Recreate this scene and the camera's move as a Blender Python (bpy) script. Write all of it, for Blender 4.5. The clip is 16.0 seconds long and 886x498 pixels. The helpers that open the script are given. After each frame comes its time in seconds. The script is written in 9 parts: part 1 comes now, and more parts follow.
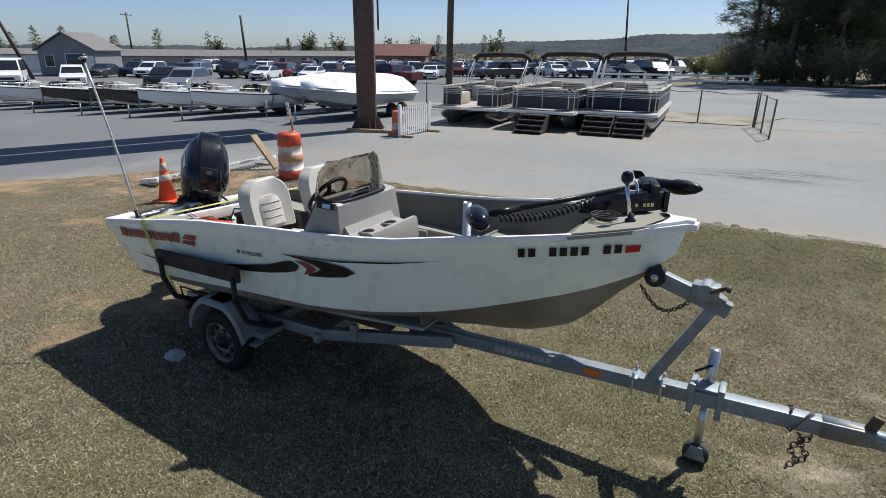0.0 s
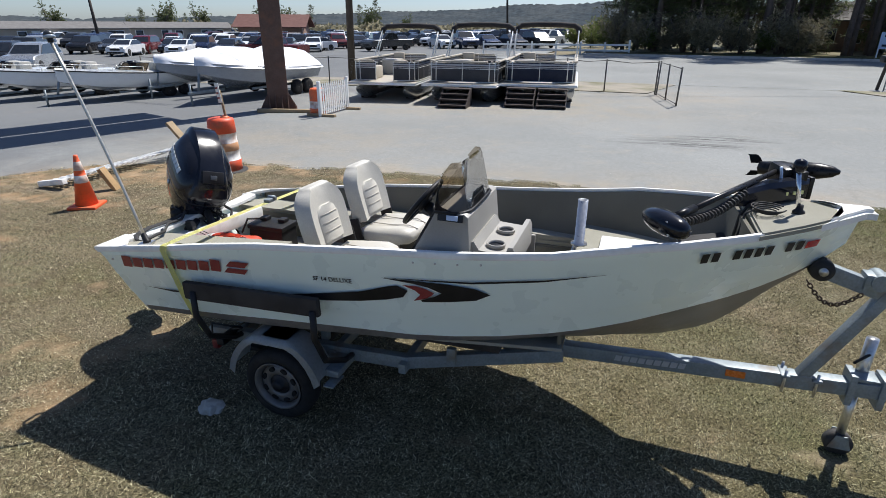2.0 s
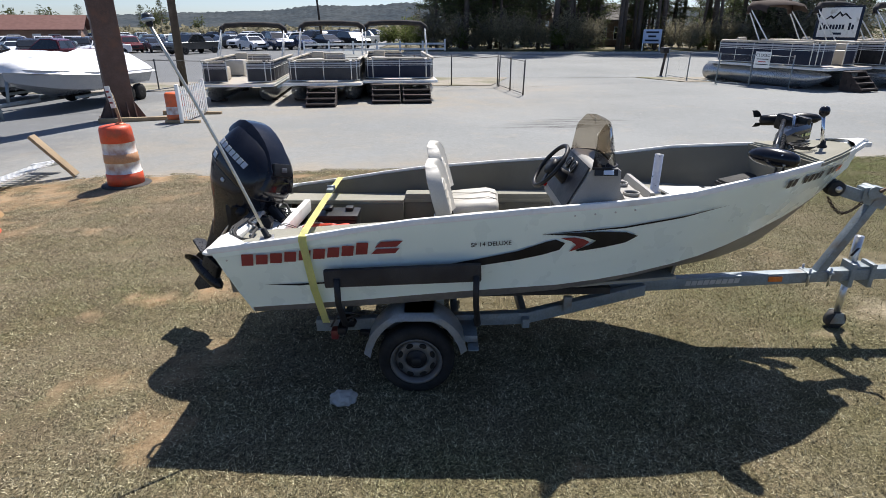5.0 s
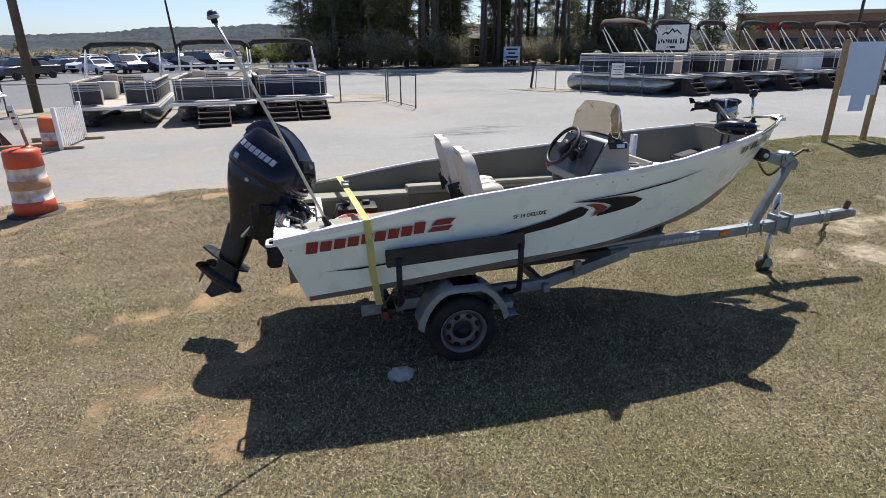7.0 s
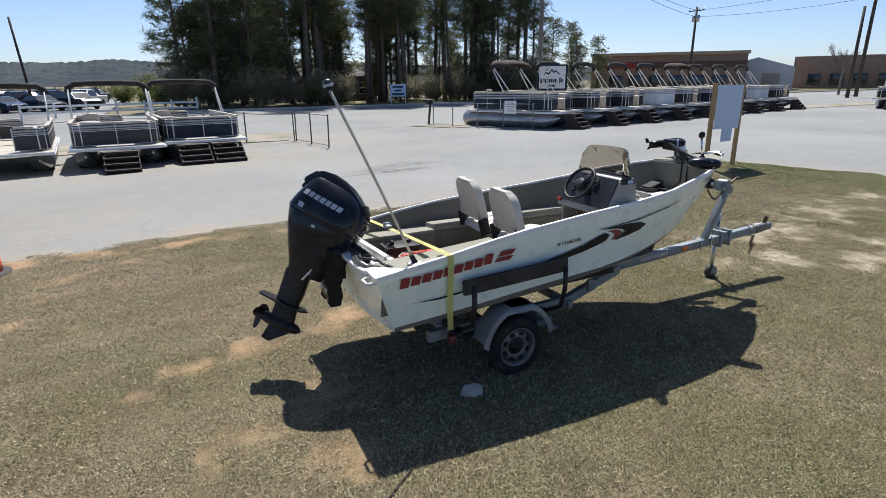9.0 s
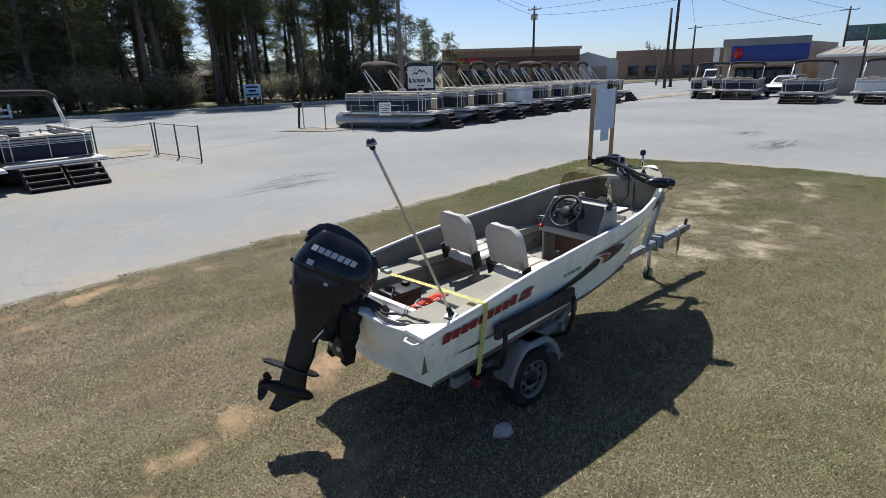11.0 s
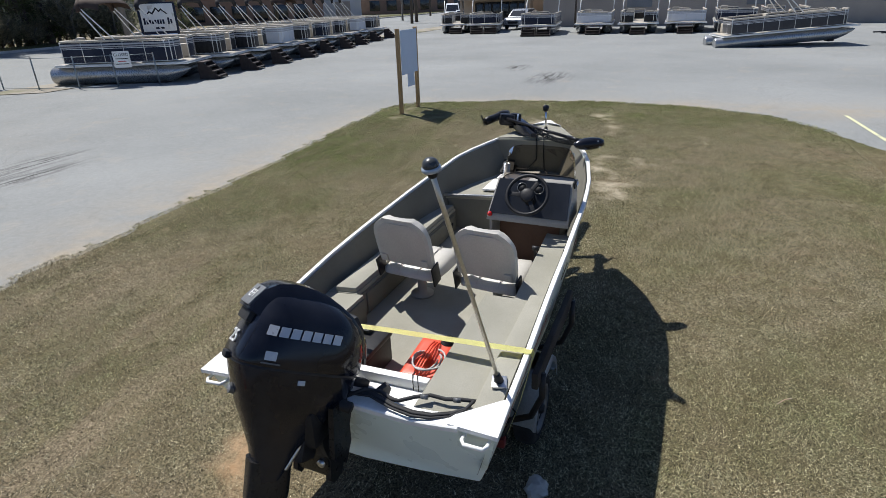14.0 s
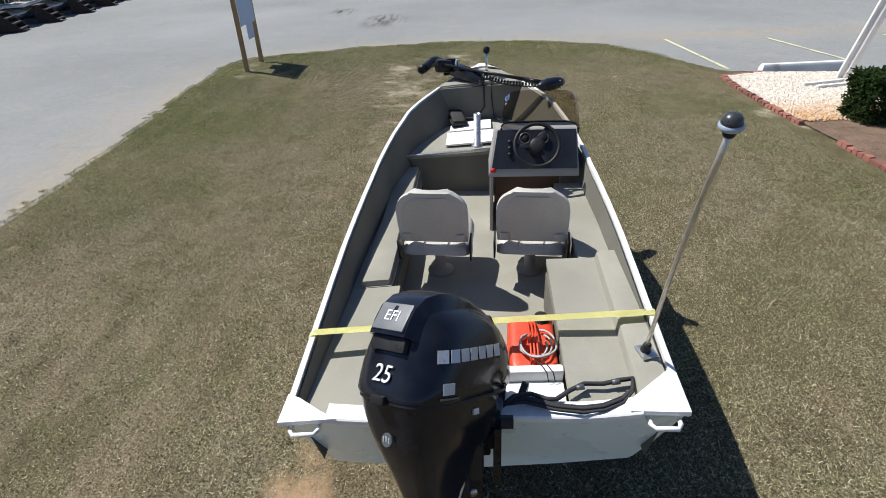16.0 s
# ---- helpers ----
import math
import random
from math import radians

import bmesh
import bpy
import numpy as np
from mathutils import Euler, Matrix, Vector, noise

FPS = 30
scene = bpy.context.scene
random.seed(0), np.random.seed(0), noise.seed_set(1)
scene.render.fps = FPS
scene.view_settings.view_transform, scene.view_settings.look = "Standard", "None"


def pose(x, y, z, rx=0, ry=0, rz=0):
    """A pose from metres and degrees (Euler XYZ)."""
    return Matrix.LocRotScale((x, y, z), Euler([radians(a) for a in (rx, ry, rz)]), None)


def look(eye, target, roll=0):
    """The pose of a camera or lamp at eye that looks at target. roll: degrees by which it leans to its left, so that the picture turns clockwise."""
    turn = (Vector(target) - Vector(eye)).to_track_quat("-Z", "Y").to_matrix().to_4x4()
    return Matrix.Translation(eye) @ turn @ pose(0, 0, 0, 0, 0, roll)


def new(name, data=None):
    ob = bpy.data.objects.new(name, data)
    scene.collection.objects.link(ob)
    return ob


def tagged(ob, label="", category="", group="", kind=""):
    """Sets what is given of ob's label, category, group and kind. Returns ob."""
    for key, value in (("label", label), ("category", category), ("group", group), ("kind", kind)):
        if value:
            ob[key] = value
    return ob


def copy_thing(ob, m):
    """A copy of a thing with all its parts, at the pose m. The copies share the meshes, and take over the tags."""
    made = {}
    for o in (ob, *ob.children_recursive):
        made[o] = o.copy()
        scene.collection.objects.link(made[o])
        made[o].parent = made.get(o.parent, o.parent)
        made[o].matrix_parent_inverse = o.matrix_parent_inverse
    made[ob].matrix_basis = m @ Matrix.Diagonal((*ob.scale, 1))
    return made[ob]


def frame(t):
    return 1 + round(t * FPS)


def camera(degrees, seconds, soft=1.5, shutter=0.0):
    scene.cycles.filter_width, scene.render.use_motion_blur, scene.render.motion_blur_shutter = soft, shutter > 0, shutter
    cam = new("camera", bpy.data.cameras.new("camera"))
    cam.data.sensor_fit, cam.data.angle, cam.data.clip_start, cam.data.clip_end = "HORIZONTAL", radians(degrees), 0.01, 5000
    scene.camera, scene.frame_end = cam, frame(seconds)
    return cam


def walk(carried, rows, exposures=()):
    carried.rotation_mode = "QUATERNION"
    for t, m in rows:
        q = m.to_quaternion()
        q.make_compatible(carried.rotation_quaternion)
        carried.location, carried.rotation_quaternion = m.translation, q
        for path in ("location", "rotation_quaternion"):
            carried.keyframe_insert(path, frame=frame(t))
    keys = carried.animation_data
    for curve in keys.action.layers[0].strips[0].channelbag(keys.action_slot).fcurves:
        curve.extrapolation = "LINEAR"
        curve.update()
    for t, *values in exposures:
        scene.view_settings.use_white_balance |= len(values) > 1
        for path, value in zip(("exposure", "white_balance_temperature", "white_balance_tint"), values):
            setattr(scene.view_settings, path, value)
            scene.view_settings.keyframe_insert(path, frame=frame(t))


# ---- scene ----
cam = camera(77.5, 16.0, soft=0.8)
PATH = [
    (0, (0.548, 0.335, 2.376), (-0.365, 1.982, 1.702), 0.6),
    (0.5, (0.143, 0.332, 2.393), (-0.676, 2.018, 1.696), 0.6),
    (1, (-0.247, 0.323, 2.383), (-0.974, 2.038, 1.656), 0.5),
    (1.5, (-0.585, 0.283, 2.376), (-1.225, 2.02, 1.618), 0.4),
    (2, (-0.951, 0.307, 2.389), (-1.484, 2.079, 1.631), 0.4),
    (2.5, (-1.298, 0.244, 2.372), (-1.733, 2.043, 1.614), 0.4),
    (3, (-1.618, 0.07, 2.344), (-1.948, 1.891, 1.588), 0.3),
    (3.5, (-1.859, -0.067, 2.33), (-2.079, 1.772, 1.574), 0.3),
    (4, (-2.118, -0.181, 2.332), (-2.22, 1.669, 1.579), 0.2),
    (4.5, (-2.435, -0.267, 2.311), (-2.452, 1.586, 1.559), 0.1),
    (4.7, (-2.575, -0.27, 2.298), (-2.555, 1.583, 1.545), 0.1),
    (6.8, (-3.815, -0.447, 2.136), (-3.334, 1.363, 1.433), -0.4),
    (7, (-3.924, -0.502, 2.143), (-3.405, 1.301, 1.45), -0.5),
    (7.5, (-4.215, -0.607, 2.142), (-3.603, 1.18, 1.483), -0.5),
    (8, (-4.586, -0.647, 2.171), (-3.882, 1.119, 1.55), -0.6),
    (8.2, (-4.739, -0.624, 2.183), (-3.987, 1.128, 1.579), -0.5),
    (10.3, (-5.941, -0.115, 2.613), (-4.816, 1.425, 2.012), -1.3),
    (10.5, (-5.999, -0.02, 2.636), (-4.833, 1.49, 2.034), -1.3),
    (11, (-6.138, 0.37, 2.687), (-4.833, 1.757, 2.075), -1.4),
    (11.5, (-6.182, 0.785, 2.704), (-4.762, 2.047, 2.079), -1.5),
    (12, (-6.095, 1.193, 2.701), (-4.591, 2.339, 2.05), -1.5),
    (12.5, (-6.006, 1.522, 2.716), (-4.435, 2.552, 2.029), -1.6),
    (13, (-5.917, 1.779, 2.745), (-4.309, 2.715, 2.012), -1.7),
    (13.5, (-5.877, 2.007, 2.751), (-4.234, 2.842, 1.974), -1.8),
    (14, (-5.842, 2.308, 2.804), (-4.152, 2.987, 1.979), -1.9),
    (14.5, (-5.786, 2.548, 2.844), (-4.073, 3.115, 1.98), -2.0),
    (15, (-5.757, 2.901, 2.828), (-4.032, 3.312, 1.904), -2.2),
    (15.5, (-5.715, 3.274, 2.786), (-3.991, 3.523, 1.804), -2.5),
    (16, (-5.659, 3.709, 2.78), (-3.931, 3.785, 1.776), -2.7),
]
walk(cam, [(t, look(eye, target, roll)) for t, eye, target, roll in PATH],
     exposures=[(0, 0.22, 6500, 10), (2, 0.37, 6500, 10), (4.5, 0.52, 6600, 11), (7, 0.6, 6750, 13), (8, 0.56, 6700, 12), (10.5, 0.4, 6500, 10), (13.5, 0.27, 6500, 10), (16, 0.26, 6500, 10)])

# ---------------------------------------------------------------- light
SUN_AZ, SUN_EL = radians(66), radians(57)
world = bpy.data.worlds.new("sky")
scene.world = world
world.use_nodes = True
_nt = world.node_tree
_sky = _nt.nodes.new("ShaderNodeTexSky")
_sky.sky_type, _sky.sun_disc = "NISHITA", False
_sky.sun_elevation, _sky.sun_rotation = SUN_EL, radians(90) - SUN_AZ
_sky.air_density, _sky.dust_density, _sky.ozone_density = 0.75, 0.6, 3.0
_bg = _nt.nodes["Background"]
_tint = _nt.nodes.new("ShaderNodeMix")
_tint.data_type, _tint.blend_type = "RGBA", "MULTIPLY"
_tint.inputs[0].default_value, _tint.inputs[7].default_value = 1.0, (0.93, 0.99, 1.12, 1)
_nt.links.new(_sky.outputs[0], _tint.inputs[6])
_nt.links.new(_tint.outputs[2], _bg.inputs[0])
_bg.inputs[1].default_value = 0.086
_sun = new("sun", bpy.data.lights.new("sun", "SUN"))
_sun.data.energy, _sun.data.angle, _sun.data.color = 5.0, radians(0.55), (1.0, 0.97, 0.93)
_dir = Vector((math.cos(SUN_AZ) * math.cos(SUN_EL), math.sin(SUN_AZ) * math.cos(SUN_EL), math.sin(SUN_EL)))
_sun.matrix_world = look(_dir * 60, (0, 0, 0))


# ---------------------------------------------------------------- materials
def material(name, color, rough=0.6, metal=0.0, vary=0.12, scale=6.0, fine=60.0, bump=0.0, bump_scale=None, color2=None,
             dirt=None, dirt_amount=0.0, dirt_scale=2.5, coat=0.0, random=0.0, spec=0.5):
    """A surface with a colour, two scales of variation, optional stains and relief."""
    m = bpy.data.materials.new(name)
    m.use_nodes = True
    nt = m.node_tree
    N, L = nt.nodes, nt.links
    b = N["Principled BSDF"]
    b.inputs["Roughness"].default_value = rough
    b.inputs["Metallic"].default_value = metal
    b.inputs["Specular IOR Level"].default_value = spec
    b.inputs["Coat Weight"].default_value = coat
    geo = N.new("ShaderNodeTexCoord")

    def tex(sc, detail=4.0):
        t = N.new("ShaderNodeTexNoise")
        t.inputs["Scale"].default_value, t.inputs["Detail"].default_value = sc, detail
        L.new(geo.outputs["Object"], t.inputs["Vector"])
        return t.outputs[0]

    def ramp(sock, a, c, lo, hi):
        r = N.new("ShaderNodeMapRange")
        r.inputs[1].default_value, r.inputs[2].default_value = a, c
        r.inputs[3].default_value, r.inputs[4].default_value = lo, hi
        L.new(sock, r.inputs[0])
        return r.outputs[0]

    def mix(kind, fac, a, c):
        x = N.new("ShaderNodeMix")
        x.data_type, x.blend_type = "RGBA", kind
        for sock, v in ((x.inputs[0], fac), (x.inputs[6], a), (x.inputs[7], c)):
            if hasattr(v, "is_linked"):
                L.new(v, sock)
            elif isinstance(v, (int, float)):
                sock.default_value = v
            else:
                sock.default_value = (*v, 1.0)
        return x.outputs[2]

    big, small = tex(scale), tex(fine, 3.0)
    c2 = color2 or tuple(min(1.0, v * (1 + vary) + 0.01) for v in color)
    col = mix("MIX", ramp(big, 0.35, 0.65, 0, 1), color, c2)
    grey = N.new("ShaderNodeCombineColor")
    g = ramp(small, 0.25, 0.75, 1 - vary, 1 + vary)
    for k in range(3):
        L.new(g, grey.inputs[k])
    col = mix("MULTIPLY", 1.0, col, grey.outputs[0])
    if random:
        info = N.new("ShaderNodeObjectInfo")
        gr = N.new("ShaderNodeCombineColor")
        rr = ramp(info.outputs["Random"], 0, 1, 1 - random, 1 + random)
        for k in range(3):
            L.new(rr, gr.inputs[k])
        col = mix("MULTIPLY", 1.0, col, gr.outputs[0])
    if dirt:
        col = mix("MIX", ramp(tex(dirt_scale, 6.0), 0.62 - 0.3 * dirt_amount, 0.72, 0, 1), col, dirt)
    L.new(col, b.inputs["Base Color"])
    L.new(ramp(small, 0.3, 0.7, max(0.02, rough - 0.08), min(1, rough + 0.08)), b.inputs["Roughness"])
    if bump:
        bn = N.new("ShaderNodeBump")
        bn.inputs["Strength"].default_value = bump
        bn.inputs["Distance"].default_value = 0.01
        L.new(tex(bump_scale or fine, 5.0), bn.inputs["Height"])
        L.new(bn.outputs[0], b.inputs["Normal"])
    return m


def glassy(name, tint, rough=0.02, alpha=0.35):
    """Clear tinted sheet: mostly see-through with a mirror gloss."""
    m = bpy.data.materials.new(name)
    m.use_nodes = True
    nt = m.node_tree
    N, L = nt.nodes, nt.links
    N.remove(N["Principled BSDF"])
    tr, gl, mx, fr = (N.new("ShaderNode" + k) for k in ("BsdfTransparent", "BsdfGlossy", "MixShader", "Fresnel"))
    tr.inputs[0].default_value = (*tint, 1)
    gl.inputs["Roughness"].default_value = rough
    fr.inputs[0].default_value = 1.25
    L.new(fr.outputs[0], mx.inputs[0])
    L.new(tr.outputs[0], mx.inputs[1])
    L.new(gl.outputs[0], mx.inputs[2])
    L.new(mx.outputs[0], N["Material Output"].inputs[0])
    return m


M = dict(
    hull=material("white_hull_paint", (0.80, 0.92, 0.87), 0.3, vary=0.012, scale=0.8, fine=5, coat=0.25, color2=(0.83, 0.93, 0.885)),
    bottom=material("bare_grey_bottom", (0.16, 0.15, 0.14), 0.5, metal=0.3, vary=0.2, scale=3, fine=40, dirt=(0.25, 0.22, 0.18), dirt_amount=0.4),
    white=material("white_paint", (0.78, 0.78, 0.75), 0.4, vary=0.05, scale=4, fine=40, dirt=(0.5, 0.48, 0.42), dirt_amount=0.1),
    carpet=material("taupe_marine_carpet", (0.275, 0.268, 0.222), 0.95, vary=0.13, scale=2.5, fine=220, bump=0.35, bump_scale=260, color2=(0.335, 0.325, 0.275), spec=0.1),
    # the same carpet for upright faces, their shade mixed into the colour
    carpet_shaded=material("taupe_carpet_shaded", (0.15, 0.145, 0.12), 0.95, vary=0.15, scale=2.5, fine=220, bump=0.4, bump_scale=260, spec=0.1),
    console=material("grey_moulded_plastic", (0.3, 0.29, 0.265), 0.5, vary=0.06, scale=4, fine=120, bump=0.1, bump_scale=300),
    dash=material("black_dash_panel", (0.011, 0.014, 0.021), 0.45, vary=0.06, scale=5, fine=50, spec=0.3),
    vinyl=material("off_white_vinyl", (0.49, 0.47, 0.415), 0.45, vary=0.06, scale=5, fine=90, bump=0.15, bump_scale=120, dirt=(0.36, 0.34, 0.3), dirt_amount=0.1),
    vinyl_shell=material("taupe_seat_shell", (0.47, 0.435, 0.375), 0.5, vary=0.08, scale=5, fine=90),
    motor=material("glossy_black_cowl", (0.004, 0.0055, 0.011), 0.17, vary=0.1, scale=4, fine=4, spec=0.35),
    motor_matt=material("satin_black_housing", (0.006, 0.006, 0.007), 0.32, vary=0.2, scale=8, fine=60, spec=0.25, dirt=(0.03, 0.027, 0.024), dirt_amount=0.1),
    black=material("black_plastic", (0.01, 0.01, 0.011), 0.5, vary=0.25, scale=8, fine=80, spec=0.3),
    rubber=material("black_rubber", (0.02, 0.02, 0.02), 0.8, vary=0.3, scale=8, fine=90, bump=0.2, dirt=(0.07, 0.06, 0.05), dirt_amount=0.25),
    silver=material("silver_decal", (0.46, 0.48, 0.5), 0.35, metal=0.3, vary=0.03),
    # tan tint paints the lawn's reflection into the light pole's metal
    tubealu=material("grass_tinted_aluminium_tube", (0.52, 0.49, 0.42), 0.38, metal=0.75, vary=0.12, scale=6, fine=60),
    lens=material("clear_lens_plastic", (0.3, 0.36, 0.42), 0.08, vary=0.05, coat=0.6),
    plate=material("satin_grey_plate", (0.12, 0.127, 0.135), 0.55, metal=0.2, vary=0.08, scale=10, fine=60),
    chrome=material("chrome", (0.7, 0.7, 0.7), 0.15, metal=1.0, vary=0.05),
    alu=material("dull_aluminium", (0.55, 0.55, 0.54), 0.35, metal=0.9, vary=0.12, scale=5, fine=60),
    galv=material("weathered_galvanised_steel", (0.2, 0.235, 0.25), 0.5, metal=0.25, vary=0.18, scale=9, fine=70, bump=0.15, dirt=(0.2, 0.17, 0.14), dirt_amount=0.15, dirt_scale=5),
    rimdark=material("dark_rim_dish", (0.01, 0.01, 0.01), 0.7, vary=0.3, spec=0.2),
    tyre=material("tyre_rubber", (0.012, 0.012, 0.012), 0.8, vary=0.3, scale=9, fine=90, bump=0.3, spec=0.3, dirt=(0.04, 0.035, 0.03), dirt_amount=0.12),
    rim=material("grey_steel_rim", (0.15, 0.15, 0.147), 0.45, metal=0.4, vary=0.15, scale=10, fine=80, dirt=(0.12, 0.1, 0.08), dirt_amount=0.3),
    red=material("dark_red_decal", (0.22, 0.018, 0.022), 0.4, vary=0.06),
    ink=material("black_decal", (0.008, 0.008, 0.01), 0.4, vary=0.08, spec=0.25),
    board=material("charcoal_bunk_carpet", (0.045, 0.04, 0.036), 0.95, vary=0.25, fine=180, bump=0.4, spec=0.1),
    strap=material("yellow_webbing", (0.74, 0.72, 0.3), 0.7, vary=0.1, fine=160, bump=0.2),
    orange=material("orange_plastic", (0.72, 0.13, 0.03), 0.5, vary=0.12, scale=6, fine=50, dirt=(0.28, 0.12, 0.06), dirt_amount=0.45, dirt_scale=4),
    cone=material("faded_orange_cone", (0.75, 0.11, 0.03), 0.55, vary=0.1, scale=6, fine=50, dirt=(0.3, 0.12, 0.06), dirt_amount=0.2),
    reflect=material("worn_white_band", (0.72, 0.7, 0.66), 0.5, vary=0.08, scale=7, dirt=(0.4, 0.18, 0.09), dirt_amount=0.7, dirt_scale=6),
    hose=material("grey_fuel_hose", (0.36, 0.36, 0.35), 0.5, vary=0.15, scale=20, fine=60),
    tank=material("red_fuel_tank", (0.62, 0.06, 0.02), 0.45, vary=0.1, scale=6, fine=60),
    redlens=material("red_lens", (0.45, 0.01, 0.01), 0.2, vary=0.05),
    # red lens darkened to carry the hull's shade over the tail lights
    taillens=material("shaded_tail_lens", (0.13, 0.012, 0.012), 0.35, vary=0.1),
    amber=material("amber_lens", (0.75, 0.18, 0.02), 0.25, vary=0.05),
    rust=material("rust_brown_steel", (0.085, 0.05, 0.038), 0.75, vary=0.25, scale=3, fine=40, bump=0.3, dirt=(0.16, 0.08, 0.05), dirt_amount=0.3),
    wood=material("weathered_wood", (0.26, 0.19, 0.11), 0.8, vary=0.2, scale=5, fine=70, bump=0.3),
    pine=material("yellow_treated_pine", (0.33, 0.21, 0.095), 0.75, vary=0.15, scale=5, fine=60, bump=0.25),
    pole=material("dark_creosote_pole", (0.05, 0.04, 0.032), 0.85, vary=0.3, scale=4, fine=50, bump=0.3),
    kneewood=material("dark_stained_panel", (0.1, 0.048, 0.03), 0.6, vary=0.15, scale=5, fine=60),
    lamphead=material("dark_grey_lamp_cap", (0.03, 0.034, 0.036), 0.3, vary=0.1, scale=8),
    drumtan=material("faded_tan_band", (0.5, 0.26, 0.13), 0.6, vary=0.15, scale=6, fine=40, dirt=(0.4, 0.22, 0.13), dirt_amount=0.4, dirt_scale=6),
    drumred=material("red_orange_drum", (0.6, 0.075, 0.025), 0.5, vary=0.12, scale=6, fine=50, dirt=(0.3, 0.1, 0.05), dirt_amount=0.3, dirt_scale=4),
    fencesteel=material("dull_weathered_fence_steel", (0.085, 0.085, 0.08), 0.6, metal=0.3, vary=0.25, scale=6, fine=50, dirt=(0.1, 0.07, 0.05), dirt_amount=0.2),
    fender=material("bright_galvanised_sheet", (0.4, 0.44, 0.47), 0.42, metal=0.35, vary=0.12, scale=7, fine=60, bump=0.1, dirt=(0.25, 0.23, 0.2), dirt_amount=0.1),
    badge=material("grey_badge", (0.11, 0.115, 0.12), 0.35, metal=0.3, vary=0.05),
    greypole=material("weathered_grey_pole", (0.14, 0.125, 0.11), 0.9, vary=0.2, scale=3, fine=40, bump=0.3),
    chain=material("rusty_chain", (0.09, 0.06, 0.045), 0.6, metal=0.5, vary=0.3, scale=20, fine=90),
    windshield=glassy("smoked_acrylic", (0.5, 0.45, 0.38)),
    carglass=material("dark_car_glass", (0.012, 0.015, 0.018), 0.06, vary=0.1, coat=0.3),
    concrete=material("concrete", (0.42, 0.4, 0.36), 0.85, vary=0.12, scale=2, fine=45, bump=0.25, dirt=(0.28, 0.25, 0.21), dirt_amount=0.25),
    brick=material("red_paver_brick", (0.24, 0.098, 0.068), 0.85, vary=0.15, scale=12, fine=80, bump=0.3, random=0.3),
    bluewhite=material("pale_blue_board", (0.5, 0.6, 0.76), 0.5, vary=0.03, scale=3),
)


# ---------------------------------------------------------------- mesh helpers
def finish(bm, angle=38):
    for f in bm.faces:
        f.smooth = True
    lim = radians(angle)
    for e in bm.edges:
        if len(e.link_faces) == 2:
            e.smooth = e.calc_face_angle(0.0) < lim
    return bm


def mesh_of(name, bm, mats, angle=38):
    me = bpy.data.meshes.new(name)
    finish(bm, angle).to_mesh(me)
    bm.free()
    for m in mats if isinstance(mats, (list, tuple)) else (mats,):
        me.materials.append(m)
    return me


def part(name, bm, mat, parent, label="", angle=38):
    """Links a bmesh as one mesh object under a thing or a part."""
    ob = new(name, mesh_of(name, bm, mat, angle) if isinstance(bm, bmesh.types.BMesh) else bm)
    ob.parent = parent
    return tagged(ob, label)


def thing(name, m, label, category, group="", kind=""):
    """An Empty at a thing's base, to carry its parts."""
    ob = new(name)
    ob.empty_display_size = 0.1
    ob.matrix_world = m
    return tagged(ob, label, category, group, kind)


def box(bm, c, s, rot=None, bevel=0.0, mat=0):
    vs = bmesh.ops.create_cube(bm, size=1.0)["verts"]
    bmesh.ops.scale(bm, vec=s, verts=vs)
    if bevel:
        es = list({e for v in vs for e in v.link_edges})
        r = bmesh.ops.bevel(bm, geom=es, offset=min(bevel, 0.45 * min(s)), segments=2, affect="EDGES", profile=0.6)
        vs = list({v for f in r["faces"] for v in f.verts} | {v for v in vs if v.is_valid})
    if rot is not None:
        bmesh.ops.transform(bm, matrix=rot.to_4x4(), verts=vs)
    bmesh.ops.translate(bm, vec=c, verts=vs)
    for f in {f for v in vs for f in v.link_faces}:
        f.material_index = mat
    return vs


def cyl(bm, a, b, r0, r1=None, seg=12, mat=0, caps=True):
    a, b = Vector(a), Vector(b)
    r1 = r0 if r1 is None else r1
    q = (b - a).to_track_quat("Z", "Y").to_matrix()
    rings = []
    for p, r in ((a, r0), (b, r1)):
        rings.append([bm.verts.new(p + q @ Vector((r * math.cos(i * math.tau / seg), r * math.sin(i * math.tau / seg), 0))) for i in range(seg)])
    for i in range(seg):
        bm.faces.new((rings[0][i], rings[0][(i + 1) % seg], rings[1][(i + 1) % seg], rings[1][i])).material_index = mat
    if caps:
        bm.faces.new(rings[0][::-1]).material_index = mat
        bm.faces.new(rings[1]).material_index = mat


def tube(bm, pts, r, seg=8, mat=0):
    """A bent pipe through the points."""
    pts = [Vector(p) for p in pts]
    prev = None
    up = Vector((0.123, 0.311, 0.94))
    for i, p in enumerate(pts):
        d = (pts[min(i + 1, len(pts) - 1)] - pts[max(i - 1, 0)]).normalized()
        x = d.cross(up)
        x = (x if x.length > 0.05 else d.cross(Vector((1, 0, 0)))).normalized()
        y = x.cross(d).normalized()
        ring = [bm.verts.new(p + r * (math.cos(k * math.tau / seg) * x + math.sin(k * math.tau / seg) * y)) for k in range(seg)]
        if prev:
            for k in range(seg):
                bm.faces.new((prev[k], prev[(k + 1) % seg], ring[(k + 1) % seg], ring[k])).material_index = mat
        else:
            bm.faces.new(ring[::-1]).material_index = mat
        prev = ring
    bm.faces.new(prev).material_index = mat


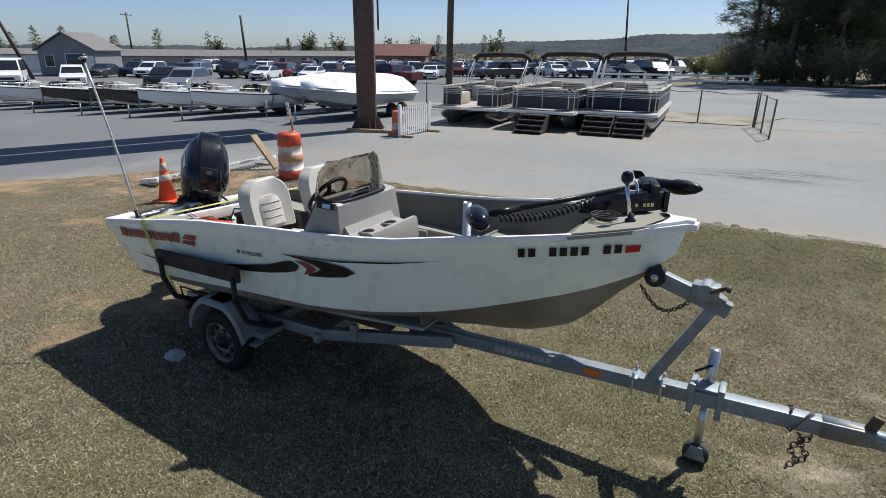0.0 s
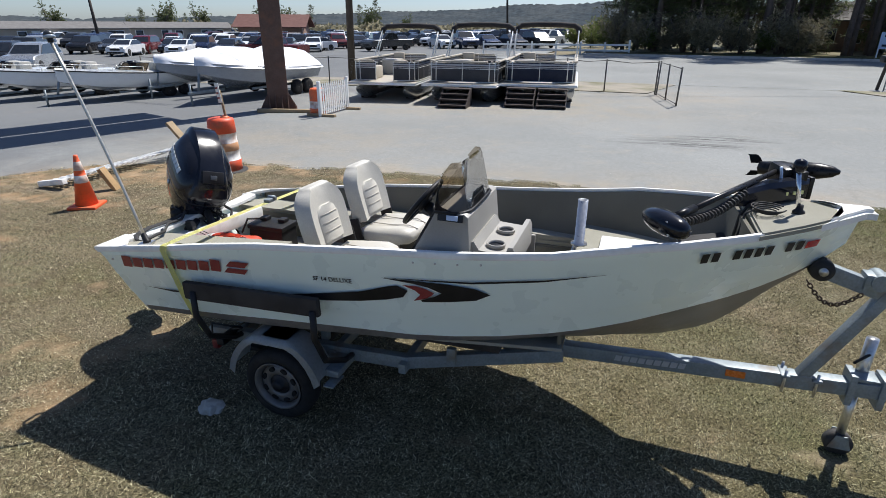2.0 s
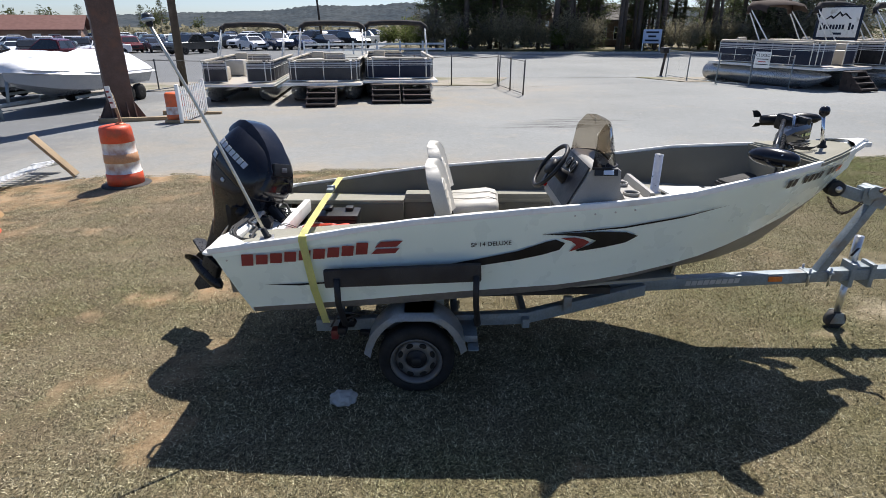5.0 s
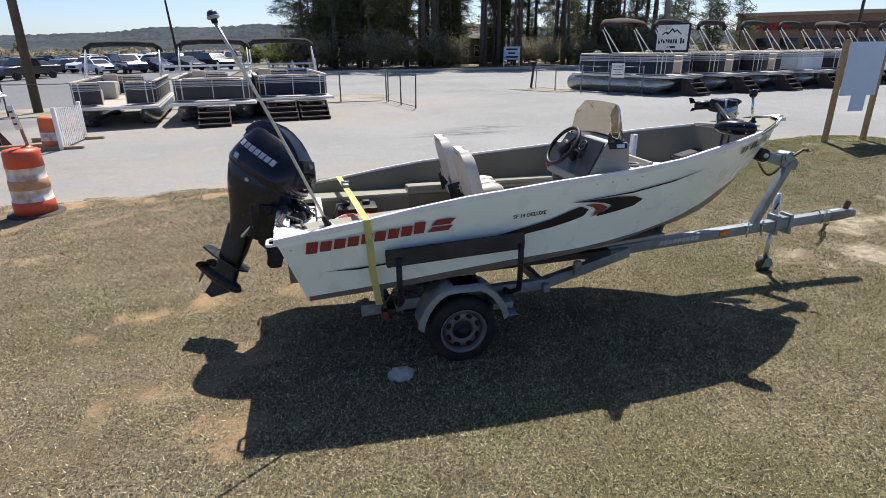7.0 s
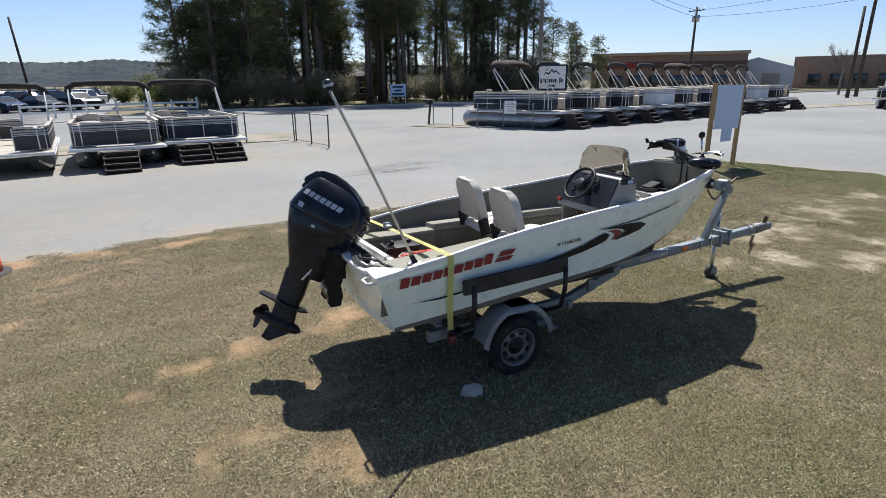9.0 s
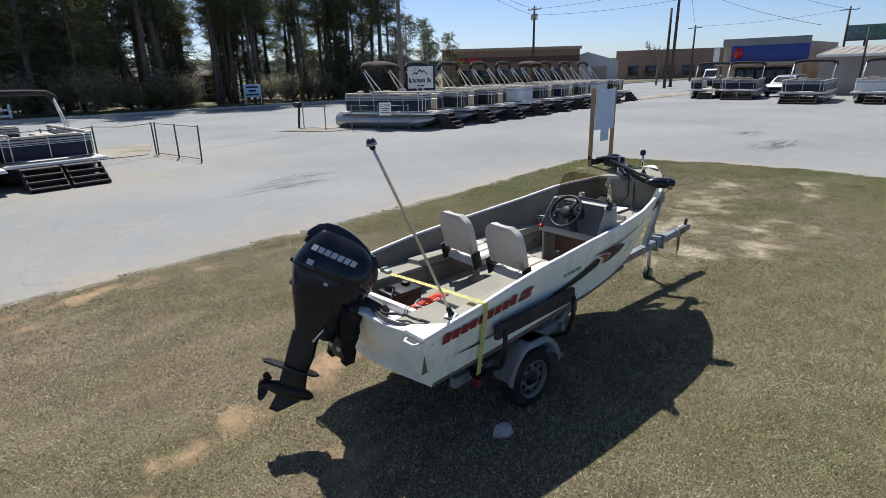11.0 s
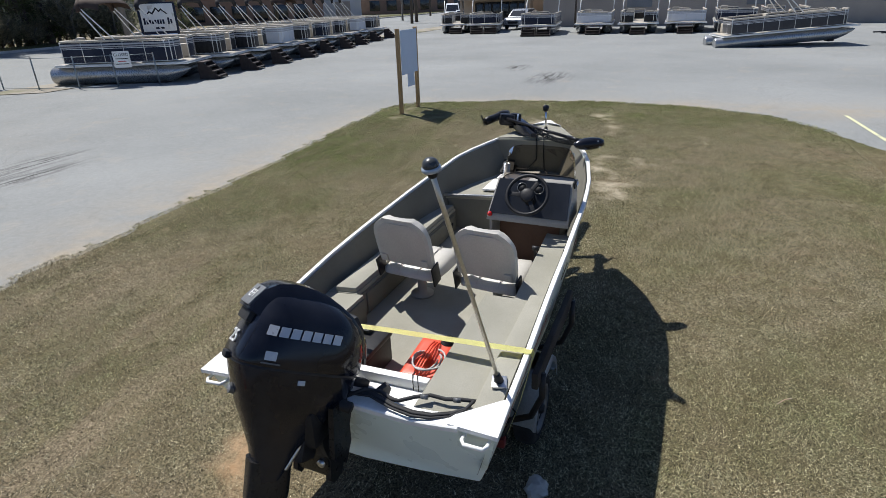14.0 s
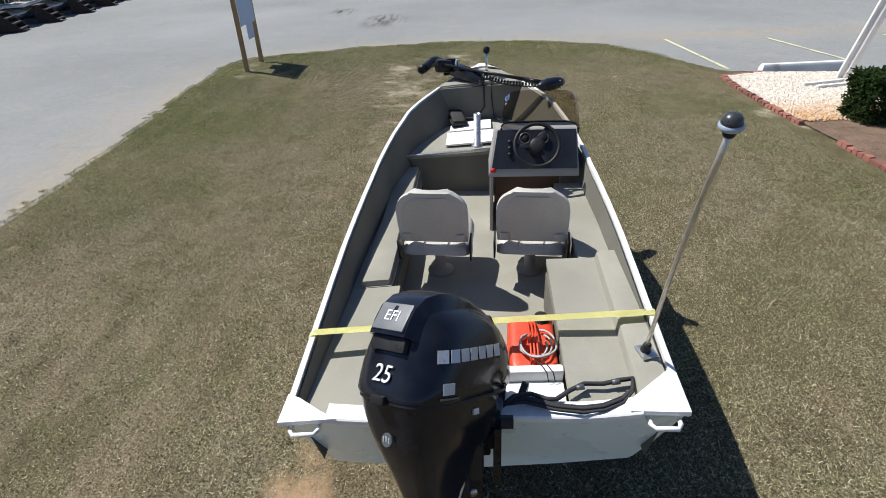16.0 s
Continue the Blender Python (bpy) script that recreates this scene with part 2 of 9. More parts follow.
def lathe(bm, prof, at=Matrix(), seg=20, mat=0, close=False):
    """Turns (radius, height) pairs about the local z axis."""
    rings = [[bm.verts.new(at @ Vector((r * math.cos(k * math.tau / seg), r * math.sin(k * math.tau / seg), z))) for k in range(seg)] for r, z in prof]
    pairs = list(zip(rings[:-1], rings[1:])) + ([(rings[-1], rings[0])] if close else [])
    for a, b in pairs:
        for k in range(seg):
            bm.faces.new((a[k], a[(k + 1) % seg], b[(k + 1) % seg], b[k])).material_index = mat
    if not close:
        bm.faces.new(rings[0][::-1]).material_index = mat
        bm.faces.new(rings[-1]).material_index = mat


def loft(bm, rings, closed=True, caps=True, mat=0):
    """Skins a row of rings of equal length."""
    vr = [[bm.verts.new(p) for p in r] for r in rings]
    n = len(vr[0])
    for a, b in zip(vr[:-1], vr[1:]):
        for k in range(n if closed else n - 1):
            bm.faces.new((a[k], a[(k + 1) % n], b[(k + 1) % n], b[k])).material_index = mat
    if caps and closed:
        bm.faces.new(vr[0][::-1]).material_index = mat
        bm.faces.new(vr[-1]).material_index = mat
    return vr


def prism(bm, poly, off, mat=0):
    """A flat polygon pushed along off."""
    off = Vector(off)
    a = [bm.verts.new(p) for p in poly]
    b = [bm.verts.new(Vector(p) + off) for p in poly]
    n = len(a)
    fs = [bm.faces.new(a[::-1]), bm.faces.new(b)] + [bm.faces.new((a[k], a[(k + 1) % n], b[(k + 1) % n], b[k])) for k in range(n)]
    for f in fs:
        f.material_index = mat
    bmesh.ops.recalc_face_normals(bm, faces=fs)
    return a + b


def B():
    return bmesh.new()


def boxpart(name, c, s, mat, parent, label="", bevel=0.01, rot=None):
    bm = B()
    box(bm, c, s, rot, bevel)
    return part(name, bm, mat, parent, label)


def lerp(x, xs, ys):
    return float(np.interp(x, xs, ys))


def letters(text, size, m, mat, parent, name="lettering", depth=0.002, shear=0.0):
    cu = bpy.data.curves.new(name, "FONT")
    cu.body, cu.size, cu.extrude, cu.align_x, cu.align_y, cu.shear = text, size, depth, "CENTER", "CENTER", shear
    cu.materials.append(mat)
    ob = new(name, cu)
    ob.parent = parent
    ob.matrix_local = m
    return ob

# ---------------------------------------------------------------- ground
def slope(x):
    """The land falls gently to the west, down to the car lot."""
    return 0.02 * min(0.0, max(x, -41.0) + 4.5)


LAWN = [(-30, -14), (-24.5, -7), (-18.5, -0.5), (-12.6, 5.4), (-10.2, 8.2), (-8.2, 9.0), (-5, 8.95), (-2, 9.1), (2, 9.25), (5.5, 9.55),
        (8.4, 9.4), (9.7, 8.2), (10.5, 6.3), (10.8, 4.2), (10.6, 1.8), (9.6, -0.1), (8.3, -1.0), (6.3, -1.8), (5.9, -3.5), (5.6, -14)]


def inside(x, y, poly):
    r = False
    for (x0, y0), (x1, y1) in zip(poly, poly[1:] + poly[:1]):
        if (y0 > y) != (y1 > y) and x < (x1 - x0) * (y - y0) / (y1 - y0) + x0:
            r = not r
    return r


def edge_distance(x, y, poly):
    p, best = Vector((x, y)), 9.0
    for a, b in zip(poly, poly[1:] + poly[:1]):
        a, b = Vector(a), Vector(b)
        u = max(0, min(1, (p - a).dot(b - a) / (b - a).length_squared))
        best = min(best, (p - a - u * (b - a)).length)
    return best


def rise(x, y):
    """Height of the lawn: a low swell by the notice board and a hollow under the trailer's wheels."""
    z = 0.17 * math.exp(-((x - 7.6) ** 2 + (y - 8.4) ** 2) / 3.5)
    z -= 0.035 * math.exp(-((x + 2.8) ** 2 + (y - 3.6) ** 2) / 2.0)
    return z + slope(x) + 0.012 * noise.noise((x * 0.7, y * 0.7, 3.0))


BARE = [(-10.4, 8.0, 4.6, 2.6), (-11.0, 7.6, 3.2, 2.0), (-9.0, 7.9, 1.6, 1.3), (-9.2, 8.2, 1.2, 0.7), (-4.4, 4.37, 0.8, 0.3), (-5.0, 4.27, 0.6, 0.2), (-5.65, 3.96, 0.25, 0.14), (-3.5, 4.6, 0.4, 0.2), (-4.9, 3.0, 0.6, 0.3), (-6.2, 0.9, 0.5, 0.3), (-5.1, 1.2, 0.4, 0.25), (-9.0, 6.2, 1.0, 0.5), (-4.6, 2.45, 0.38, 0.3), (-3.5, 4.6, 0.55, 0.35), (-4.3, 3.3, 0.35, 0.3),
        (3.2, 4.5, 1.8, 0.7), (5.2, 4.7, 1.6, 0.7), (2.0, 3.6, 1.2, 0.5), (7.2, 5.0, 1.6, 0.6), (3.0, 2.9, 0.9, 0.5), (7.6, 8.5, 0.9, 0.35), (-10.4, 7.3, 2.2, 1.3),
        (-11.8, 5.4, 1.4, 1.0), (-8.6, 7.7, 2.4, 1.3), (-8.2, 4.6, 0.5, 0.3), (-13.5, 3.6, 1.6, 1.0), (-6.6, 8.6, 1.2, 0.45), (3.0, -1.4, 0.7, 0.5), (4.4, 2.6, 0.6, 0.25), (4.3, 3.3, 0.8, 0.35), (8.5, 3.7, 0.9, 0.35), (7.3, 3.3, 0.7, 0.25), (-7.2, 8.6, 1.8, 0.5), (-4.8, 8.5, 1.6, 0.3), (-8.6, 6.6, 1.3, 0.7)]


def bare(x, y):
    v = 0.0
    for a, b, rx, ry in BARE:
        v = max(v, 1.25 - 0.8 * math.hypot((x - a) / rx, (y - b) / ry))
    return v + 0.9 * noise.noise((x * 2.2, y * 2.2, 0.0)) + 0.8 * noise.noise((x * 6, y * 6, 5.0)) - 0.38


def lawn_mesh():
    step, x0, y0, nx, ny = 0.12, -30.0, -14.0, 345, 200
    me = bpy.data.meshes.new("lawn")
    ids, vs, bv, fs = {}, [], [], []
    keep = {}
    for i in range(nx):
        for j in range(ny):
            x, y = x0 + (i + 0.5) * step, y0 + (j + 0.5) * step
            if y < -4 or x < -14.5:
                if (i % 1) or not inside(x, y, LAWN):
                    continue
            w = 0.16 * noise.noise((x * 1.3, y * 1.3, 9)) + 0.12 * noise.noise((x * 5, y * 5, 2))
            if inside(x + w, y + w, LAWN):
                keep[i, j] = 1

    def vert(i, j):
        if (i, j) not in ids:
            x, y = x0 + i * step, y0 + j * step
            edge = not all((a, b) in keep for a in (i - 1, i) for b in (j - 1, j))
            ids[i, j] = len(vs)
            jit = 0.045
            vs.append((x + jit * noise.noise((x * 9, y * 9, 1)), y + jit * noise.noise((x * 9, y * 9, 7)), rise(x, y) - (0.055 if edge else 0.0)))
            bv.append(bare(x, y) + (0.45 if edge else 0.0))
        return ids[i, j]

    for i, j in keep:
        fs.append((vert(i, j), vert(i + 1, j), vert(i + 1, j + 1), vert(i, j + 1)))
    me.from_pydata(vs, [], fs)
    at = me.attributes.new("bare", "FLOAT", "POINT")
    at.data.foreach_set("value", bv)
    me.shade_smooth()
    return me, keep, (step, x0, y0)


def node_material(name):
    m = bpy.data.materials.new(name)
    m.use_nodes = True
    nt = m.node_tree
    return m, nt.nodes, nt.links, nt.nodes["Principled BSDF"]


def noise_node(N, L, src, scale, detail=5.0, rough=0.6):
    t = N.new("ShaderNodeTexNoise")
    t.inputs["Scale"].default_value, t.inputs["Detail"].default_value, t.inputs["Roughness"].default_value = scale, detail, rough
    L.new(src, t.inputs["Vector"])
    return t.outputs[0]


def span(N, L, sock, a, b, lo=0.0, hi=1.0):
    r = N.new("ShaderNodeMapRange")
    for k, v in zip((1, 2, 3, 4), (a, b, lo, hi)):
        r.inputs[k].default_value = v
    L.new(sock, r.inputs[0])
    return r.outputs[0]


def blend(N, L, fac, a, b, kind="MIX"):
    x = N.new("ShaderNodeMix")
    x.data_type, x.blend_type = "RGBA", kind
    for sock, v in ((x.inputs[0], fac), (x.inputs[6], a), (x.inputs[7], b)):
        if isinstance(v, (int, float)):
            sock.default_value = v
        elif isinstance(v, tuple):
            sock.default_value = (*v, 1.0)
        else:
            L.new(v, sock)
    return x.outputs[2]


def green_share(N, L, pos):
    """Green patches, fewer on the worn western half of the lawn."""
    axes = N.new("ShaderNodeSeparateXYZ")
    L.new(pos, axes.inputs[0])
    mul = N.new("ShaderNodeMath")
    mul.operation = "MULTIPLY"
    L.new(span(N, L, noise_node(N, L, pos, 0.4, 5, 0.65), 0.43, 0.68, 0.0, 0.72), mul.inputs[0])
    L.new(span(N, L, axes.outputs[0], -6.0, 0.5, 0.6, 1.0), mul.inputs[1])
    rim = N.new("ShaderNodeMath")
    rim.operation = "MULTIPLY"
    L.new(span(N, L, axes.outputs[1], 6.2, 8.8, 0.0, 0.85), rim.inputs[0])
    L.new(span(N, L, axes.outputs[0], -2.0, 3.5), rim.inputs[1])
    total = mul.outputs[0]
    for sock in (rim.outputs[0], span(N, L, axes.outputs[0], 6.5, 10.5, 0.0, 0.65)):
        both = N.new("ShaderNodeMath")
        both.operation = "ADD"
        both.use_clamp = True
        L.new(total, both.inputs[0])
        L.new(sock, both.inputs[1])
        total = both.outputs[0]
    return total


def worn(N, L, pos, col, thin):
    """Thick and thin patches a hand to a pace across."""
    return blend(N, L, span(N, L, noise_node(N, L, pos, 2.6, 8, 0.8), 0.42, 0.62, 0.0, 0.85), col, thin)


def dusted(N, L, pos, col):
    """Pale dusty streaks along the mowing, most of them on the worn north-western strip."""
    axes = N.new("ShaderNodeSeparateXYZ")
    L.new(pos, axes.inputs[0])
    turn = N.new("ShaderNodeMapping")
    turn.inputs["Rotation"].default_value = (0, 0, radians(-12))
    turn.inputs["Scale"].default_value = (0.3, 1.5, 1.0)
    L.new(pos, turn.inputs["Vector"])
    amount = span(N, L, noise_node(N, L, turn.outputs[0], 1.3, 8, 0.7), 0.46, 0.66, 0.0, 0.62)
    for sock, a, b, lo, hi in ((axes.outputs[1], 4.0, 6.2, 0.3, 1.0), (axes.outputs[0], -3.5, 0.0, 1.0, 0.45)):
        mul = N.new("ShaderNodeMath")
        mul.operation = "MULTIPLY"
        L.new(amount, mul.inputs[0])
        L.new(span(N, L, sock, a, b, lo, hi), mul.inputs[1])
        amount = mul.outputs[0]
    dust = blend(N, L, span(N, L, noise_node(N, L, pos, 30, 5, 0.75), 0.36, 0.64), (0.16, 0.12, 0.08), (0.46, 0.375, 0.265))
    return blend(N, L, amount, col, dust)


def flecked(N, L, pos, col):
    """Dark gaps and pale mats a finger's width across."""
    g = N.new("ShaderNodeCombineColor")
    f = span(N, L, noise_node(N, L, pos, 72, 5, 0.8), 0.39, 0.61, 0.26, 1.54)
    for k in range(3):
        L.new(f, g.inputs[k])
    return blend(N, L, 1.0, col, g.outputs[0], "MULTIPLY")


def by_side(N, L, pos, west, east):
    """Earthy tone in the west, greener tone in the east."""
    axes = N.new("ShaderNodeSeparateXYZ")
    L.new(pos, axes.inputs[0])
    return blend(N, L, span(N, L, axes.outputs[0], -5.5, -1.0), west, east)


def turf_material():
    m, N, L, b = node_material("dormant_turf")
    pos = N.new("ShaderNodeTexCoord").outputs["Object"]
    at = N.new("ShaderNodeAttribute")
    at.attribute_name = "bare"
    straw = blend(N, L, span(N, L, noise_node(N, L, pos, 48, 6, 0.78), 0.38, 0.62), (0.035, 0.03, 0.016), (0.3, 0.26, 0.16))
    earthy = blend(N, L, span(N, L, noise_node(N, L, pos, 45, 6, 0.78), 0.38, 0.62), (0.038, 0.028, 0.015), (0.29, 0.225, 0.135))
    straw = blend(N, L, span(N, L, noise_node(N, L, pos, 1.1, 6, 0.7), 0.42, 0.66), straw, earthy)
    green = blend(N, L, span(N, L, noise_node(N, L, pos, 60, 5, 0.8), 0.38, 0.62), (0.028, 0.036, 0.013), (0.15, 0.163, 0.062))
    col = blend(N, L, green_share(N, L, pos), straw, green)
    col = flecked(N, L, pos, dusted(N, L, pos, worn(N, L, pos, col, by_side(N, L, pos, (0.125, 0.1, 0.064), (0.085, 0.075, 0.038)))))
    soil = blend(N, L, span(N, L, noise_node(N, L, pos, 4, 6, 0.7), 0.35, 0.65), (0.33, 0.205, 0.11), (0.42, 0.3, 0.185))
    axes = N.new("ShaderNodeSeparateXYZ")
    L.new(pos, axes.inputs[0])
    pale = blend(N, L, span(N, L, noise_node(N, L, pos, 12, 5, 0.7), 0.4, 0.6), (0.3, 0.255, 0.175), (0.45, 0.4, 0.3))
    soil = blend(N, L, span(N, L, axes.outputs[0], -1.0, 1.5), soil, pale)
    ragged = N.new("ShaderNodeMath")
    ragged.operation = "MULTIPLY"
    L.new(span(N, L, at.outputs["Fac"], 0.25, 1.0, 0.0, 0.9), ragged.inputs[0])
    L.new(span(N, L, noise_node(N, L, pos, 7, 7, 0.8), 0.35, 0.6, 0.25, 1.0), ragged.inputs[1])
    fac = ragged.outputs[0]
    col = blend(N, L, fac, col, soil)
    L.new(col, b.inputs["Base Color"])
    b.inputs["Roughness"].default_value = 0.95
    b.inputs["Specular IOR Level"].default_value = 0.1
    bn = N.new("ShaderNodeBump")
    bn.inputs["Strength"].default_value, bn.inputs["Distance"].default_value = 0.6, 0.012
    L.new(noise_node(N, L, pos, 75, 6, 0.75), bn.inputs["Height"])
    L.new(bn.outputs[0], b.inputs["Normal"])
    return m


def asphalt_material():
    m, N, L, b = node_material("sun_bleached_asphalt")
    pos = N.new("ShaderNodeTexCoord").outputs["Object"]
    col = blend(N, L, span(N, L, noise_node(N, L, pos, 0.12, 5), 0.35, 0.65), (0.203, 0.212, 0.206), (0.26, 0.269, 0.261))
    col = blend(N, L, span(N, L, noise_node(N, L, pos, 1.1, 6, 0.7), 0.55, 0.75, 0, 0.5), col, (0.33, 0.295, 0.24))
    at = N.new("ShaderNodeAttribute")
    at.attribute_name = "silt"
    silt = N.new("ShaderNodeMath")
    silt.operation = "MULTIPLY"
    L.new(at.outputs["Fac"], silt.inputs[0])
    L.new(span(N, L, noise_node(N, L, pos, 0.9, 6, 0.7), 0.3, 0.62), silt.inputs[1])
    col = blend(N, L, silt.outputs[0], col, (0.315, 0.27, 0.205))
    tar = N.new("ShaderNodeAttribute")
    tar.attribute_name = "tar"
    dark = N.new("ShaderNodeMath")
    dark.operation = "MULTIPLY"
    L.new(tar.outputs["Fac"], dark.inputs[0])
    lean = N.new("ShaderNodeMapping")
    lean.inputs["Rotation"].default_value, lean.inputs["Scale"].default_value = (0, 0, radians(-12)), (0.5, 4.5, 1)
    L.new(pos, lean.inputs[0])
    L.new(span(N, L, noise_node(N, L, lean.outputs[0], 1.1, 6, 0.75), 0.46, 0.54), dark.inputs[1])
    col = blend(N, L, dark.outputs[0], col, (0.055, 0.053, 0.05))
    grit = N.new("ShaderNodeMath")
    grit.operation = "MULTIPLY"
    L.new(span(N, L, noise_node(N, L, pos, 90, 3), 0.3, 0.7, 0.8, 1.2), grit.inputs[0])
    L.new(span(N, L, noise_node(N, L, pos, 14, 5, 0.8), 0.35, 0.65, 0.9, 1.09), grit.inputs[1])
    speck = grit.outputs[0]
    stone = span(N, L, noise_node(N, L, pos, 45, 2, 0.5), 0.72, 0.76, 0.0, 0.8)
    col = blend(N, L, stone, col, (0.55, 0.53, 0.5))
    g = N.new("ShaderNodeCombineColor")
    for k in range(3):
        L.new(speck, g.inputs[k])
    col = blend(N, L, 1.0, col, g.outputs[0], "MULTIPLY")
    stretch = N.new("ShaderNodeMapping")
    stretch.inputs["Scale"].default_value = (0.25, 0.9, 1)
    L.new(pos, stretch.inputs[0])
    streak = span(N, L, noise_node(N, L, stretch.outputs[0], 0.9, 6, 0.7), 0.62, 0.78, 0, 0.35)
    col = blend(N, L, streak, col, (0.16, 0.155, 0.15))
    newer = N.new("ShaderNodeSeparateXYZ")
    L.new(pos, newer.inputs[0])
    edge = N.new("ShaderNodeMath")
    edge.operation = "ADD"
    L.new(newer.outputs[0], edge.inputs[0])
    L.new(span(N, L, noise_node(N, L, pos, 0.35, 5, 0.7), 0.3, 0.7, -1.6, 1.6), edge.inputs[1])
    col = blend(N, L, span(N, L, edge.outputs[0], -12.6, -10.2, 0.55, 0.0), col, (0.085, 0.09, 0.1))
    crack = N.new("ShaderNodeTexVoronoi")
    crack.feature = "DISTANCE_TO_EDGE"
    crack.inputs["Scale"].default_value = 0.22
    warp = N.new("ShaderNodeMix")
    warp.data_type = "RGBA"
    warp.inputs[0].default_value = 0.06
    L.new(pos, warp.inputs[6])
    wn = N.new("ShaderNodeTexNoise")
    wn.inputs["Scale"].default_value = 0.8
    wn.inputs["Detail"].default_value = 6
    L.new(pos, wn.inputs[0])
    big = N.new("ShaderNodeVectorMath")
    big.operation = "SCALE"
    big.inputs[3].default_value = 30
    L.new(wn.outputs[1], big.inputs[0])
    L.new(big.outputs[0], warp.inputs[7])
    L.new(warp.outputs[2], crack.inputs["Vector"])
    col = blend(N, L, span(N, L, crack.outputs["Distance"], 0.0, 0.005, 0.2, 0.0), col, (0.1, 0.095, 0.09))
    L.new(col, b.inputs["Base Color"])
    b.inputs["Roughness"].default_value = 0.9
    b.inputs["Specular IOR Level"].default_value = 0.25
    bn = N.new("ShaderNodeBump")
    bn.inputs["Strength"].default_value, bn.inputs["Distance"].default_value = 0.35, 0.01
    L.new(noise_node(N, L, pos, 70, 4), bn.inputs["Height"])
    L.new(bn.outputs[0], b.inputs["Normal"])
    return m


def far_material():
    m, N, L, b = node_material("far_fields")
    pos = N.new("ShaderNodeTexCoord").outputs["Object"]
    col = blend(N, L, span(N, L, noise_node(N, L, pos, 0.02, 5), 0.4, 0.6), (0.16, 0.13, 0.075), (0.09, 0.1, 0.045))
    col = blend(N, L, span(N, L, noise_node(N, L, pos, 0.6, 5), 0.4, 0.65, 0, 0.6), col, (0.22, 0.18, 0.11))
    L.new(col, b.inputs["Base Color"])
    b.inputs["Roughness"].default_value = 0.95
    return m


M["vergesoil"] = material("thin_verge_soil", (0.25, 0.225, 0.185), 0.95, vary=0.2, scale=1.5, fine=40, bump=0.5, color2=(0.3, 0.27, 0.21), dirt=(0.13, 0.13, 0.06), dirt_amount=0.5, dirt_scale=0.7)
M["turf"], M["asphalt"], M["fields"] = turf_material(), asphalt_material(), far_material()


def sink(bm):
    """Lays a flat mesh on the western slope."""
    for c in (-4.5, -41.0):
        bmesh.ops.bisect_plane(bm, geom=bm.faces[:] + bm.edges[:] + bm.verts[:], plane_co=(c, 0, 0), plane_no=(1, 0, 0))
    for v in bm.verts:
        v.co.z += slope(v.co.x)


def sheet(name, poly, z, mat, label, category, kind="structure"):
    bm = B()
    bm.faces.new([bm.verts.new((x, y, z)) for x, y in poly])
    sink(bm)
    ob = new(name, mesh_of(name, bm, mat))
    return tagged(ob, label, category, kind=kind)


def far_ground():
    """The land out to the horizon, with a step down to the lots."""
    bm = B()
    r = [(-3000, -3000), (3000, -3000), (3000, 3000), (-3000, 3000)]
    bm.faces.new([bm.verts.new((x, y, -0.12)) for x, y in r])
    sink(bm)
    return tagged(new("ground", mesh_of("ground", bm, M["fields"])), "brown winter grassland reaching to the horizon", "ground", kind="structure")


far_ground()


def lot_mesh():
    """The paved lot on a coarse grid, with the silt washed over it and the tar marks kept as attributes."""
    outline = [(-140, -60), (62, -60), (62, 24.6), (9, 24.6), (7.6, 27), (1.5, 27), (0.2, 23.2), (-140, 23.2)]
    bm = B()
    bm.faces.new([bm.verts.new((x, y, -0.045)) for x, y in outline])
    for lo, hi, no in ((-16, 24, (1, 0, 0)), (5, 24, (0, 1, 0))):
        n = int((hi - lo) / 0.4)
        for k in range(n + 1):
            c = lo + 0.4 * k
            bmesh.ops.bisect_plane(bm, geom=bm.faces[:] + bm.edges[:] + bm.verts[:], plane_co=(c * no[0], c * no[1], 0), plane_no=no)
    sink(bm)
    me = mesh_of("pavement_lot", bm, M["asphalt"])
    silt, tar = [], []
    for v in me.vertices:
        x, y = v.co.x, v.co.y
        s = 0.9 * math.exp(-max(0.0, abs(edge_distance(x, y, LAWN)) - 0.2) / 0.7)
        s = max(s, 0.8 * math.exp(-((x + 5) / 6) ** 2 - ((y - 18.5) / 3.0) ** 2), 0.6 * math.exp(-((x - 1) / 3.0) ** 2 - ((y - 22.5) / 2.5) ** 2), 0.55 * math.exp(-((x + 8) / 4.0) ** 2 - ((y - 11.5) / 2.0) ** 2))
        silt.append(s)
        tar.append(max(0.0, max(1 - math.hypot((x - a) / rx, (y - b) / ry) for a, b, rx, ry in ((0.6, 13.45, 1.7, 0.5), (1.5, 14.3, 1.4, 0.5), (16, 6.5, 2.2, 0.9), (19, 8.5, 1.5, 0.6)))) * 1.3)
    for nm, vals in (("silt", silt), ("tar", tar)):
        at = me.attributes.new(nm, "FLOAT", "POINT")
        at.data.foreach_set("value", vals)
    return me


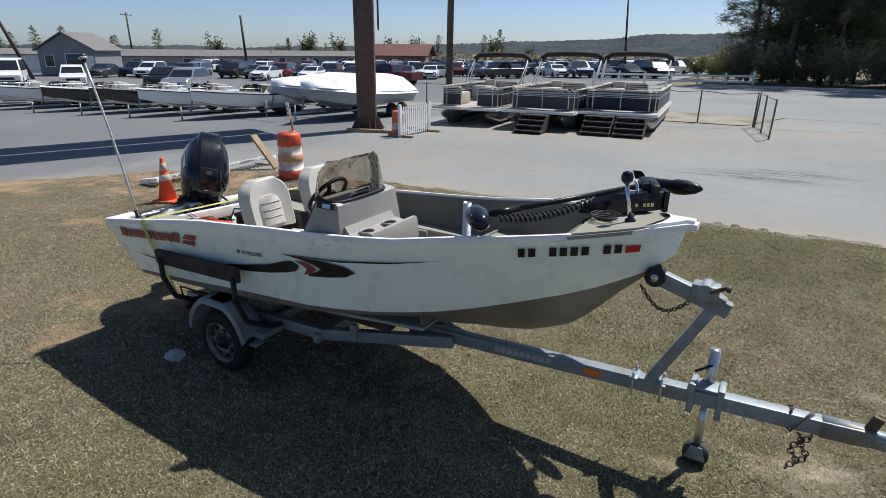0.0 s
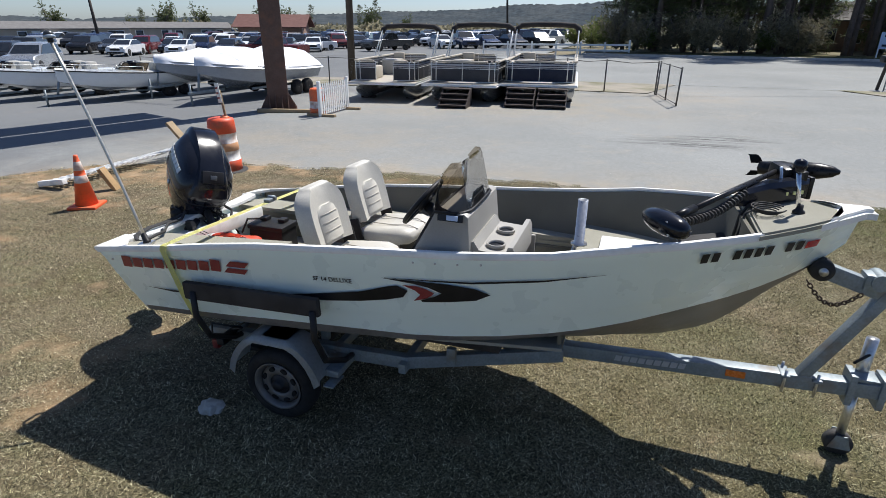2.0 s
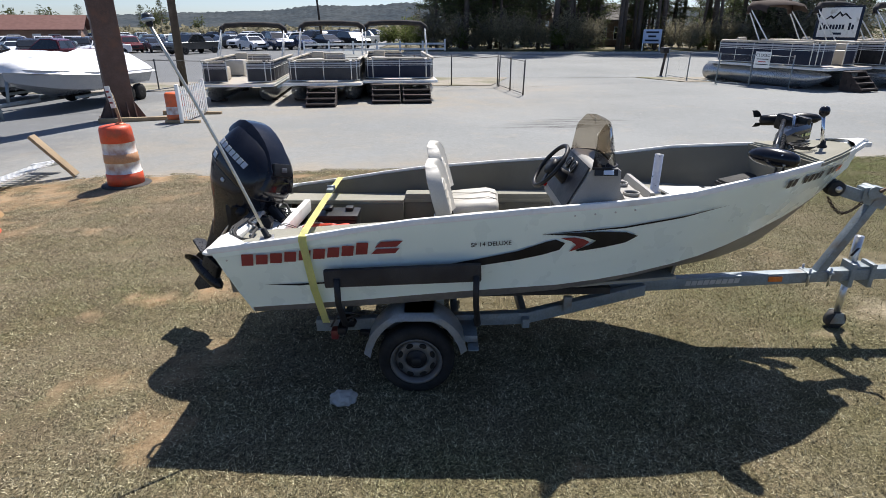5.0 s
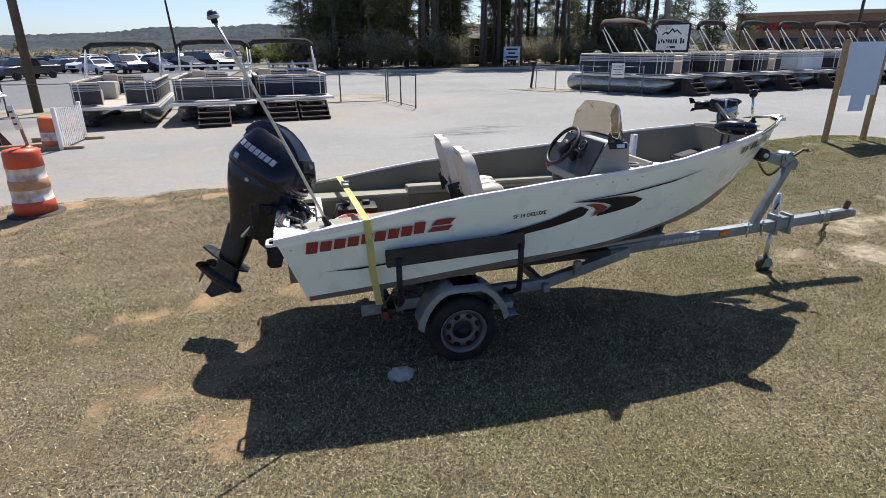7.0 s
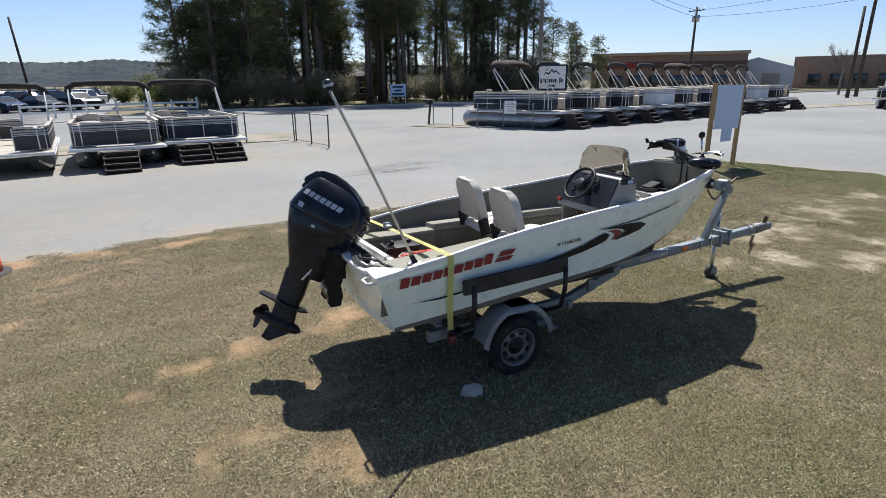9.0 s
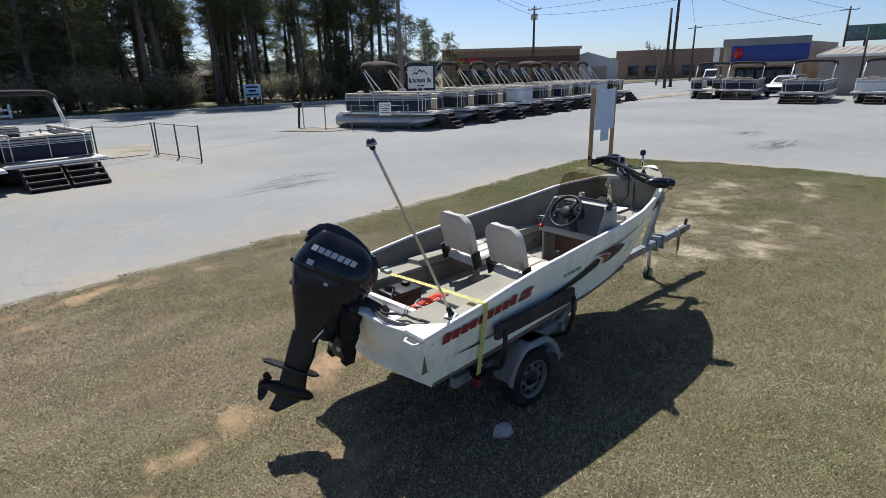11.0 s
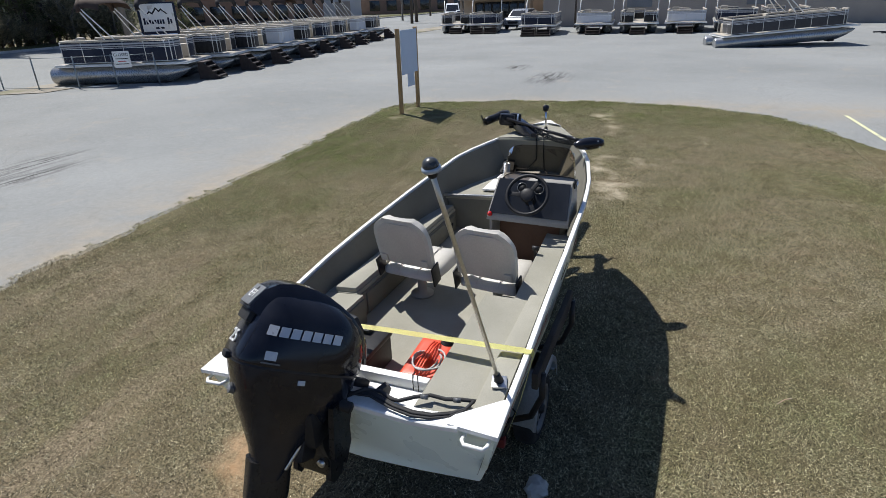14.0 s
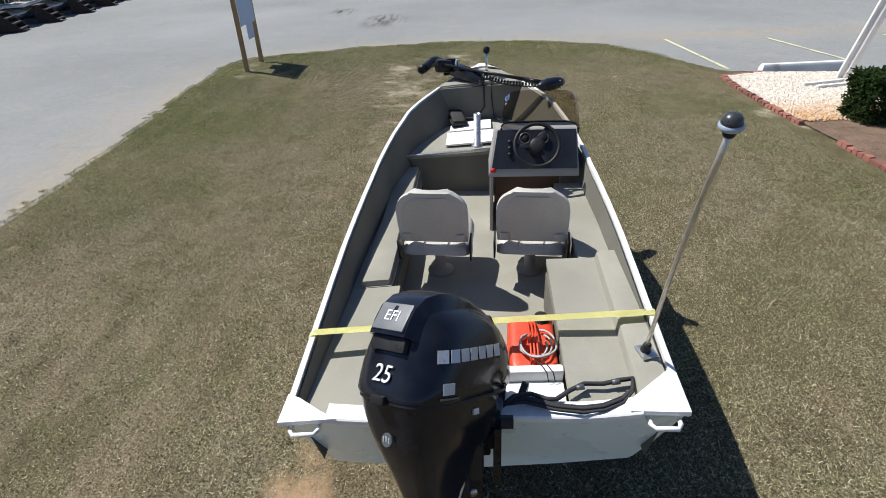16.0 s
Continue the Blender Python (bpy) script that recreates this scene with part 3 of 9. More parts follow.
tagged(new("pavement_lot", lot_mesh()), "pale sun-bleached asphalt boat lot with cracks and stains", "pavement", kind="structure")
sheet("road", [(-260, 27.0), (260, 27.0), (260, 50.45), (-260, 50.45)], -0.04, M["asphalt"], "wide pale grey asphalt road past the lot", "road")
_me, LAWN_CELLS, LAWN_GRID = lawn_mesh()
_me.materials.append(M["turf"])
tagged(new("lawn", _me), "patchy dormant brown and green lawn with bare orange soil", "lawn", kind="structure")
sheet("verge", [(-60, 23.2), (0.2, 23.2), (1.5, 27), (-60, 27)], -0.02, M["vergesoil"], "thin grass verge under the chain fence", "verge")
sheet("verge_2", [(9, 24.6), (62, 24.6), (62, 27), (7.6, 27)], -0.02, M["vergesoil"], "thin grass verge beside the road", "verge")


def kerb_run(name, x0, x1, y):
    bm = B()
    box(bm, ((x0 + x1) / 2, y, 0.02), (x1 - x0, 0.3, 0.22), bevel=0.03)
    return tagged(new(name, mesh_of(name, bm, M["concrete"])), "pale concrete kerb along the far side of the road", "kerb", kind="structure")


kerb_run("kerb", -4, 200, 50.6)
sheet("bank", [(-4, 50.75), (200, 50.75), (200, 56), (-4, 56)], 0.10, M["turf"], "strip of green grass behind the kerb", "verge")

# ---------------------------------------------------------------- the fishing boat
BOAT = pose(-4.03, 3.645, 0, 0, 0, -2.2)
U = [0.03, 0.2, 0.55, 0.9, 1.25, 1.56, 1.9, 2.15, 2.4, 2.65, 2.9, 3.1, 3.3, 3.5, 3.7, 3.78, 3.85, 3.93, 4.0, 4.06, 4.12, 4.18, 4.24, 4.32]
HALF = ([0, 0.5, 0.9, 1.6, 2.1, 2.5, 2.9, 3.3, 3.55, 3.85, 4.08, 4.24, 4.36], [0.83, 0.825, 0.815, 0.80, 0.78, 0.765, 0.72, 0.635, 0.55, 0.40, 0.25, 0.12, 0.02])
SHEER = ([0, 0.53, 0.9, 1.25, 1.88, 2.37, 2.85, 3.3, 3.85, 4.36], [1.035, 1.105, 1.165, 1.212, 1.268, 1.302, 1.345, 1.415, 1.465, 1.52])
CHALF = ([0.2, 1.5, 2.3, 2.8, 3.2, 3.6, 3.9, 4.05, 4.17, 4.22], [0.69, 0.70, 0.665, 0.60, 0.49, 0.31, 0.16, 0.09, 0.025, 0.0])
CHINE = ([0.2, 0.8, 1.5, 2.2, 2.75, 3.1, 3.36, 3.62, 3.77, 3.93, 4.04, 4.17, 4.26, 4.36], [0.55, 0.585, 0.645, 0.70, 0.785, 0.85, 0.91, 0.98, 1.02, 1.075, 1.125, 1.185, 1.275, 1.4])
KEEL = ([0.2, 1.5, 2.3, 2.85, 3.34, 3.58, 3.764, 3.9, 4.02, 4.167, 4.26, 4.39], [0.46, 0.475, 0.49, 0.52, 0.59, 0.653, 0.75, 0.873, 1.015, 1.161, 1.268, 1.416])


def half_at(u): return lerp(u, *HALF)
def sheer_at(u): return lerp(u, *SHEER)
def chine_half(u): return lerp(u, *CHALF)
def chine_at(u): return lerp(u, *CHINE)
def keel_at(u): return lerp(u, *KEEL)


def hull_side(u, z):
    """Half-width of the hull's outside at a height."""
    a, b = chine_at(u), sheer_at(u)
    k = min(1.0, max(0.0, (z - a) / max(1e-3, b - a)))
    k = k ** 0.8
    return chine_half(u) + (half_at(u) - chine_half(u)) * k


def hull_ring(u, inset=0.0):
    """Keel to gunwale, one side; the transom rakes forward towards its foot."""
    pts = []
    s, c, k = sheer_at(u), chine_at(u), keel_at(u)
    rake = 0.2 * max(0.0, 1 - u / 0.2) if u < 0.2 else 0.0
    pts.append((u + rake, 0.0, k))
    pts.append((u + rake, max(0.0, chine_half(u) * 0.5 - inset), k + (c - k) * 0.42))
    pts.append((u + rake, max(0.0, chine_half(u) - inset), c))
    for j, f in enumerate((lerp(u, [0.2, 1.5, 2.6], [0.08, 0.1, 0.05]), 0.3, 0.32, 0.58, 0.6, 0.86, 0.88, 1.0)):
        z = c + (s - c) * f
        ledge = 0.0045 if j in (2, 4, 6) else 0.0
        rk = rake * (1 - f)
        pts.append((u + rk, max(0.0, hull_side(u, z) + ledge - inset), z))
    return pts


def fishing_boat():
    boat = thing("fishing_boat", BOAT, "white aluminium fishing boat with dark swoosh graphics on a trailer", "boat")
    # outer skin
    bm = B()
    for side in (1, -1):
        rows = [[(x, side * y, z) for x, y, z in hull_ring(u)] for u in U]
        vr = [[bm.verts.new(p) for p in r] for r in rows]
        for a, b in zip(vr[:-1], vr[1:]):
            for k in range(len(a) - 1):
                f = bm.faces.new((a[k], b[k], b[k + 1], a[k + 1]))
                f.material_index = 1 if k < (2 if a is vr[0] else 3) and b[0].co.x < 4.2 else 0
        stem = [bm.verts.new((4.36, 0.0, 1.522))]
        last = vr[-1]
        for k in range(len(last) - 1):
            bm.faces.new((last[k], stem[0], last[k + 1]))
        # transom half
        mid = [bm.verts.new((v.co.x, 0.0, min(v.co.z, 0.995))) for v in vr[0][1:]]
        for k in range(1, len(vr[0]) - 1):
            bm.faces.new((vr[0][k], vr[0][k + 1], mid[k], mid[k - 1]))
        bm.faces.new((vr[0][0], vr[0][1], mid[0]))
    bmesh.ops.remove_doubles(bm, verts=bm.verts, dist=0.004)
    bmesh.ops.recalc_face_normals(bm, faces=bm.faces)
    part("hull", bm, [M["hull"], M["bottom"]], boat, angle=24)
    # carpeted inner wall, in the carpet colour darkened for shade
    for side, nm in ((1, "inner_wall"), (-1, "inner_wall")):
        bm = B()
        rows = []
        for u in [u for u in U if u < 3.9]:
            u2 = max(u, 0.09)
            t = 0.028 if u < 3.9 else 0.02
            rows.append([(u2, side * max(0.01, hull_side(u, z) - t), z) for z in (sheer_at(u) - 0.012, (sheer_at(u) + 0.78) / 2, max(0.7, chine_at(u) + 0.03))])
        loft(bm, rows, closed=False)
        part(nm, bm, M["carpet_shaded"], boat, "taupe carpet lining, coloured darker for shade")
    # gunwale caps
    for side in (1, -1):
        bm = B()
        rows = []
        for u in [u for u in U if u <= 3.85]:
            s, h = sheer_at(u), half_at(u)
            w = 0.02
            rows.append([(u, side * (h + 0.008), s - 0.028), (u, side * (h + 0.012), s - 0.004), (u, side * (h + 0.006), s + 0.008), (u, side * max(0.0, h - w), s + 0.008), (u, side * max(0.0, h - w), s - 0.02)])
        loft(bm, rows)
        bmesh.ops.recalc_face_normals(bm, faces=bm.faces)
        part("gunwale", bm, M["white"], boat, "white painted gunwale")
    # floor, decks and boxes
    bm = B()
    fl = [(u, hull_side(u, 0.74) - 0.03) for u in (0.25, 0.9, 1.6, 2.3, 2.98)]
    prism(bm, [(u, -h, 0.70) for u, h in fl] + [(u, h, 0.70) for u, h in fl[::-1]], (0, 0, 0.02))
    part("floor_deck", bm, M["carpet"], boat, "taupe carpeted floor")

    def deck(name, us, inner, z, side, mat="carpet", thick=0.03, lbl=""):
        bm = B()
        out = [(u, side * (hull_side(u, z) - 0.03), z) for u in us]
        inn = [(us[-1], side * inner, z), (us[0], side * inner, z)]
        prism(bm, out + inn, (0, 0, -thick))
        return part(name, bm, M[mat], boat, lbl)

    def face(name, u0, u1, v, z0, z1, mat="carpet_shaded", thick=0.02):
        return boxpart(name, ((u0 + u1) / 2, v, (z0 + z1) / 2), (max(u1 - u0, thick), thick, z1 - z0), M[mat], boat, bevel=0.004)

    # starboard deck: one carpeted run from the stern to the console
    run = [(0.12, 0.99), (0.5, 1.02), (0.85, 1.045), (1.2, 1.065), (1.6, 1.085), (2.2, 1.11)]
    bm = B()
    out = [(u, -hull_side(u, z) + 0.03, z) for u, z in run]
    prism(bm, out + [(2.2, -0.53, 1.11), (1.6, -0.555, 1.085), (1.2, -0.565, 1.065), (1.19, -0.375, 1.065), (0.12, -0.375, 0.99)], (0, 0, -0.03))
    part("side_deck", bm, M["carpet"], boat)
    face("stern_box_side", 0.35, 1.19, -0.386, 0.72, 0.975)
    boxpart("stern_box_front", (1.18, -0.477, 0.875), (0.02, 0.19, 0.32), M["carpet_shaded"], boat)
    bm = B()
    shelf = [(0.12, 1.03), (0.25, 1.055), (0.55, 1.083), (0.85, 1.1), (1.2, 1.115)]
    loft(bm, [[(u, -0.655, lerp(u, [0.12, 1.2], [0.99, 1.06])), (u, -0.665, z - 0.012), (u, -0.68, z), (u, -hull_side(u, z) + 0.03, z + 0.004), (u, -hull_side(u, 1.0) + 0.03, 0.985)] for u, z in shelf])
    bmesh.ops.recalc_face_normals(bm, faces=bm.faces)
    part("deck_shelf", bm, M["carpet"], boat, "raised carpeted strip along the gunwale")
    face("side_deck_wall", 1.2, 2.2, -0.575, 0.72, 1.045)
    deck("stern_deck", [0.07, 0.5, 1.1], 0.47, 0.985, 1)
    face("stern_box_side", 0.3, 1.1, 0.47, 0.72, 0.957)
    boxpart("stern_box_front", (1.09, 0.6, 0.84), (0.02, 0.25, 0.235), M["carpet_shaded"], boat)
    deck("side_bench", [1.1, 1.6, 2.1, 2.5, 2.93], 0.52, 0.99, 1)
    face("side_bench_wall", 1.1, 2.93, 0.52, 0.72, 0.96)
    for ua, ub in ((1.2, 1.95), (2.1, 2.85)):
        boxpart("bench_door", ((ua + ub) / 2, 0.506, 0.86), (ub - ua, 0.012, 0.17), M["carpet_shaded"], boat, bevel=0.005)
        bm = B()
        cyl(bm, (ub - 0.06, 0.506, 0.87), (ub - 0.06, 0.49, 0.87), 0.02, 0.016, 12)
        part("latch_knob", bm, M["black"], boat)
    bm = B()
    box(bm, (2.02, 0.615, 1.0), (1.82, 0.17, 0.06), bevel=0.02)
    part("bench_lid", bm, M["carpet"], boat)
    # raised front deck
    us = [2.95, 3.1, 3.3, 3.5, 3.7, 3.85]
    bm = B()
    prism(bm, [(u, hull_side(u, 1.12) - 0.03, 1.12) for u in us] + [(u, -hull_side(u, 1.12) + 0.03, 1.12) for u in us[::-1]], (0, 0, -0.03))
    part("front_deck", bm, M["carpet"], boat)
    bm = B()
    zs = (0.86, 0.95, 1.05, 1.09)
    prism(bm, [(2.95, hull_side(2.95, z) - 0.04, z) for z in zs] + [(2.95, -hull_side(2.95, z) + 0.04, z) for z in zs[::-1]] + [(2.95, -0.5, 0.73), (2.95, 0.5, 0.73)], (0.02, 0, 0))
    part("front_bulkhead", bm, M["carpet_shaded"], boat)
    boxpart("deck_edge_trim", (2.945, 0.22, 1.125), (0.03, 1.0, 0.025), M["alu"], boat)
    boxpart("hatch_lid", (3.26, 0.1, 1.129), (0.34, 0.42, 0.018), M["white"], boat, "pale plastic hatch lid", bevel=0.008)
    boxpart("hatch_lid", (3.6, 0.1, 1.129), (0.28, 0.38, 0.018), M["white"], boat, "pale plastic hatch lid", bevel=0.008)
    # bow deck: carpet rolled over the hull's edge, then a white cap with a hollow rear edge
    def deck_plate(us, out, z, thick, rear):
        edge = [(u, half_at(u) + out, sheer_at(u) + z) for u in us]
        tail = [(us[0] + rear * (1 - (2 * f - 1) ** 2), edge[0][1] * (1 - 2 * f), edge[0][2] + rear * 0.15 * (1 - (2 * f - 1) ** 2)) for f in (0.85, 0.68, 0.5, 0.32, 0.15)]
        pb = B()
        prism(pb, edge + [(x, -y, zz) for x, y, zz in edge[::-1]] + tail, (0, 0, -thick))
        es = [e for e in pb.edges if len(e.link_faces) == 2 and abs(e.verts[0].co.z - e.verts[1].co.z) < 0.03 and max(f.normal.z for f in e.link_faces) > 0.8 > min(f.normal.z for f in e.link_faces)]
        bmesh.ops.bevel(pb, geom=es, offset=thick * 0.35, segments=2, affect="EDGES")
        return pb
    part("bow_deck", deck_plate([3.83, 3.9, 3.97, 4.05, 4.13, 4.2, 4.27], 0.018, 0.012, 0.032, 0.0), M["carpet"], boat, "taupe carpeted bow deck")
    part("bow_cap", deck_plate([4.12, 4.18, 4.24, 4.3, 4.36, 4.405], 0.03, 0.02, 0.05, 0.12), M["white"], boat, "white bow cap")
    bm = B()
    zs = (1.12, 1.2, 1.3, 1.4, 1.46)
    prism(bm, [(3.80, hull_side(3.8, z) - 0.03, z) for z in zs] + [(3.80, -hull_side(3.8, z) + 0.03, z) for z in zs[::-1]], (0.02, 0, 0))
    part("bow_bulkhead", bm, M["carpet_shaded"], boat)
    # stern corner caps, splash well
    for sd, plate in ((1, [(0.008, 0.85), (0.16, 0.842), (0.135, 0.785), (0.06, 0.68), (0.012, 0.6)]), (-1, [(0.022, 0.842), (0.262, 0.835), (0.232, 0.79), (0.09, 0.62), (0.024, 0.6)])):
        bm = B()
        prism(bm, [(u, sd * v, 1.046 + 0.125 * max(0.0, u - 0.02)) for u, v in plate], (0, 0, -0.022))
        part("corner_cap", bm, M["white"], boat, "white stern corner plate")
        bm = B()
        tube(bm, [(0.05, sd * 0.80, 1.0), (0.0, sd * 0.80, 0.998), (-0.022, sd * 0.785, 0.996), (-0.022, sd * 0.695, 0.996), (0.0, sd * 0.68, 0.998), (0.05, sd * 0.68, 1.0)], 0.0105)
        part("grab_handle", bm, M["white"], boat)
    bm = B()
    rows = []
    for k in range(-8, 9):
        v = 0.65 * k / 8
        z = 1.012 + 0.032 * max(0.0, (abs(v) - 0.4) / 0.24) ** 1.3
        rows.append([(0.016, v, z - 0.03), (0.014, v, z - 0.006), (0.02, v, z), (0.105, v, z), (0.11, v, z - 0.006), (0.11, v, z - 0.03)])
    loft(bm, rows)
    bmesh.ops.recalc_face_normals(bm, faces=bm.faces)
    part("transom_cap", bm, M["white"], boat, "white capping along the notched transom")
    boxpart("splash_well", (0.2, 0, 0.93), (0.2, 0.74, 0.03), M["white"], boat)
    boxpart("splash_well_wall", (0.325, 0.03, 0.955), (0.05, 0.8, 0.1), M["white"], boat, bevel=0.012)
    boxpart("transom_pad", (0.03, 0.12, 0.88), (0.05, 0.3, 0.2), M["black"], boat)
    # console: a wedge across the starboard side with a lower tray ahead of it
    def wedge(prof, lo, hi, top_lo, top_hi, z0, z1):
        """Skins a side profile between two leaning cheeks."""
        rows = []
        for a, ins in ((0.0, 0.985), (0.012, 1.0), (0.988, 1.0), (1.0, 0.985)):
            cx = sum(p[0] for p in prof) / len(prof)
            cz = sum(p[1] for p in prof) / len(prof)
            row = []
            for u, z in prof:
                k = (z - z0) / (z1 - z0)
                va, vb = lo + (top_lo - lo) * k, hi + (top_hi - hi) * k
                row.append((cx + (u - cx) * ins, va + (vb - va) * a, cz + (z - cz) * ins))
            rows.append(row)
        wb = B()
        loft(wb, rows)
        bmesh.ops.recalc_face_normals(wb, faces=wb.faces)
        return wb
    console = part("console", wedge([(2.145, 1.19), (2.145, 1.215), (2.155, 1.235), (2.295, 1.495), (2.31, 1.505), (2.45, 1.495), (2.47, 1.48), (2.49, 1.2)], -0.70, -0.05, -0.685, -0.10, 1.2, 1.5), M["console"], boat, "grey moulded steering console")
    part("tray", wedge([(2.46, 1.19), (2.46, 1.33), (2.49, 1.345), (2.52, 1.30), (2.66, 1.29), (2.675, 1.335), (2.70, 1.335), (2.71, 1.31), (2.71, 1.19)], -0.655, -0.16, -0.655, -0.18, 1.2, 1.35), M["console"], console, "moulded tray with cup holders")
    bm = B()
    za, zb = 1.245, 1.492
    ua, ub = 2.158 + (za - 1.24) * 0.54, 2.158 + (zb - 1.24) * 0.54
    prism(bm, [(ua - 0.004, -0.685, za), (ua - 0.004, -0.07, za), (ub - 0.006, -0.115, zb), (ub - 0.006, -0.675, zb)], (-0.008, 0, 0.005))
    part("dash_panel", bm, M["dash"], console, "black instrument panel")
    for v, z, r in ((-0.31, 1.44, 0.042), (-0.44, 1.44, 0.042), (-0.2, 1.42, 0.014), (-0.2, 1.38, 0.014), (-0.2, 1.34, 0.014)):
        bm = B()
        p = Vector((2.158 + (z - 1.24) * 0.54 - 0.012, v, z))
        d = Vector((-0.87, 0, 0.49))
        cyl(bm, p, p + d * 0.014, r, r * 0.94, 16)
        g = part("gauge", bm, M["black"], console)
        if r > 0.03:
            bm = B()
            lathe(bm, [(r * 0.95, 0), (r * 0.97, 0.004), (r * 0.84, 0.004), (r * 0.82, 0)], Matrix.Translation(p + d * 0.014) @ d.to_track_quat("Z", "Y").to_matrix().to_4x4(), 18, close=True)
            part("bezel", bm, M["badge"], g)
    for v in (-0.33, -0.56):
        bm = B()
        lathe(bm, [(0.05, 0.0), (0.052, 0.022), (0.044, 0.022), (0.04, 0.004)], pose(2.59, v, 1.294), 18, close=True)
        part("cup_holder", bm, M["console"], console)
        bm = B()
        cyl(bm, (2.59, v, 1.294), (2.59, v, 1.299), 0.043, seg=18)
        part("cup_floor", bm, M["dash"], console)
    bm = B()
    prism(bm, [(2.31, -0.695, 1.455), (2.445, -0.695, 1.455), (2.445, -0.688, 1.492), (2.31, -0.688, 1.492)], (0, -0.01, 0))
    lp = part("label_plate", bm, M["dash"], console, "black label plate at the windshield's foot")
    bm = B()
    prism(bm, [(2.36, -0.707, 1.463), (2.42, -0.707, 1.463), (2.42, -0.702, 1.487), (2.36, -0.702, 1.487)], (0, -0.004, 0))
    part("label", bm, M["bluewhite"], lp)
    boxpart("console_leg", (2.24, -0.07, 0.97), (0.10, 0.025, 0.5), M["console"], console)
    boxpart("knee_panel", (2.36, -0.345, 0.95), (0.02, 0.5, 0.44), M["kneewood"], console, "brown wooden panel under the dash")
    boxpart("console_side", (2.50, -0.075, 0.955), (0.44, 0.02, 0.5), M["console"], console)
    bm = B()
    lathe(bm, [(0.018, 0), (0.02, 0.02), (0.01, 0.03)], pose(2.15, -0.08, 1.235, 0, -60, 0), 12)
    part("ignition_knob", bm, M["redlens"], console, "red kill-switch knob")
    # windshield: a bent sheet with two short wings
    bm = B()
    low = [(2.29, -0.70), (2.37, -0.695), (2.43, -0.67), (2.458, -0.62), (2.462, -0.53), (2.463, -0.42), (2.462, -0.31), (2.458, -0.22), (2.43, -0.17), (2.37, -0.145), (2.29, -0.14)]
    rows = []
    for f in (0.0, 0.35, 0.7, 0.9, 1.0):
        row = []
        for k, (u, v) in enumerate(low):
            e = abs(k - 5) / 5
            top = 1.75 - 0.012 * e - (0.05 if k in (0, 10) else 0)
            ut = 2.315 + (u - 2.29) * 0.55
            sq = 1 - 0.1 * f ** 1.5 - (0.1 if f == 1 else 0)
            row.append((u + (ut - u) * f, -0.42 + (v + 0.42) * sq, 1.49 + (top - 1.49) * f))
        rows.append(row)
    loft(bm, rows, closed=False)
    bmesh.ops.solidify(bm, geom=bm.faces[:], thickness=0.005)
    part("windshield", bm, M["windshield"], console, "smoked acrylic windshield", angle=60)
    bm = B()
    tube(bm, [(u + 0.004, v, 1.497) for u, v in low], 0.008)
    part("windshield_trim", bm, M["black"], console)
    # steering wheel
    wm = pose(2.11, -0.385, 1.44, 0, -52, 0)
    bm = B()
    lathe(bm, [(0.155 + 0.014 * math.cos(a), 0.014 * math.sin(a)) for a in (k * math.tau / 8 for k in range(8))], wm, 30, close=True)
    rimw = part("steering_wheel", bm, M["black"], boat, "black three-spoke steering wheel")
    for a in (90, 210, 330):
        bm = B()
        d = Vector((math.cos(radians(a)), math.sin(radians(a)), 0))
        box(bm, d * 0.085, (0.15, 0.032, 0.012), Euler((0, 0, radians(a))).to_matrix(), 0.005)
        bmesh.ops.transform(bm, matrix=wm @ Matrix.Translation((0, 0, -0.01)), verts=bm.verts)
        part("spoke", bm, M["black"], rimw)
    bm = B()
    lathe(bm, [(0.055, -0.03), (0.055, 0.005), (0.04, 0.014), (0.01, 0.016)], wm, 20)
    cyl(bm, wm @ Vector((0, 0, -0.03)), wm @ Vector((0, 0, -0.16)), 0.03, 0.05)
    part("wheel_hub", bm, M["black"], rimw)
    # throttle lever at the side deck
    bm = B()
    box(bm, (1.86, -0.55, 1.0), (0.09, 0.04, 0.12), bevel=0.015)
    box(bm, (1.845, -0.53, 1.07), (0.025, 0.02, 0.15), Euler((0, radians(-12), 0)).to_matrix(), 0.008)
    cyl(bm, (1.83, -0.51, 1.14), (1.83, -0.56, 1.14), 0.017)
    part("throttle_lever", bm, M["black"], boat)
    # hull graphics
    def decal(name, poly, mat, side=-1, off=0.004, label=""):
        """A thin film laid on the hull's side; poly in length along the boat and height."""
        bm = B()
        vs = [bm.verts.new((u, 0, z)) for u, z in poly]
        bm.faces.new(vs)
        us = [u for u, _ in poly]
        for k in range(1, 26):
            cut = min(us) + (max(us) - min(us)) * k / 26
            bmesh.ops.bisect_plane(bm, geom=bm.faces[:] + bm.edges[:] + bm.verts[:], plane_co=(cut, 0, 0), plane_no=(1, 0, 0))
        zs = [z for _, z in poly]
        for k in range(1, 7):
            cut = min(zs) + (max(zs) - min(zs)) * k / 7
            bmesh.ops.bisect_plane(bm, geom=bm.faces[:] + bm.edges[:] + bm.verts[:], plane_co=(0, 0, cut), plane_no=(0, 0, 1))
        for v in bm.verts:
            v.co.y = side * (hull_side(v.co.x, v.co.z) + 0.009 + off)
        bmesh.ops.recalc_face_normals(bm, faces=bm.faces)
        return part(name, bm, mat, boat, label)

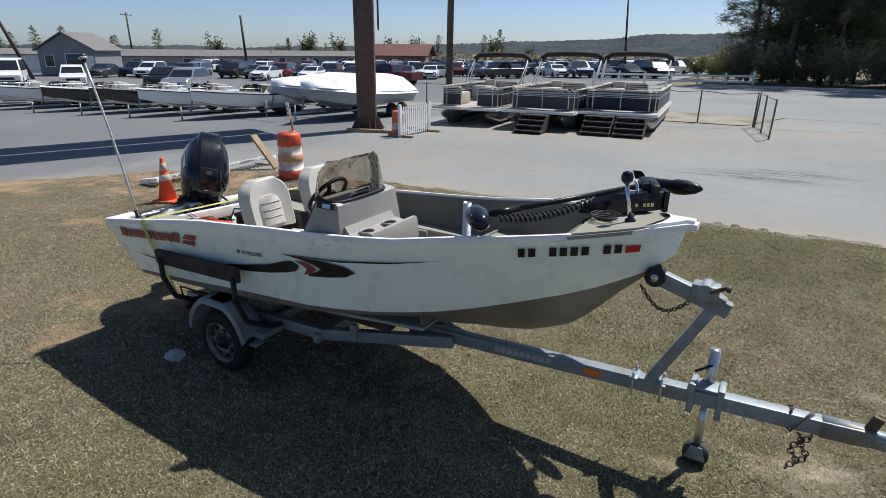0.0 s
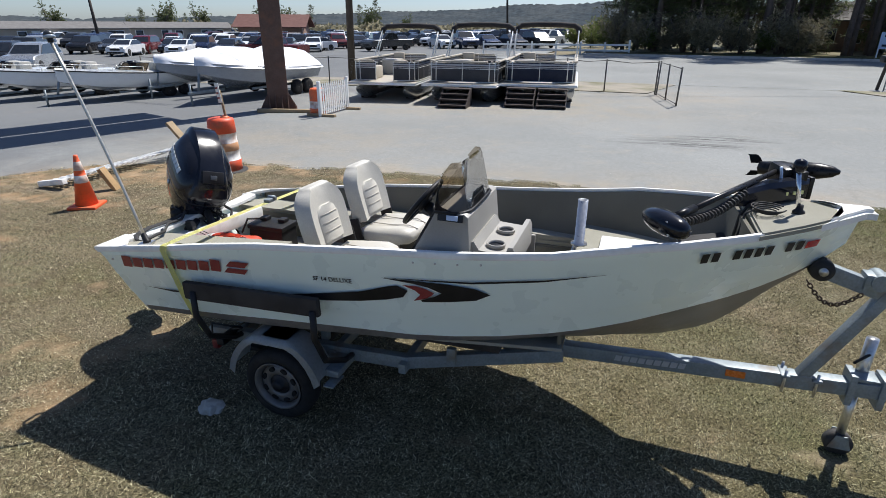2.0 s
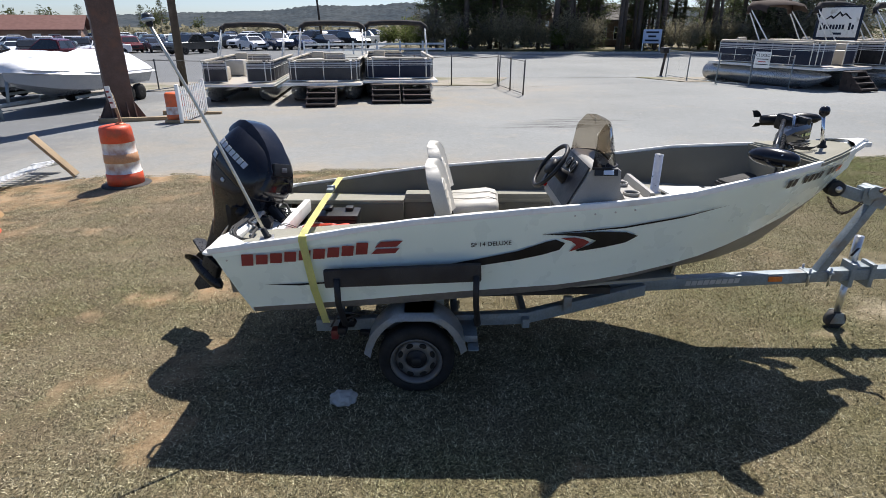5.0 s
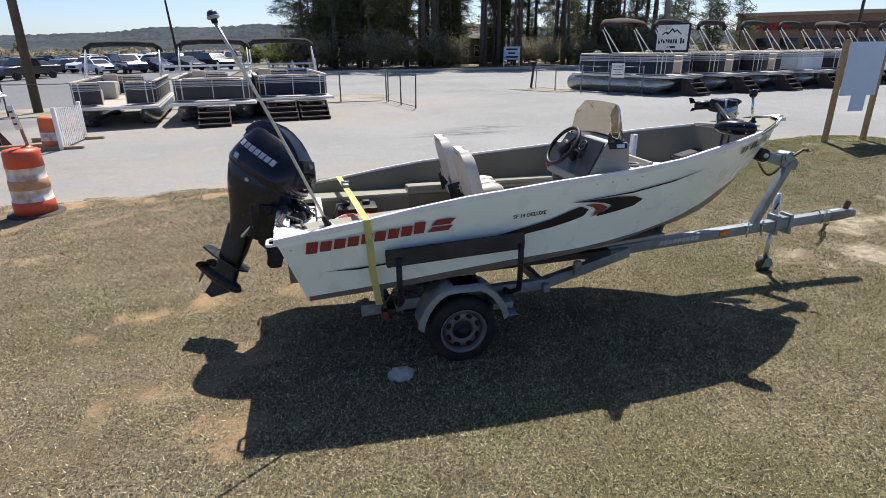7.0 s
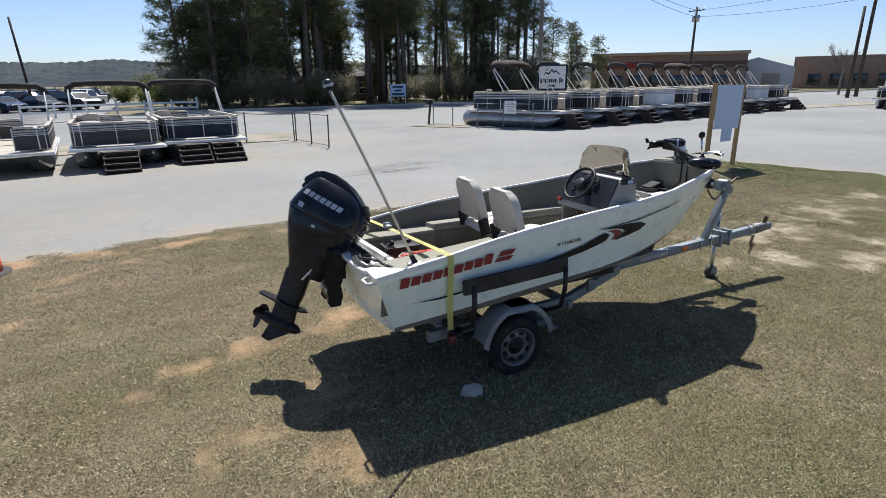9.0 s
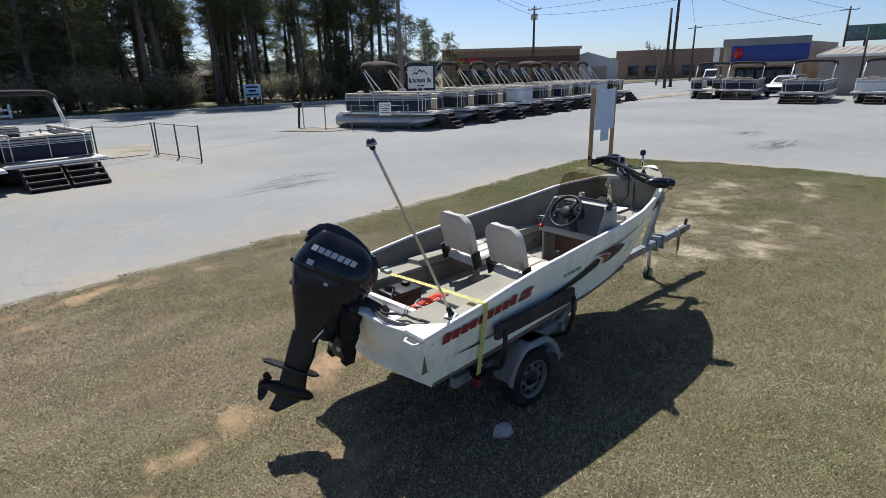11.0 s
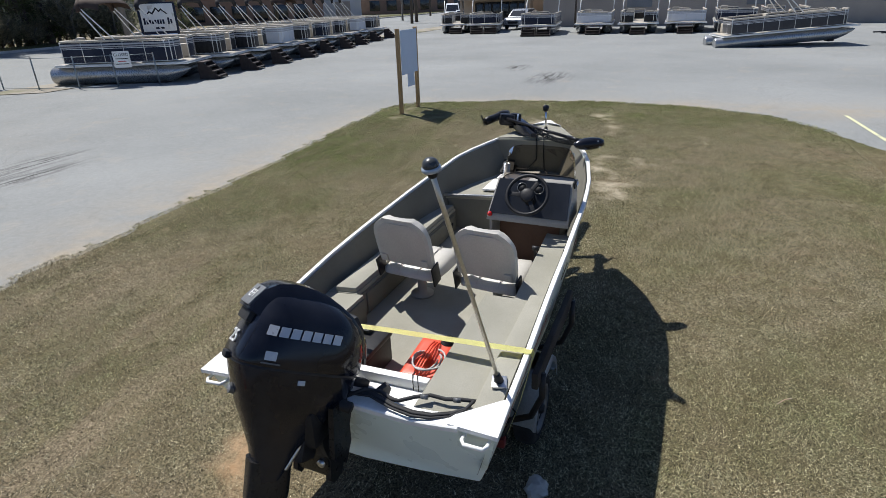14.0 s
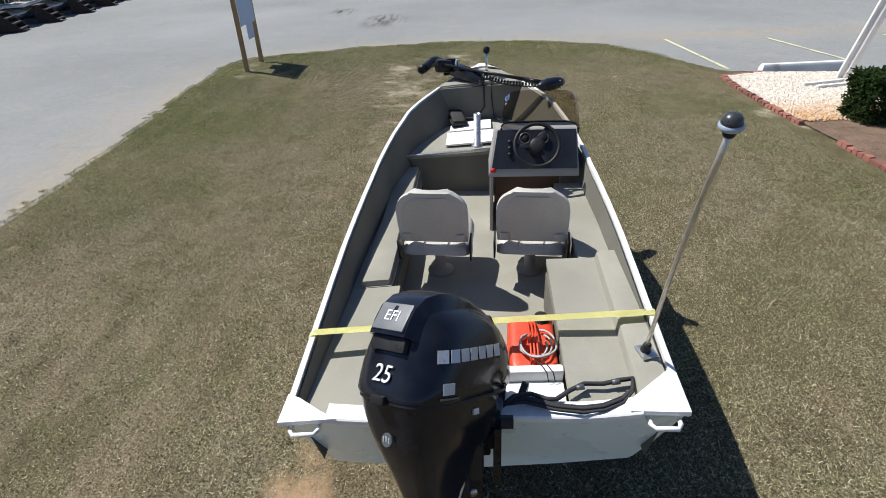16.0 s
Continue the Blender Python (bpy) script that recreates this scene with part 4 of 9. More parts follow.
    # rivets under the gunwale and through the transom
    for sd in (-1, 1):
        for u in (2.2, 2.32, 2.44, 2.56, 0.12, 0.22):
            bm = B()
            z = sheer_at(u) - (0.06 if u > 1 else 0.09)
            cyl(bm, (u, sd * (hull_side(u, z) - 0.004), z), (u, sd * (hull_side(u, z) + 0.009), z), 0.007, 0.005, 8)
            part("rivet", bm, M["alu"], boat)
    X = 4.03
    for sd in (-1, 1):
        decal("swoosh", [(-1.42 + X, 1.084), (-1.50 + X, 1.114), (-1.643 + X, 1.124), (-1.833 + X, 1.12), (-2.019 + X, 1.112), (-1.83 + X, 1.100), (-1.75 + X, 1.088), (-1.68 + X, 1.062), (-1.72 + X, 1.035), (-1.80 + X, 1.0), (-1.79 + X, 0.99), (-1.635 + X, 1.012), (-1.495 + X, 1.041)], M["ink"], sd, label="black swoosh decal")
        decal("swoosh_tail", [(-2.75 + X, 0.885), (-2.372 + X, 0.957), (-2.154 + X, 1.002), (-1.992 + X, 1.06), (-1.93 + X, 1.076), (-1.87 + X, 1.05), (-1.90 + X, 1.004), (-2.0 + X, 0.972), (-2.154 + X, 0.938), (-2.373 + X, 0.905)], M["ink"], sd, label="black swoosh decal")
        decal("swoosh_red", [(-1.90 + X, 1.084), (-1.816 + X, 1.088), (-1.76 + X, 1.075), (-1.72 + X, 1.055), (-1.763 + X, 1.018), (-1.842 + X, 0.988), (-1.80 + X, 1.035), (-1.83 + X, 1.06)], M["red"], sd, label="dark red swoosh decal")
        decal("pinstripe", [(-2.019 + X, 1.114), (-1.52 + X, 1.142), (-1.159 + X, 1.194), (-0.835 + X, 1.258), (-1.15 + X, 1.206), (-1.52 + X, 1.154)], M["ink"], sd)
        decal("pinstripe", [(-3.72 + X, 0.782), (-3.5 + X, 0.772), (-3.28 + X, 0.79), (-3.05 + X, 0.815), (-3.05 + X, 0.825), (-3.3 + X, 0.800), (-3.5 + X, 0.786)], M["ink"], sd)
        # maker's name as nine slanted blocks and an emblem
        for k in range(9):
            u0 = 0.205 + k * 0.086
            z0 = 0.925 + k * 0.0085
            hgt = 0.082 if k in (0, 8) else 0.07
            bwd = 0.07
            decal("name_block", [(u0, z0), (u0 + bwd, z0 + 0.001), (u0 + bwd + 0.012, z0 + hgt), (u0 + 0.012, z0 + hgt)], M["red"], sd)
        decal("emblem", [(1.01, 1.04), (1.14, 1.045), (1.18, 1.085), (1.05, 1.08)], M["red"], sd)
        decal("emblem", [(0.985, 0.995), (1.13, 1.0), (1.16, 1.035), (1.02, 1.03)], M["red"], sd)
        if sd < 0:
            letters("SF 14 DELUXE", 0.04, pose(1.71, sd * (hull_side(1.71, 1.052) + 0.0085), 1.052, 99, 0, 2 if sd < 0 else 178) @ pose(0, 0, 0, 0, 0, -3.5 * sd), M["ink"], boat, "model_lettering", 0.001)
        for k in range(10):
            if k not in (2, 7):
                u0 = 3.585 + k * 0.05
                z0 = 1.318 + k * 0.0035
                decal("registration_bar", [(u0, z0), (u0 + 0.034, z0 + 0.002), (u0 + 0.04, z0 + 0.058), (u0 + 0.006, z0 + 0.056)], M["ink"], sd)
        decal("tax_sticker", [(4.085, 1.352), (4.15, 1.356), (4.158, 1.40), (4.09, 1.395)], M["redlens"], sd, label="small red and white sticker")
    # the hull sags to port on its bunks: the sheer there lies lower and further out
    for ob in boat.children_recursive:
        if ob.type == "MESH" and not ob.name.startswith("floor_deck"):
            for v in ob.data.vertices:
                if v.co.y > 0:
                    v.co = (v.co.x, v.co.y * 1.05, v.co.z - 0.1 * v.co.y)
    return boat


fishing_boat()


def boat_seat(v):
    """A folding seat with a moulded back on a pedestal."""
    s = thing("folding_chair", BOAT @ pose(1.62, v, 0.72, 0, 0, -4), "off-white padded folding boat chair on a pedestal", "chair", "boat chairs")
    bm = B()
    lathe(bm, [(0.09, 0.0), (0.09, 0.012), (0.036, 0.02), (0.036, 0.2), (0.07, 0.21), (0.07, 0.225)], pose(0, 0, 0), 16)
    part("pedestal", bm, M["console"], s)
    bm = B()
    rings = []
    for x, w, z0, z1 in ((-0.2, 0.19, 0.235, 0.27), (-0.17, 0.215, 0.225, 0.30), (0.0, 0.225, 0.225, 0.32), (0.14, 0.225, 0.225, 0.335), (0.21, 0.205, 0.235, 0.325), (0.235, 0.17, 0.25, 0.30)):
        rings.append([(x, w * a, z0 + (z1 - z0) * b) for a, b in ((-1, 0.1), (-1, 0.6), (-0.85, 1.0), (-0.5, 0.93), (0, 0.9), (0.5, 0.93), (0.85, 1.0), (1, 0.6), (1, 0.1), (0.8, 0), (-0.8, 0))])
    loft(bm, rings)
    bmesh.ops.recalc_face_normals(bm, faces=bm.faces)
    part("seat_cushion", bm, M["vinyl"], s, angle=60)

    def back(u0, u1, w_scale, x0, low=0.345, tall=0.385):
        rings = []
        for f in (0.0, 0.03, 0.08, 0.2, 0.35, 0.5, 0.62, 0.72, 0.8, 0.87, 0.92, 0.955, 0.98):
            w = 0.215 * w_scale * (0.97 + 0.03 * min(1, f / 0.3)) * (1.0 if f < 0.55 else max(0.55, (1 - ((f - 0.55) / 0.455) ** 2.5) ** 0.4))
            z = low + tall * f
            xs = -0.2 - 0.1 * (z - 0.345) / 0.385
            t0, t1 = u0, u1 * (1 if f < 0.8 else 1 - 0.3 * ((f - 0.8) / 0.2) ** 2) * (0.6 if f == 0 else 1)
            rings.append([(xs + x0 + d, a * w, z) for a, d in ((-1, t0 * 0.6), (-0.8, t0), (0, t0 * 1.15), (0.8, t0), (1, t0 * 0.6), (1, t1 * 0.5), (0.82, t1 * 1.1), (0.4, t1 * 0.75), (0, t1 * 0.7), (-0.4, t1 * 0.75), (-0.82, t1 * 1.1), (-1, t1 * 0.5))])
        return rings
    bm = B()
    loft(bm, back(-0.012, 0.075, 1.02, 0))
    bmesh.ops.recalc_face_normals(bm, faces=bm.faces)
    part("backrest", bm, M["vinyl"], s, angle=60)
    bm = B()
    loft(bm, back(-0.02, -0.002, 0.89, 0, 0.352, 0.345))
    bmesh.ops.recalc_face_normals(bm, faces=bm.faces)
    part("back_shell", bm, M["vinyl_shell"], s, "taupe moulded back shell", angle=60)
    bm = B()
    rings = []
    for f in (0.1, 0.2, 0.5, 0.62, 0.68):
        w = 0.11 * (1 if f < 0.55 else 0.8 if f < 0.65 else 0.45)
        z = 0.345 + 0.385 * f
        xs = -0.2 - 0.1 * f + 0.052
        rings.append([(xs, -w, z), (xs + 0.016, -w * 0.9, z), (xs + 0.02, 0, z), (xs + 0.016, w * 0.9, z), (xs, w, z)])
    loft(bm, rings)
    bmesh.ops.recalc_face_normals(bm, faces=bm.faces)
    part("back_insert", bm, M["vinyl"], s, "quilted white insert", angle=60)
    for f in (0.26, 0.4, 0.54):
        z = 0.345 + 0.385 * f
        bm = B()
        tube(bm, [(-0.2 - 0.1 * f + 0.071, -0.085, z), (-0.2 - 0.1 * f + 0.0745, 0, z), (-0.2 - 0.1 * f + 0.071, 0.085, z)], 0.0028, 6)
        part("seam", bm, M["vinyl_shell"], s)
    for v in (-0.075, 0.075):
        bm = B()
        tube(bm, [(-0.2, v * 1.05, 0.275), (-0.12, v * 1.05, 0.317), (0.02, v, 0.319), (0.16, v, 0.336), (0.225, v * 0.9, 0.315)], 0.004, 6)
        part("seam", bm, M["vinyl_shell"], s)
    for k in (-1, 1):
        boxpart("hinge_plate", (-0.236, k * 0.165, 0.385), (0.008, 0.055, 0.06), M["vinyl_shell"], s, bevel=0.003, rot=Euler((0, radians(-14), 0)).to_matrix())
        bm = B()
        box(bm, (-0.19, k * 0.23, 0.3), (0.1, 0.012, 0.16), Euler((0, radians(-14), 0)).to_matrix(), 0.004)
        part("hinge_arm", bm, M["black"], s)
    return s


boat_seat(-0.32)
boat_seat(0.29)

# ---------------------------------------------------------------- outboard motor
def outboard():
    m = thing("outboard_motor", BOAT @ pose(-0.05, 0.12, 0.98, 0, 27, 0), "glossy black outboard motor tilted up on the transom", "outboard motor")
    turn = pose(0, 0, 0, 0, 0, -35)
    GROW = Matrix.Translation((0, 0, -0.02)) @ Matrix.Diagonal((1.1, 1.07, 1.09, 1))

    def put(name, bm, mat, parent=m, label="", angle=38, swing=True):
        if parent is not m and parent.name.startswith("cowl") or name in ("cowl", "lower_cowl"):
            bmesh.ops.transform(bm, matrix=GROW, verts=bm.verts)
        if swing:
            bmesh.ops.transform(bm, matrix=turn, verts=bm.verts)
        return part(name, bm, mat, parent, label, angle)

    def ring(z, xf, xr, w, sh=4.4, n=36):
        cx, a = (xf + xr) / 2, (xf - xr) / 2
        out = []
        for k in range(n):
            t = k * math.tau / n
            c, s = math.cos(t), math.sin(t)
            out.append((cx + a * math.copysign(abs(c) ** (2 / sh), c), w * math.copysign(abs(s) ** (2 / sh), s), z))
        return out
    # the upper cowl leans a little forward about its seam
    LEAN = pose(-0.1, 0, 0.225, 0, 5.5, 0)

    def lid(name, bm, mat, parent=m, label="", angle=50):
        bmesh.ops.transform(bm, matrix=LEAN, verts=bm.verts)
        return put(name, bm, mat, parent, label, angle)
    bm = B()
    shell = [(0.0, 0.283, -0.285, 0.192), (0.012, 0.288, -0.288, 0.198), (0.05, 0.288, -0.28, 0.2), (0.1, 0.282, -0.268, 0.196), (0.15, 0.266, -0.253, 0.186), (0.2, 0.236, -0.238, 0.17),
             (0.24, 0.194, -0.225, 0.15), (0.272, 0.14, -0.213, 0.124), (0.296, 0.076, -0.2, 0.094), (0.31, 0.01, -0.188, 0.062), (0.316, -0.05, -0.172, 0.03)]
    loft(bm, [ring(z, xf, xr, w, 3.3) for z, xf, xr, w in shell])
    cowl = lid("cowl", bm, M["motor"], label="glossy black engine cowl")
    # a proud spine runs from the rear plate over the top to the nose
    bm = B()
    crest = [(-0.268, 0.205), (-0.248, 0.25), (-0.22, 0.292), (-0.17, 0.325), (-0.1, 0.338), (-0.02, 0.332), (0.06, 0.312), (0.13, 0.28), (0.19, 0.242), (0.245, 0.195), (0.276, 0.14), (0.29, 0.08)]
    rings = []
    for k, (x, z) in enumerate(crest):
        p0, p1 = crest[max(0, k - 1)], crest[min(len(crest) - 1, k + 1)]
        d = Vector((p1[0] - p0[0], 0, p1[1] - p0[1])).normalized()
        nrm = Vector((-d.z, 0, d.x))
        w = 0.082 if k < 8 else 0.082 + 0.008 * (k - 7)
        rings.append([Vector((x, 0, z)) + nrm * o + Vector((0, y * w, 0)) for y, o in ((-1.35, -0.07), (-1.12, -0.012), (-0.95, 0.004), (0, 0.009), (0.95, 0.004), (1.12, -0.012), (1.35, -0.07))])
    loft(bm, rings)
    bmesh.ops.recalc_face_normals(bm, faces=bm.faces)
    lid("spine", bm, M["motor"], cowl, "raised glossy spine", 40)
    bm = B()
    loft(bm, [ring(-0.012, 0.278, -0.282, 0.19, 3.3), ring(0.004, 0.278, -0.282, 0.19, 3.3)])
    lid("cowl_seam", bm, M["black"], cowl)
    bm = B()
    box(bm, (-0.292, 0, 0.0), (0.022, 0.06, 0.03), None, 0.006)
    lid("rear_latch", bm, M["black"], cowl)
    # rear air intake and name plate on the back slope
    bm = B()
    box(bm, (-0.25, 0, 0.175), (0.03, 0.15, 0.05), Euler((0, radians(14), 0)).to_matrix(), 0.008)
    lid("intake_recess", bm, M["black"], cowl)
    bm = B()
    box(bm, (-0.243, 0, 0.262), (0.1, 0.142, 0.012), Euler((0, radians(-56), 0)).to_matrix(), 0.005)
    lid("badge_plate", bm, M["plate"], cowl, "grey badge plate")
    letters("EFI", 0.055, turn @ GROW @ LEAN @ pose(-0.2485, 0.0, 0.2665, 0, -56, 0) @ pose(0, 0, 0, 0, 0, -90), M["white"], cowl, "lettering", 0.001)
    letters("25", 0.082, turn @ GROW @ LEAN @ pose(-0.2785, 0.005, 0.08, 90, 0, -90) @ pose(0, 0, 0, -12, 0, 0), M["white"], cowl, "lettering", 0.002, shear=0.2)
    for k in (-1, 1):
        def flank(x, z):
            """Where the cowl's side lies."""
            zs = [q[0] for q in shell]
            xf, xr, w = (lerp(z, zs, [q[j] for q in shell]) for j in (1, 2, 3))
            e = min(0.98, abs(x - (xf + xr) / 2) / ((xf - xr) / 2))
            return k * (w * (1 - e ** 3.3) ** (1 / 3.3) + 0.0035)

        def film(name, form, mat):
            """A thin decal that follows the cowl's side."""
            fb = B()
            rows = [[Vector((x, flank(x, z) + o * k * 0.002, z)) for x, z in form] for o in (0, 1)]
            prism(fb, rows[0], (0, k * 0.002, 0))
            lid(name, fb, mat, cowl)
        for j in range(7):
            x0, wd, hi, z0 = -0.2 + j * 0.046, 0.037, 0.04, 0.128
            film("name_block", [(x0, z0), (x0 + wd, z0), (x0 + wd + 0.008, z0 + hi), (x0 + 0.008, z0 + hi)], M["silver"])
        film("maker_mark", [(-0.19, 0.03), (-0.145, 0.03), (-0.145, 0.066), (-0.19, 0.066)], M["silver"])
        film("mark_edge", [(-0.2, 0.014), (-0.125, 0.014), (-0.125, 0.02), (-0.2, 0.02)], M["badge"])
    bm = B()
    box(bm, (0.232, 0, 0.213), (0.03, 0.15, 0.085), Euler((0, radians(-40), 0)).to_matrix(), 0.01)
    lid("front_panel", bm, M["black"], cowl)
    bm = B()
    box(bm, (0.247, 0, 0.225), (0.012, 0.045, 0.03), Euler((0, radians(-40), 0)).to_matrix(), 0.004)
    lid("front_latch", bm, M["badge"], cowl)
    bm = B()
    low = []
    for z, xf, xr, w, lean in ((-0.29, -0.08, -0.205, 0.056, 0), (-0.24, -0.06, -0.212, 0.066, 0), (-0.15, -0.02, -0.238, 0.083, 0), (-0.06, 0.05, -0.275, 0.112, 0), (0.03, 0.115, -0.318, 0.15, 0.3), (0.1, 0.15, -0.346, 0.174, 0.6), (0.17, 0.17, -0.368, 0.187, 0.9), (0.213, 0.178, -0.378, 0.19, 1)):
        low.append([(x, y, zz - 0.096 * (x + 0.1) * lean) for x, y, zz in ring(z, xf, xr, w, 3.3)])
    loft(bm, low)
    lowc = put("lower_cowl", bm, M["motor"], label="smooth black lower cowl", angle=50)
    bm = B()
    cyl(bm, (-0.335, 0, 0.105), (-0.357, 0, 0.11), 0.024, 0.023, 18)
    bmesh.ops.transform(bm, matrix=GROW, verts=bm.verts)
    put("round_badge", bm, M["badge"], lowc)
    for k in range(3):
        bm = B()
        box(bm, (-0.359, (k - 1) * 0.012, 0.113 - 0.003 * abs(k - 1)), (0.002, 0.007, 0.02), None, 0.0008)
        bmesh.ops.transform(bm, matrix=GROW, verts=bm.verts)
        put("badge_mark", bm, M["silver"], lowc)
    for k in (-1, 1):
        bm = B()
        box(bm, (-0.12, k * 0.19, 0.178), (0.03, 0.008, 0.02), Euler((k * 0.12, 0.1, 0)).to_matrix(), 0.001)
        bmesh.ops.transform(bm, matrix=GROW, verts=bm.verts)
        put("small_label", bm, M["silver"], lowc)
    bm = B()
    cyl(bm, (0.276, 0.0, 0.085), (0.289, 0.0, 0.087), 0.024, 0.022, 18)
    lid("round_badge", bm, M["silver"], cowl)
    bm = B()
    loft(bm, [ring(-0.52, -0.05, -0.24, 0.045), ring(-0.40, -0.04, -0.25, 0.052), ring(-0.31, -0.05, -0.255, 0.06), ring(-0.24, -0.05, -0.26, 0.07)])
    leg = put("midsection", bm, M["motor_matt"], angle=50)
    for k in (-1, 1):
        bm = B()
        cyl(bm, (-0.09, k * 0.055, -0.28), (-0.02, k * 0.075, -0.12), 0.014, 0.014, 10)
        put("tilt_rod", bm, M["alu"], leg, "bright tilt rod")
    bm = B()
    prism(bm, [(0.04, 0.0, -0.535), (0.0, 0.07, -0.535), (-0.22, 0.085, -0.535), (-0.38, 0.05, -0.535), (-0.40, 0, -0.535), (-0.38, -0.05, -0.535), (-0.22, -0.085, -0.535), (0.0, -0.07, -0.535)], (0, 0, 0.014))
    put("cavitation_plate", bm, M["motor_matt"], leg)
    bm = B()
    rings = []
    for x, r in ((0.05, 0.008), (0.02, 0.035), (-0.05, 0.052), (-0.15, 0.055), (-0.25, 0.05), (-0.29, 0.04)):
        rings.append([(x, r * math.cos(k * math.tau / 14), -0.70 + r * math.sin(k * math.tau / 14)) for k in range(14)])
    loft(bm, rings)
    loft(bm, [ring(-0.70, -0.02, -0.23, 0.03), ring(-0.52, -0.05, -0.24, 0.04)])
    prism(bm, [(-0.02, 0.008, -0.74), (-0.22, 0.008, -0.74), (-0.24, 0.005, -0.87), (-0.17, 0.005, -0.88)], (0, -0.014, 0))
    put("gearcase", bm, M["motor_matt"], leg)
    bm = B()
    cyl(bm, (-0.29, 0, -0.70), (-0.37, 0, -0.70), 0.042, 0.032, 16)
    prop = put("propeller", bm, M["motor_matt"], leg)
    for k in range(3):
        bm = B()
        a = k * math.tau / 3 + 0.4
        rings = []
        for f in (0.03, 0.06, 0.09, 0.115, 0.125):
            w = 0.02 + 0.05 * math.sin(math.pi * min(1, f / 0.13))
            pts = []
            for e in (-1, -0.3, 0.4, 1):
                tw = 0.55
                ang = a + e * w / max(f, 0.03) * 0.55
                pts.append((-0.325 - e * w * tw, f * math.cos(ang), -0.70 + f * math.sin(ang)))
            rings.append(pts)
        loft(bm, rings, closed=False)
        bmesh.ops.solidify(bm, geom=bm.faces[:], thickness=0.006)
        put("blade", bm, M["motor_matt"], prop)
    # clamp bracket stays with the transom
    bm = B()
    back = Euler((0, radians(-27), 0)).to_matrix()
    for k in (-0.115, 0.09):
        prism(bm, [back @ Vector(q) for q in ((0.0, k, 0.06), (0.07, k, 0.05), (0.055, k, -0.18), (0.075, k, -0.36), (0.05, k, -0.44), (-0.03, k, -0.44), (-0.055, k, -0.40), (-0.03, k, -0.30), (-0.07, k, -0.16), (-0.06, k, 0.0))], (0, 0.028, 0))
        for z in (-0.38, -0.31, -0.24):
            q = back @ Vector((0.012, k - 0.006, z))
            cyl(bm, q, q + Vector((0, 0.04, 0)), 0.014, seg=10)
    cyl(bm, (0.02, -0.13, 0.02), (0.02, 0.13, 0.02), 0.03)
    box(bm, (-0.02, 0, -0.12), (0.12, 0.13, 0.26), None, 0.02)
    part("clamp_bracket", bm, M["black"], m)
    bm = B()
    box(bm, back @ Vector((-0.005, -0.01, -0.19)), (0.085, 0.2, 0.40), back, 0.02)
    part("clamp_body", bm, M["motor_matt"], m)
    bm = B()
    box(bm, back @ Vector((-0.03, -0.02, -0.03)), (0.2, 0.2, 0.22), back, 0.035)
    part("swivel_bracket", bm, M["black"], m)
    bm = B()
    cyl(bm, back @ Vector((0.02, -0.24, 0.05)), back @ Vector((0.02, 0.2, 0.05)), 0.028, seg=14)
    part("tilt_tube", bm, M["black"], m)
    bm = B()
    prism(bm, [back @ Vector(q) for q in ((-0.05, -0.19, 0.08), (0.07, -0.19, 0.07), (0.06, -0.19, -0.2), (0.0, -0.19, -0.3), (-0.09, -0.19, -0.2))], (0, 0.03, 0))
    part("clamp_plate", bm, M["motor_matt"], m)
    for k in (-0.07, 0.05):
        bm = B()
        cyl(bm, back @ Vector((-0.06, k, -0.30)), back @ Vector((-0.03, k, -0.30)), 0.022, 0.02, 12)
        part("clamp_bolt", bm, M["alu"], m)
    for nm, c, sz, e in (("steering_arm", (0.22, -0.12, 0.12), (0.16, 0.05, 0.05), (0, 0.2, -0.5)), ("shift_box", (0.08, -0.15, -0.02), (0.1, 0.06, 0.12), (0, 0, 0))):
        boxpart(nm, c, sz, M["black"], m, bevel=0.018, rot=Euler(e).to_matrix())
    for nm, a, e, r in (("steering_rod", (0.12, -0.05, 0.05), (0.2, -0.2, 0.03), 0.018), ("tilt_ram", (0.1, 0.12, 0.02), (0.14, 0.16, -0.1), 0.03)):
        bm = B()
        cyl(bm, a, e, r)
        part(nm, bm, M["alu"] if nm == "steering_rod" else M["black"], m)
    bm = B()
    arm = Matrix.Translation((0.2, -0.3, 0.07)) @ Euler((0.25, -0.35, -0.35)).to_matrix().to_4x4()
    prism(bm, [arm @ Vector(q) for q in ((-0.07, 0.0, -0.03), (0.03, 0.0, -0.05), (0.06, 0.0, 0.04), (0.04, 0.0, 0.075), (-0.03, 0.0, 0.06))], arm.to_3x3() @ Vector((0, 0.03, 0)))
    box(bm, (0.16, -0.22, 0.05), (0.05, 0.14, 0.045), Euler((0.2, 0, 0.2)).to_matrix(), 0.012)
    part("cable_bracket", bm, M["black"], m, "flat black cable bracket")
    rnd = random.Random(5)
    for k in range(15):
        bm = B()
        a = Vector((0.14, rnd.uniform(-0.12, 0.12), rnd.uniform(0.02, 0.12)))
        e = Vector((0.42 + rnd.uniform(-0.1, 0.1), rnd.uniform(-0.3, 0.1), -0.12 + rnd.uniform(-0.04, 0.04)))
        mid = [a.lerp(e, f) + Vector((rnd.uniform(-0.03, 0.05), rnd.uniform(-0.06, 0.06), 0.09 * math.sin(math.pi * f) + rnd.uniform(-0.02, 0.02))) for f in (0.2, 0.4, 0.6, 0.8)]
        tube(bm, [a, *mid, e], rnd.choice((0.006, 0.008, 0.011)), 6)
        part("control_cable", bm, M["rubber"], m)
    return m


outboard()


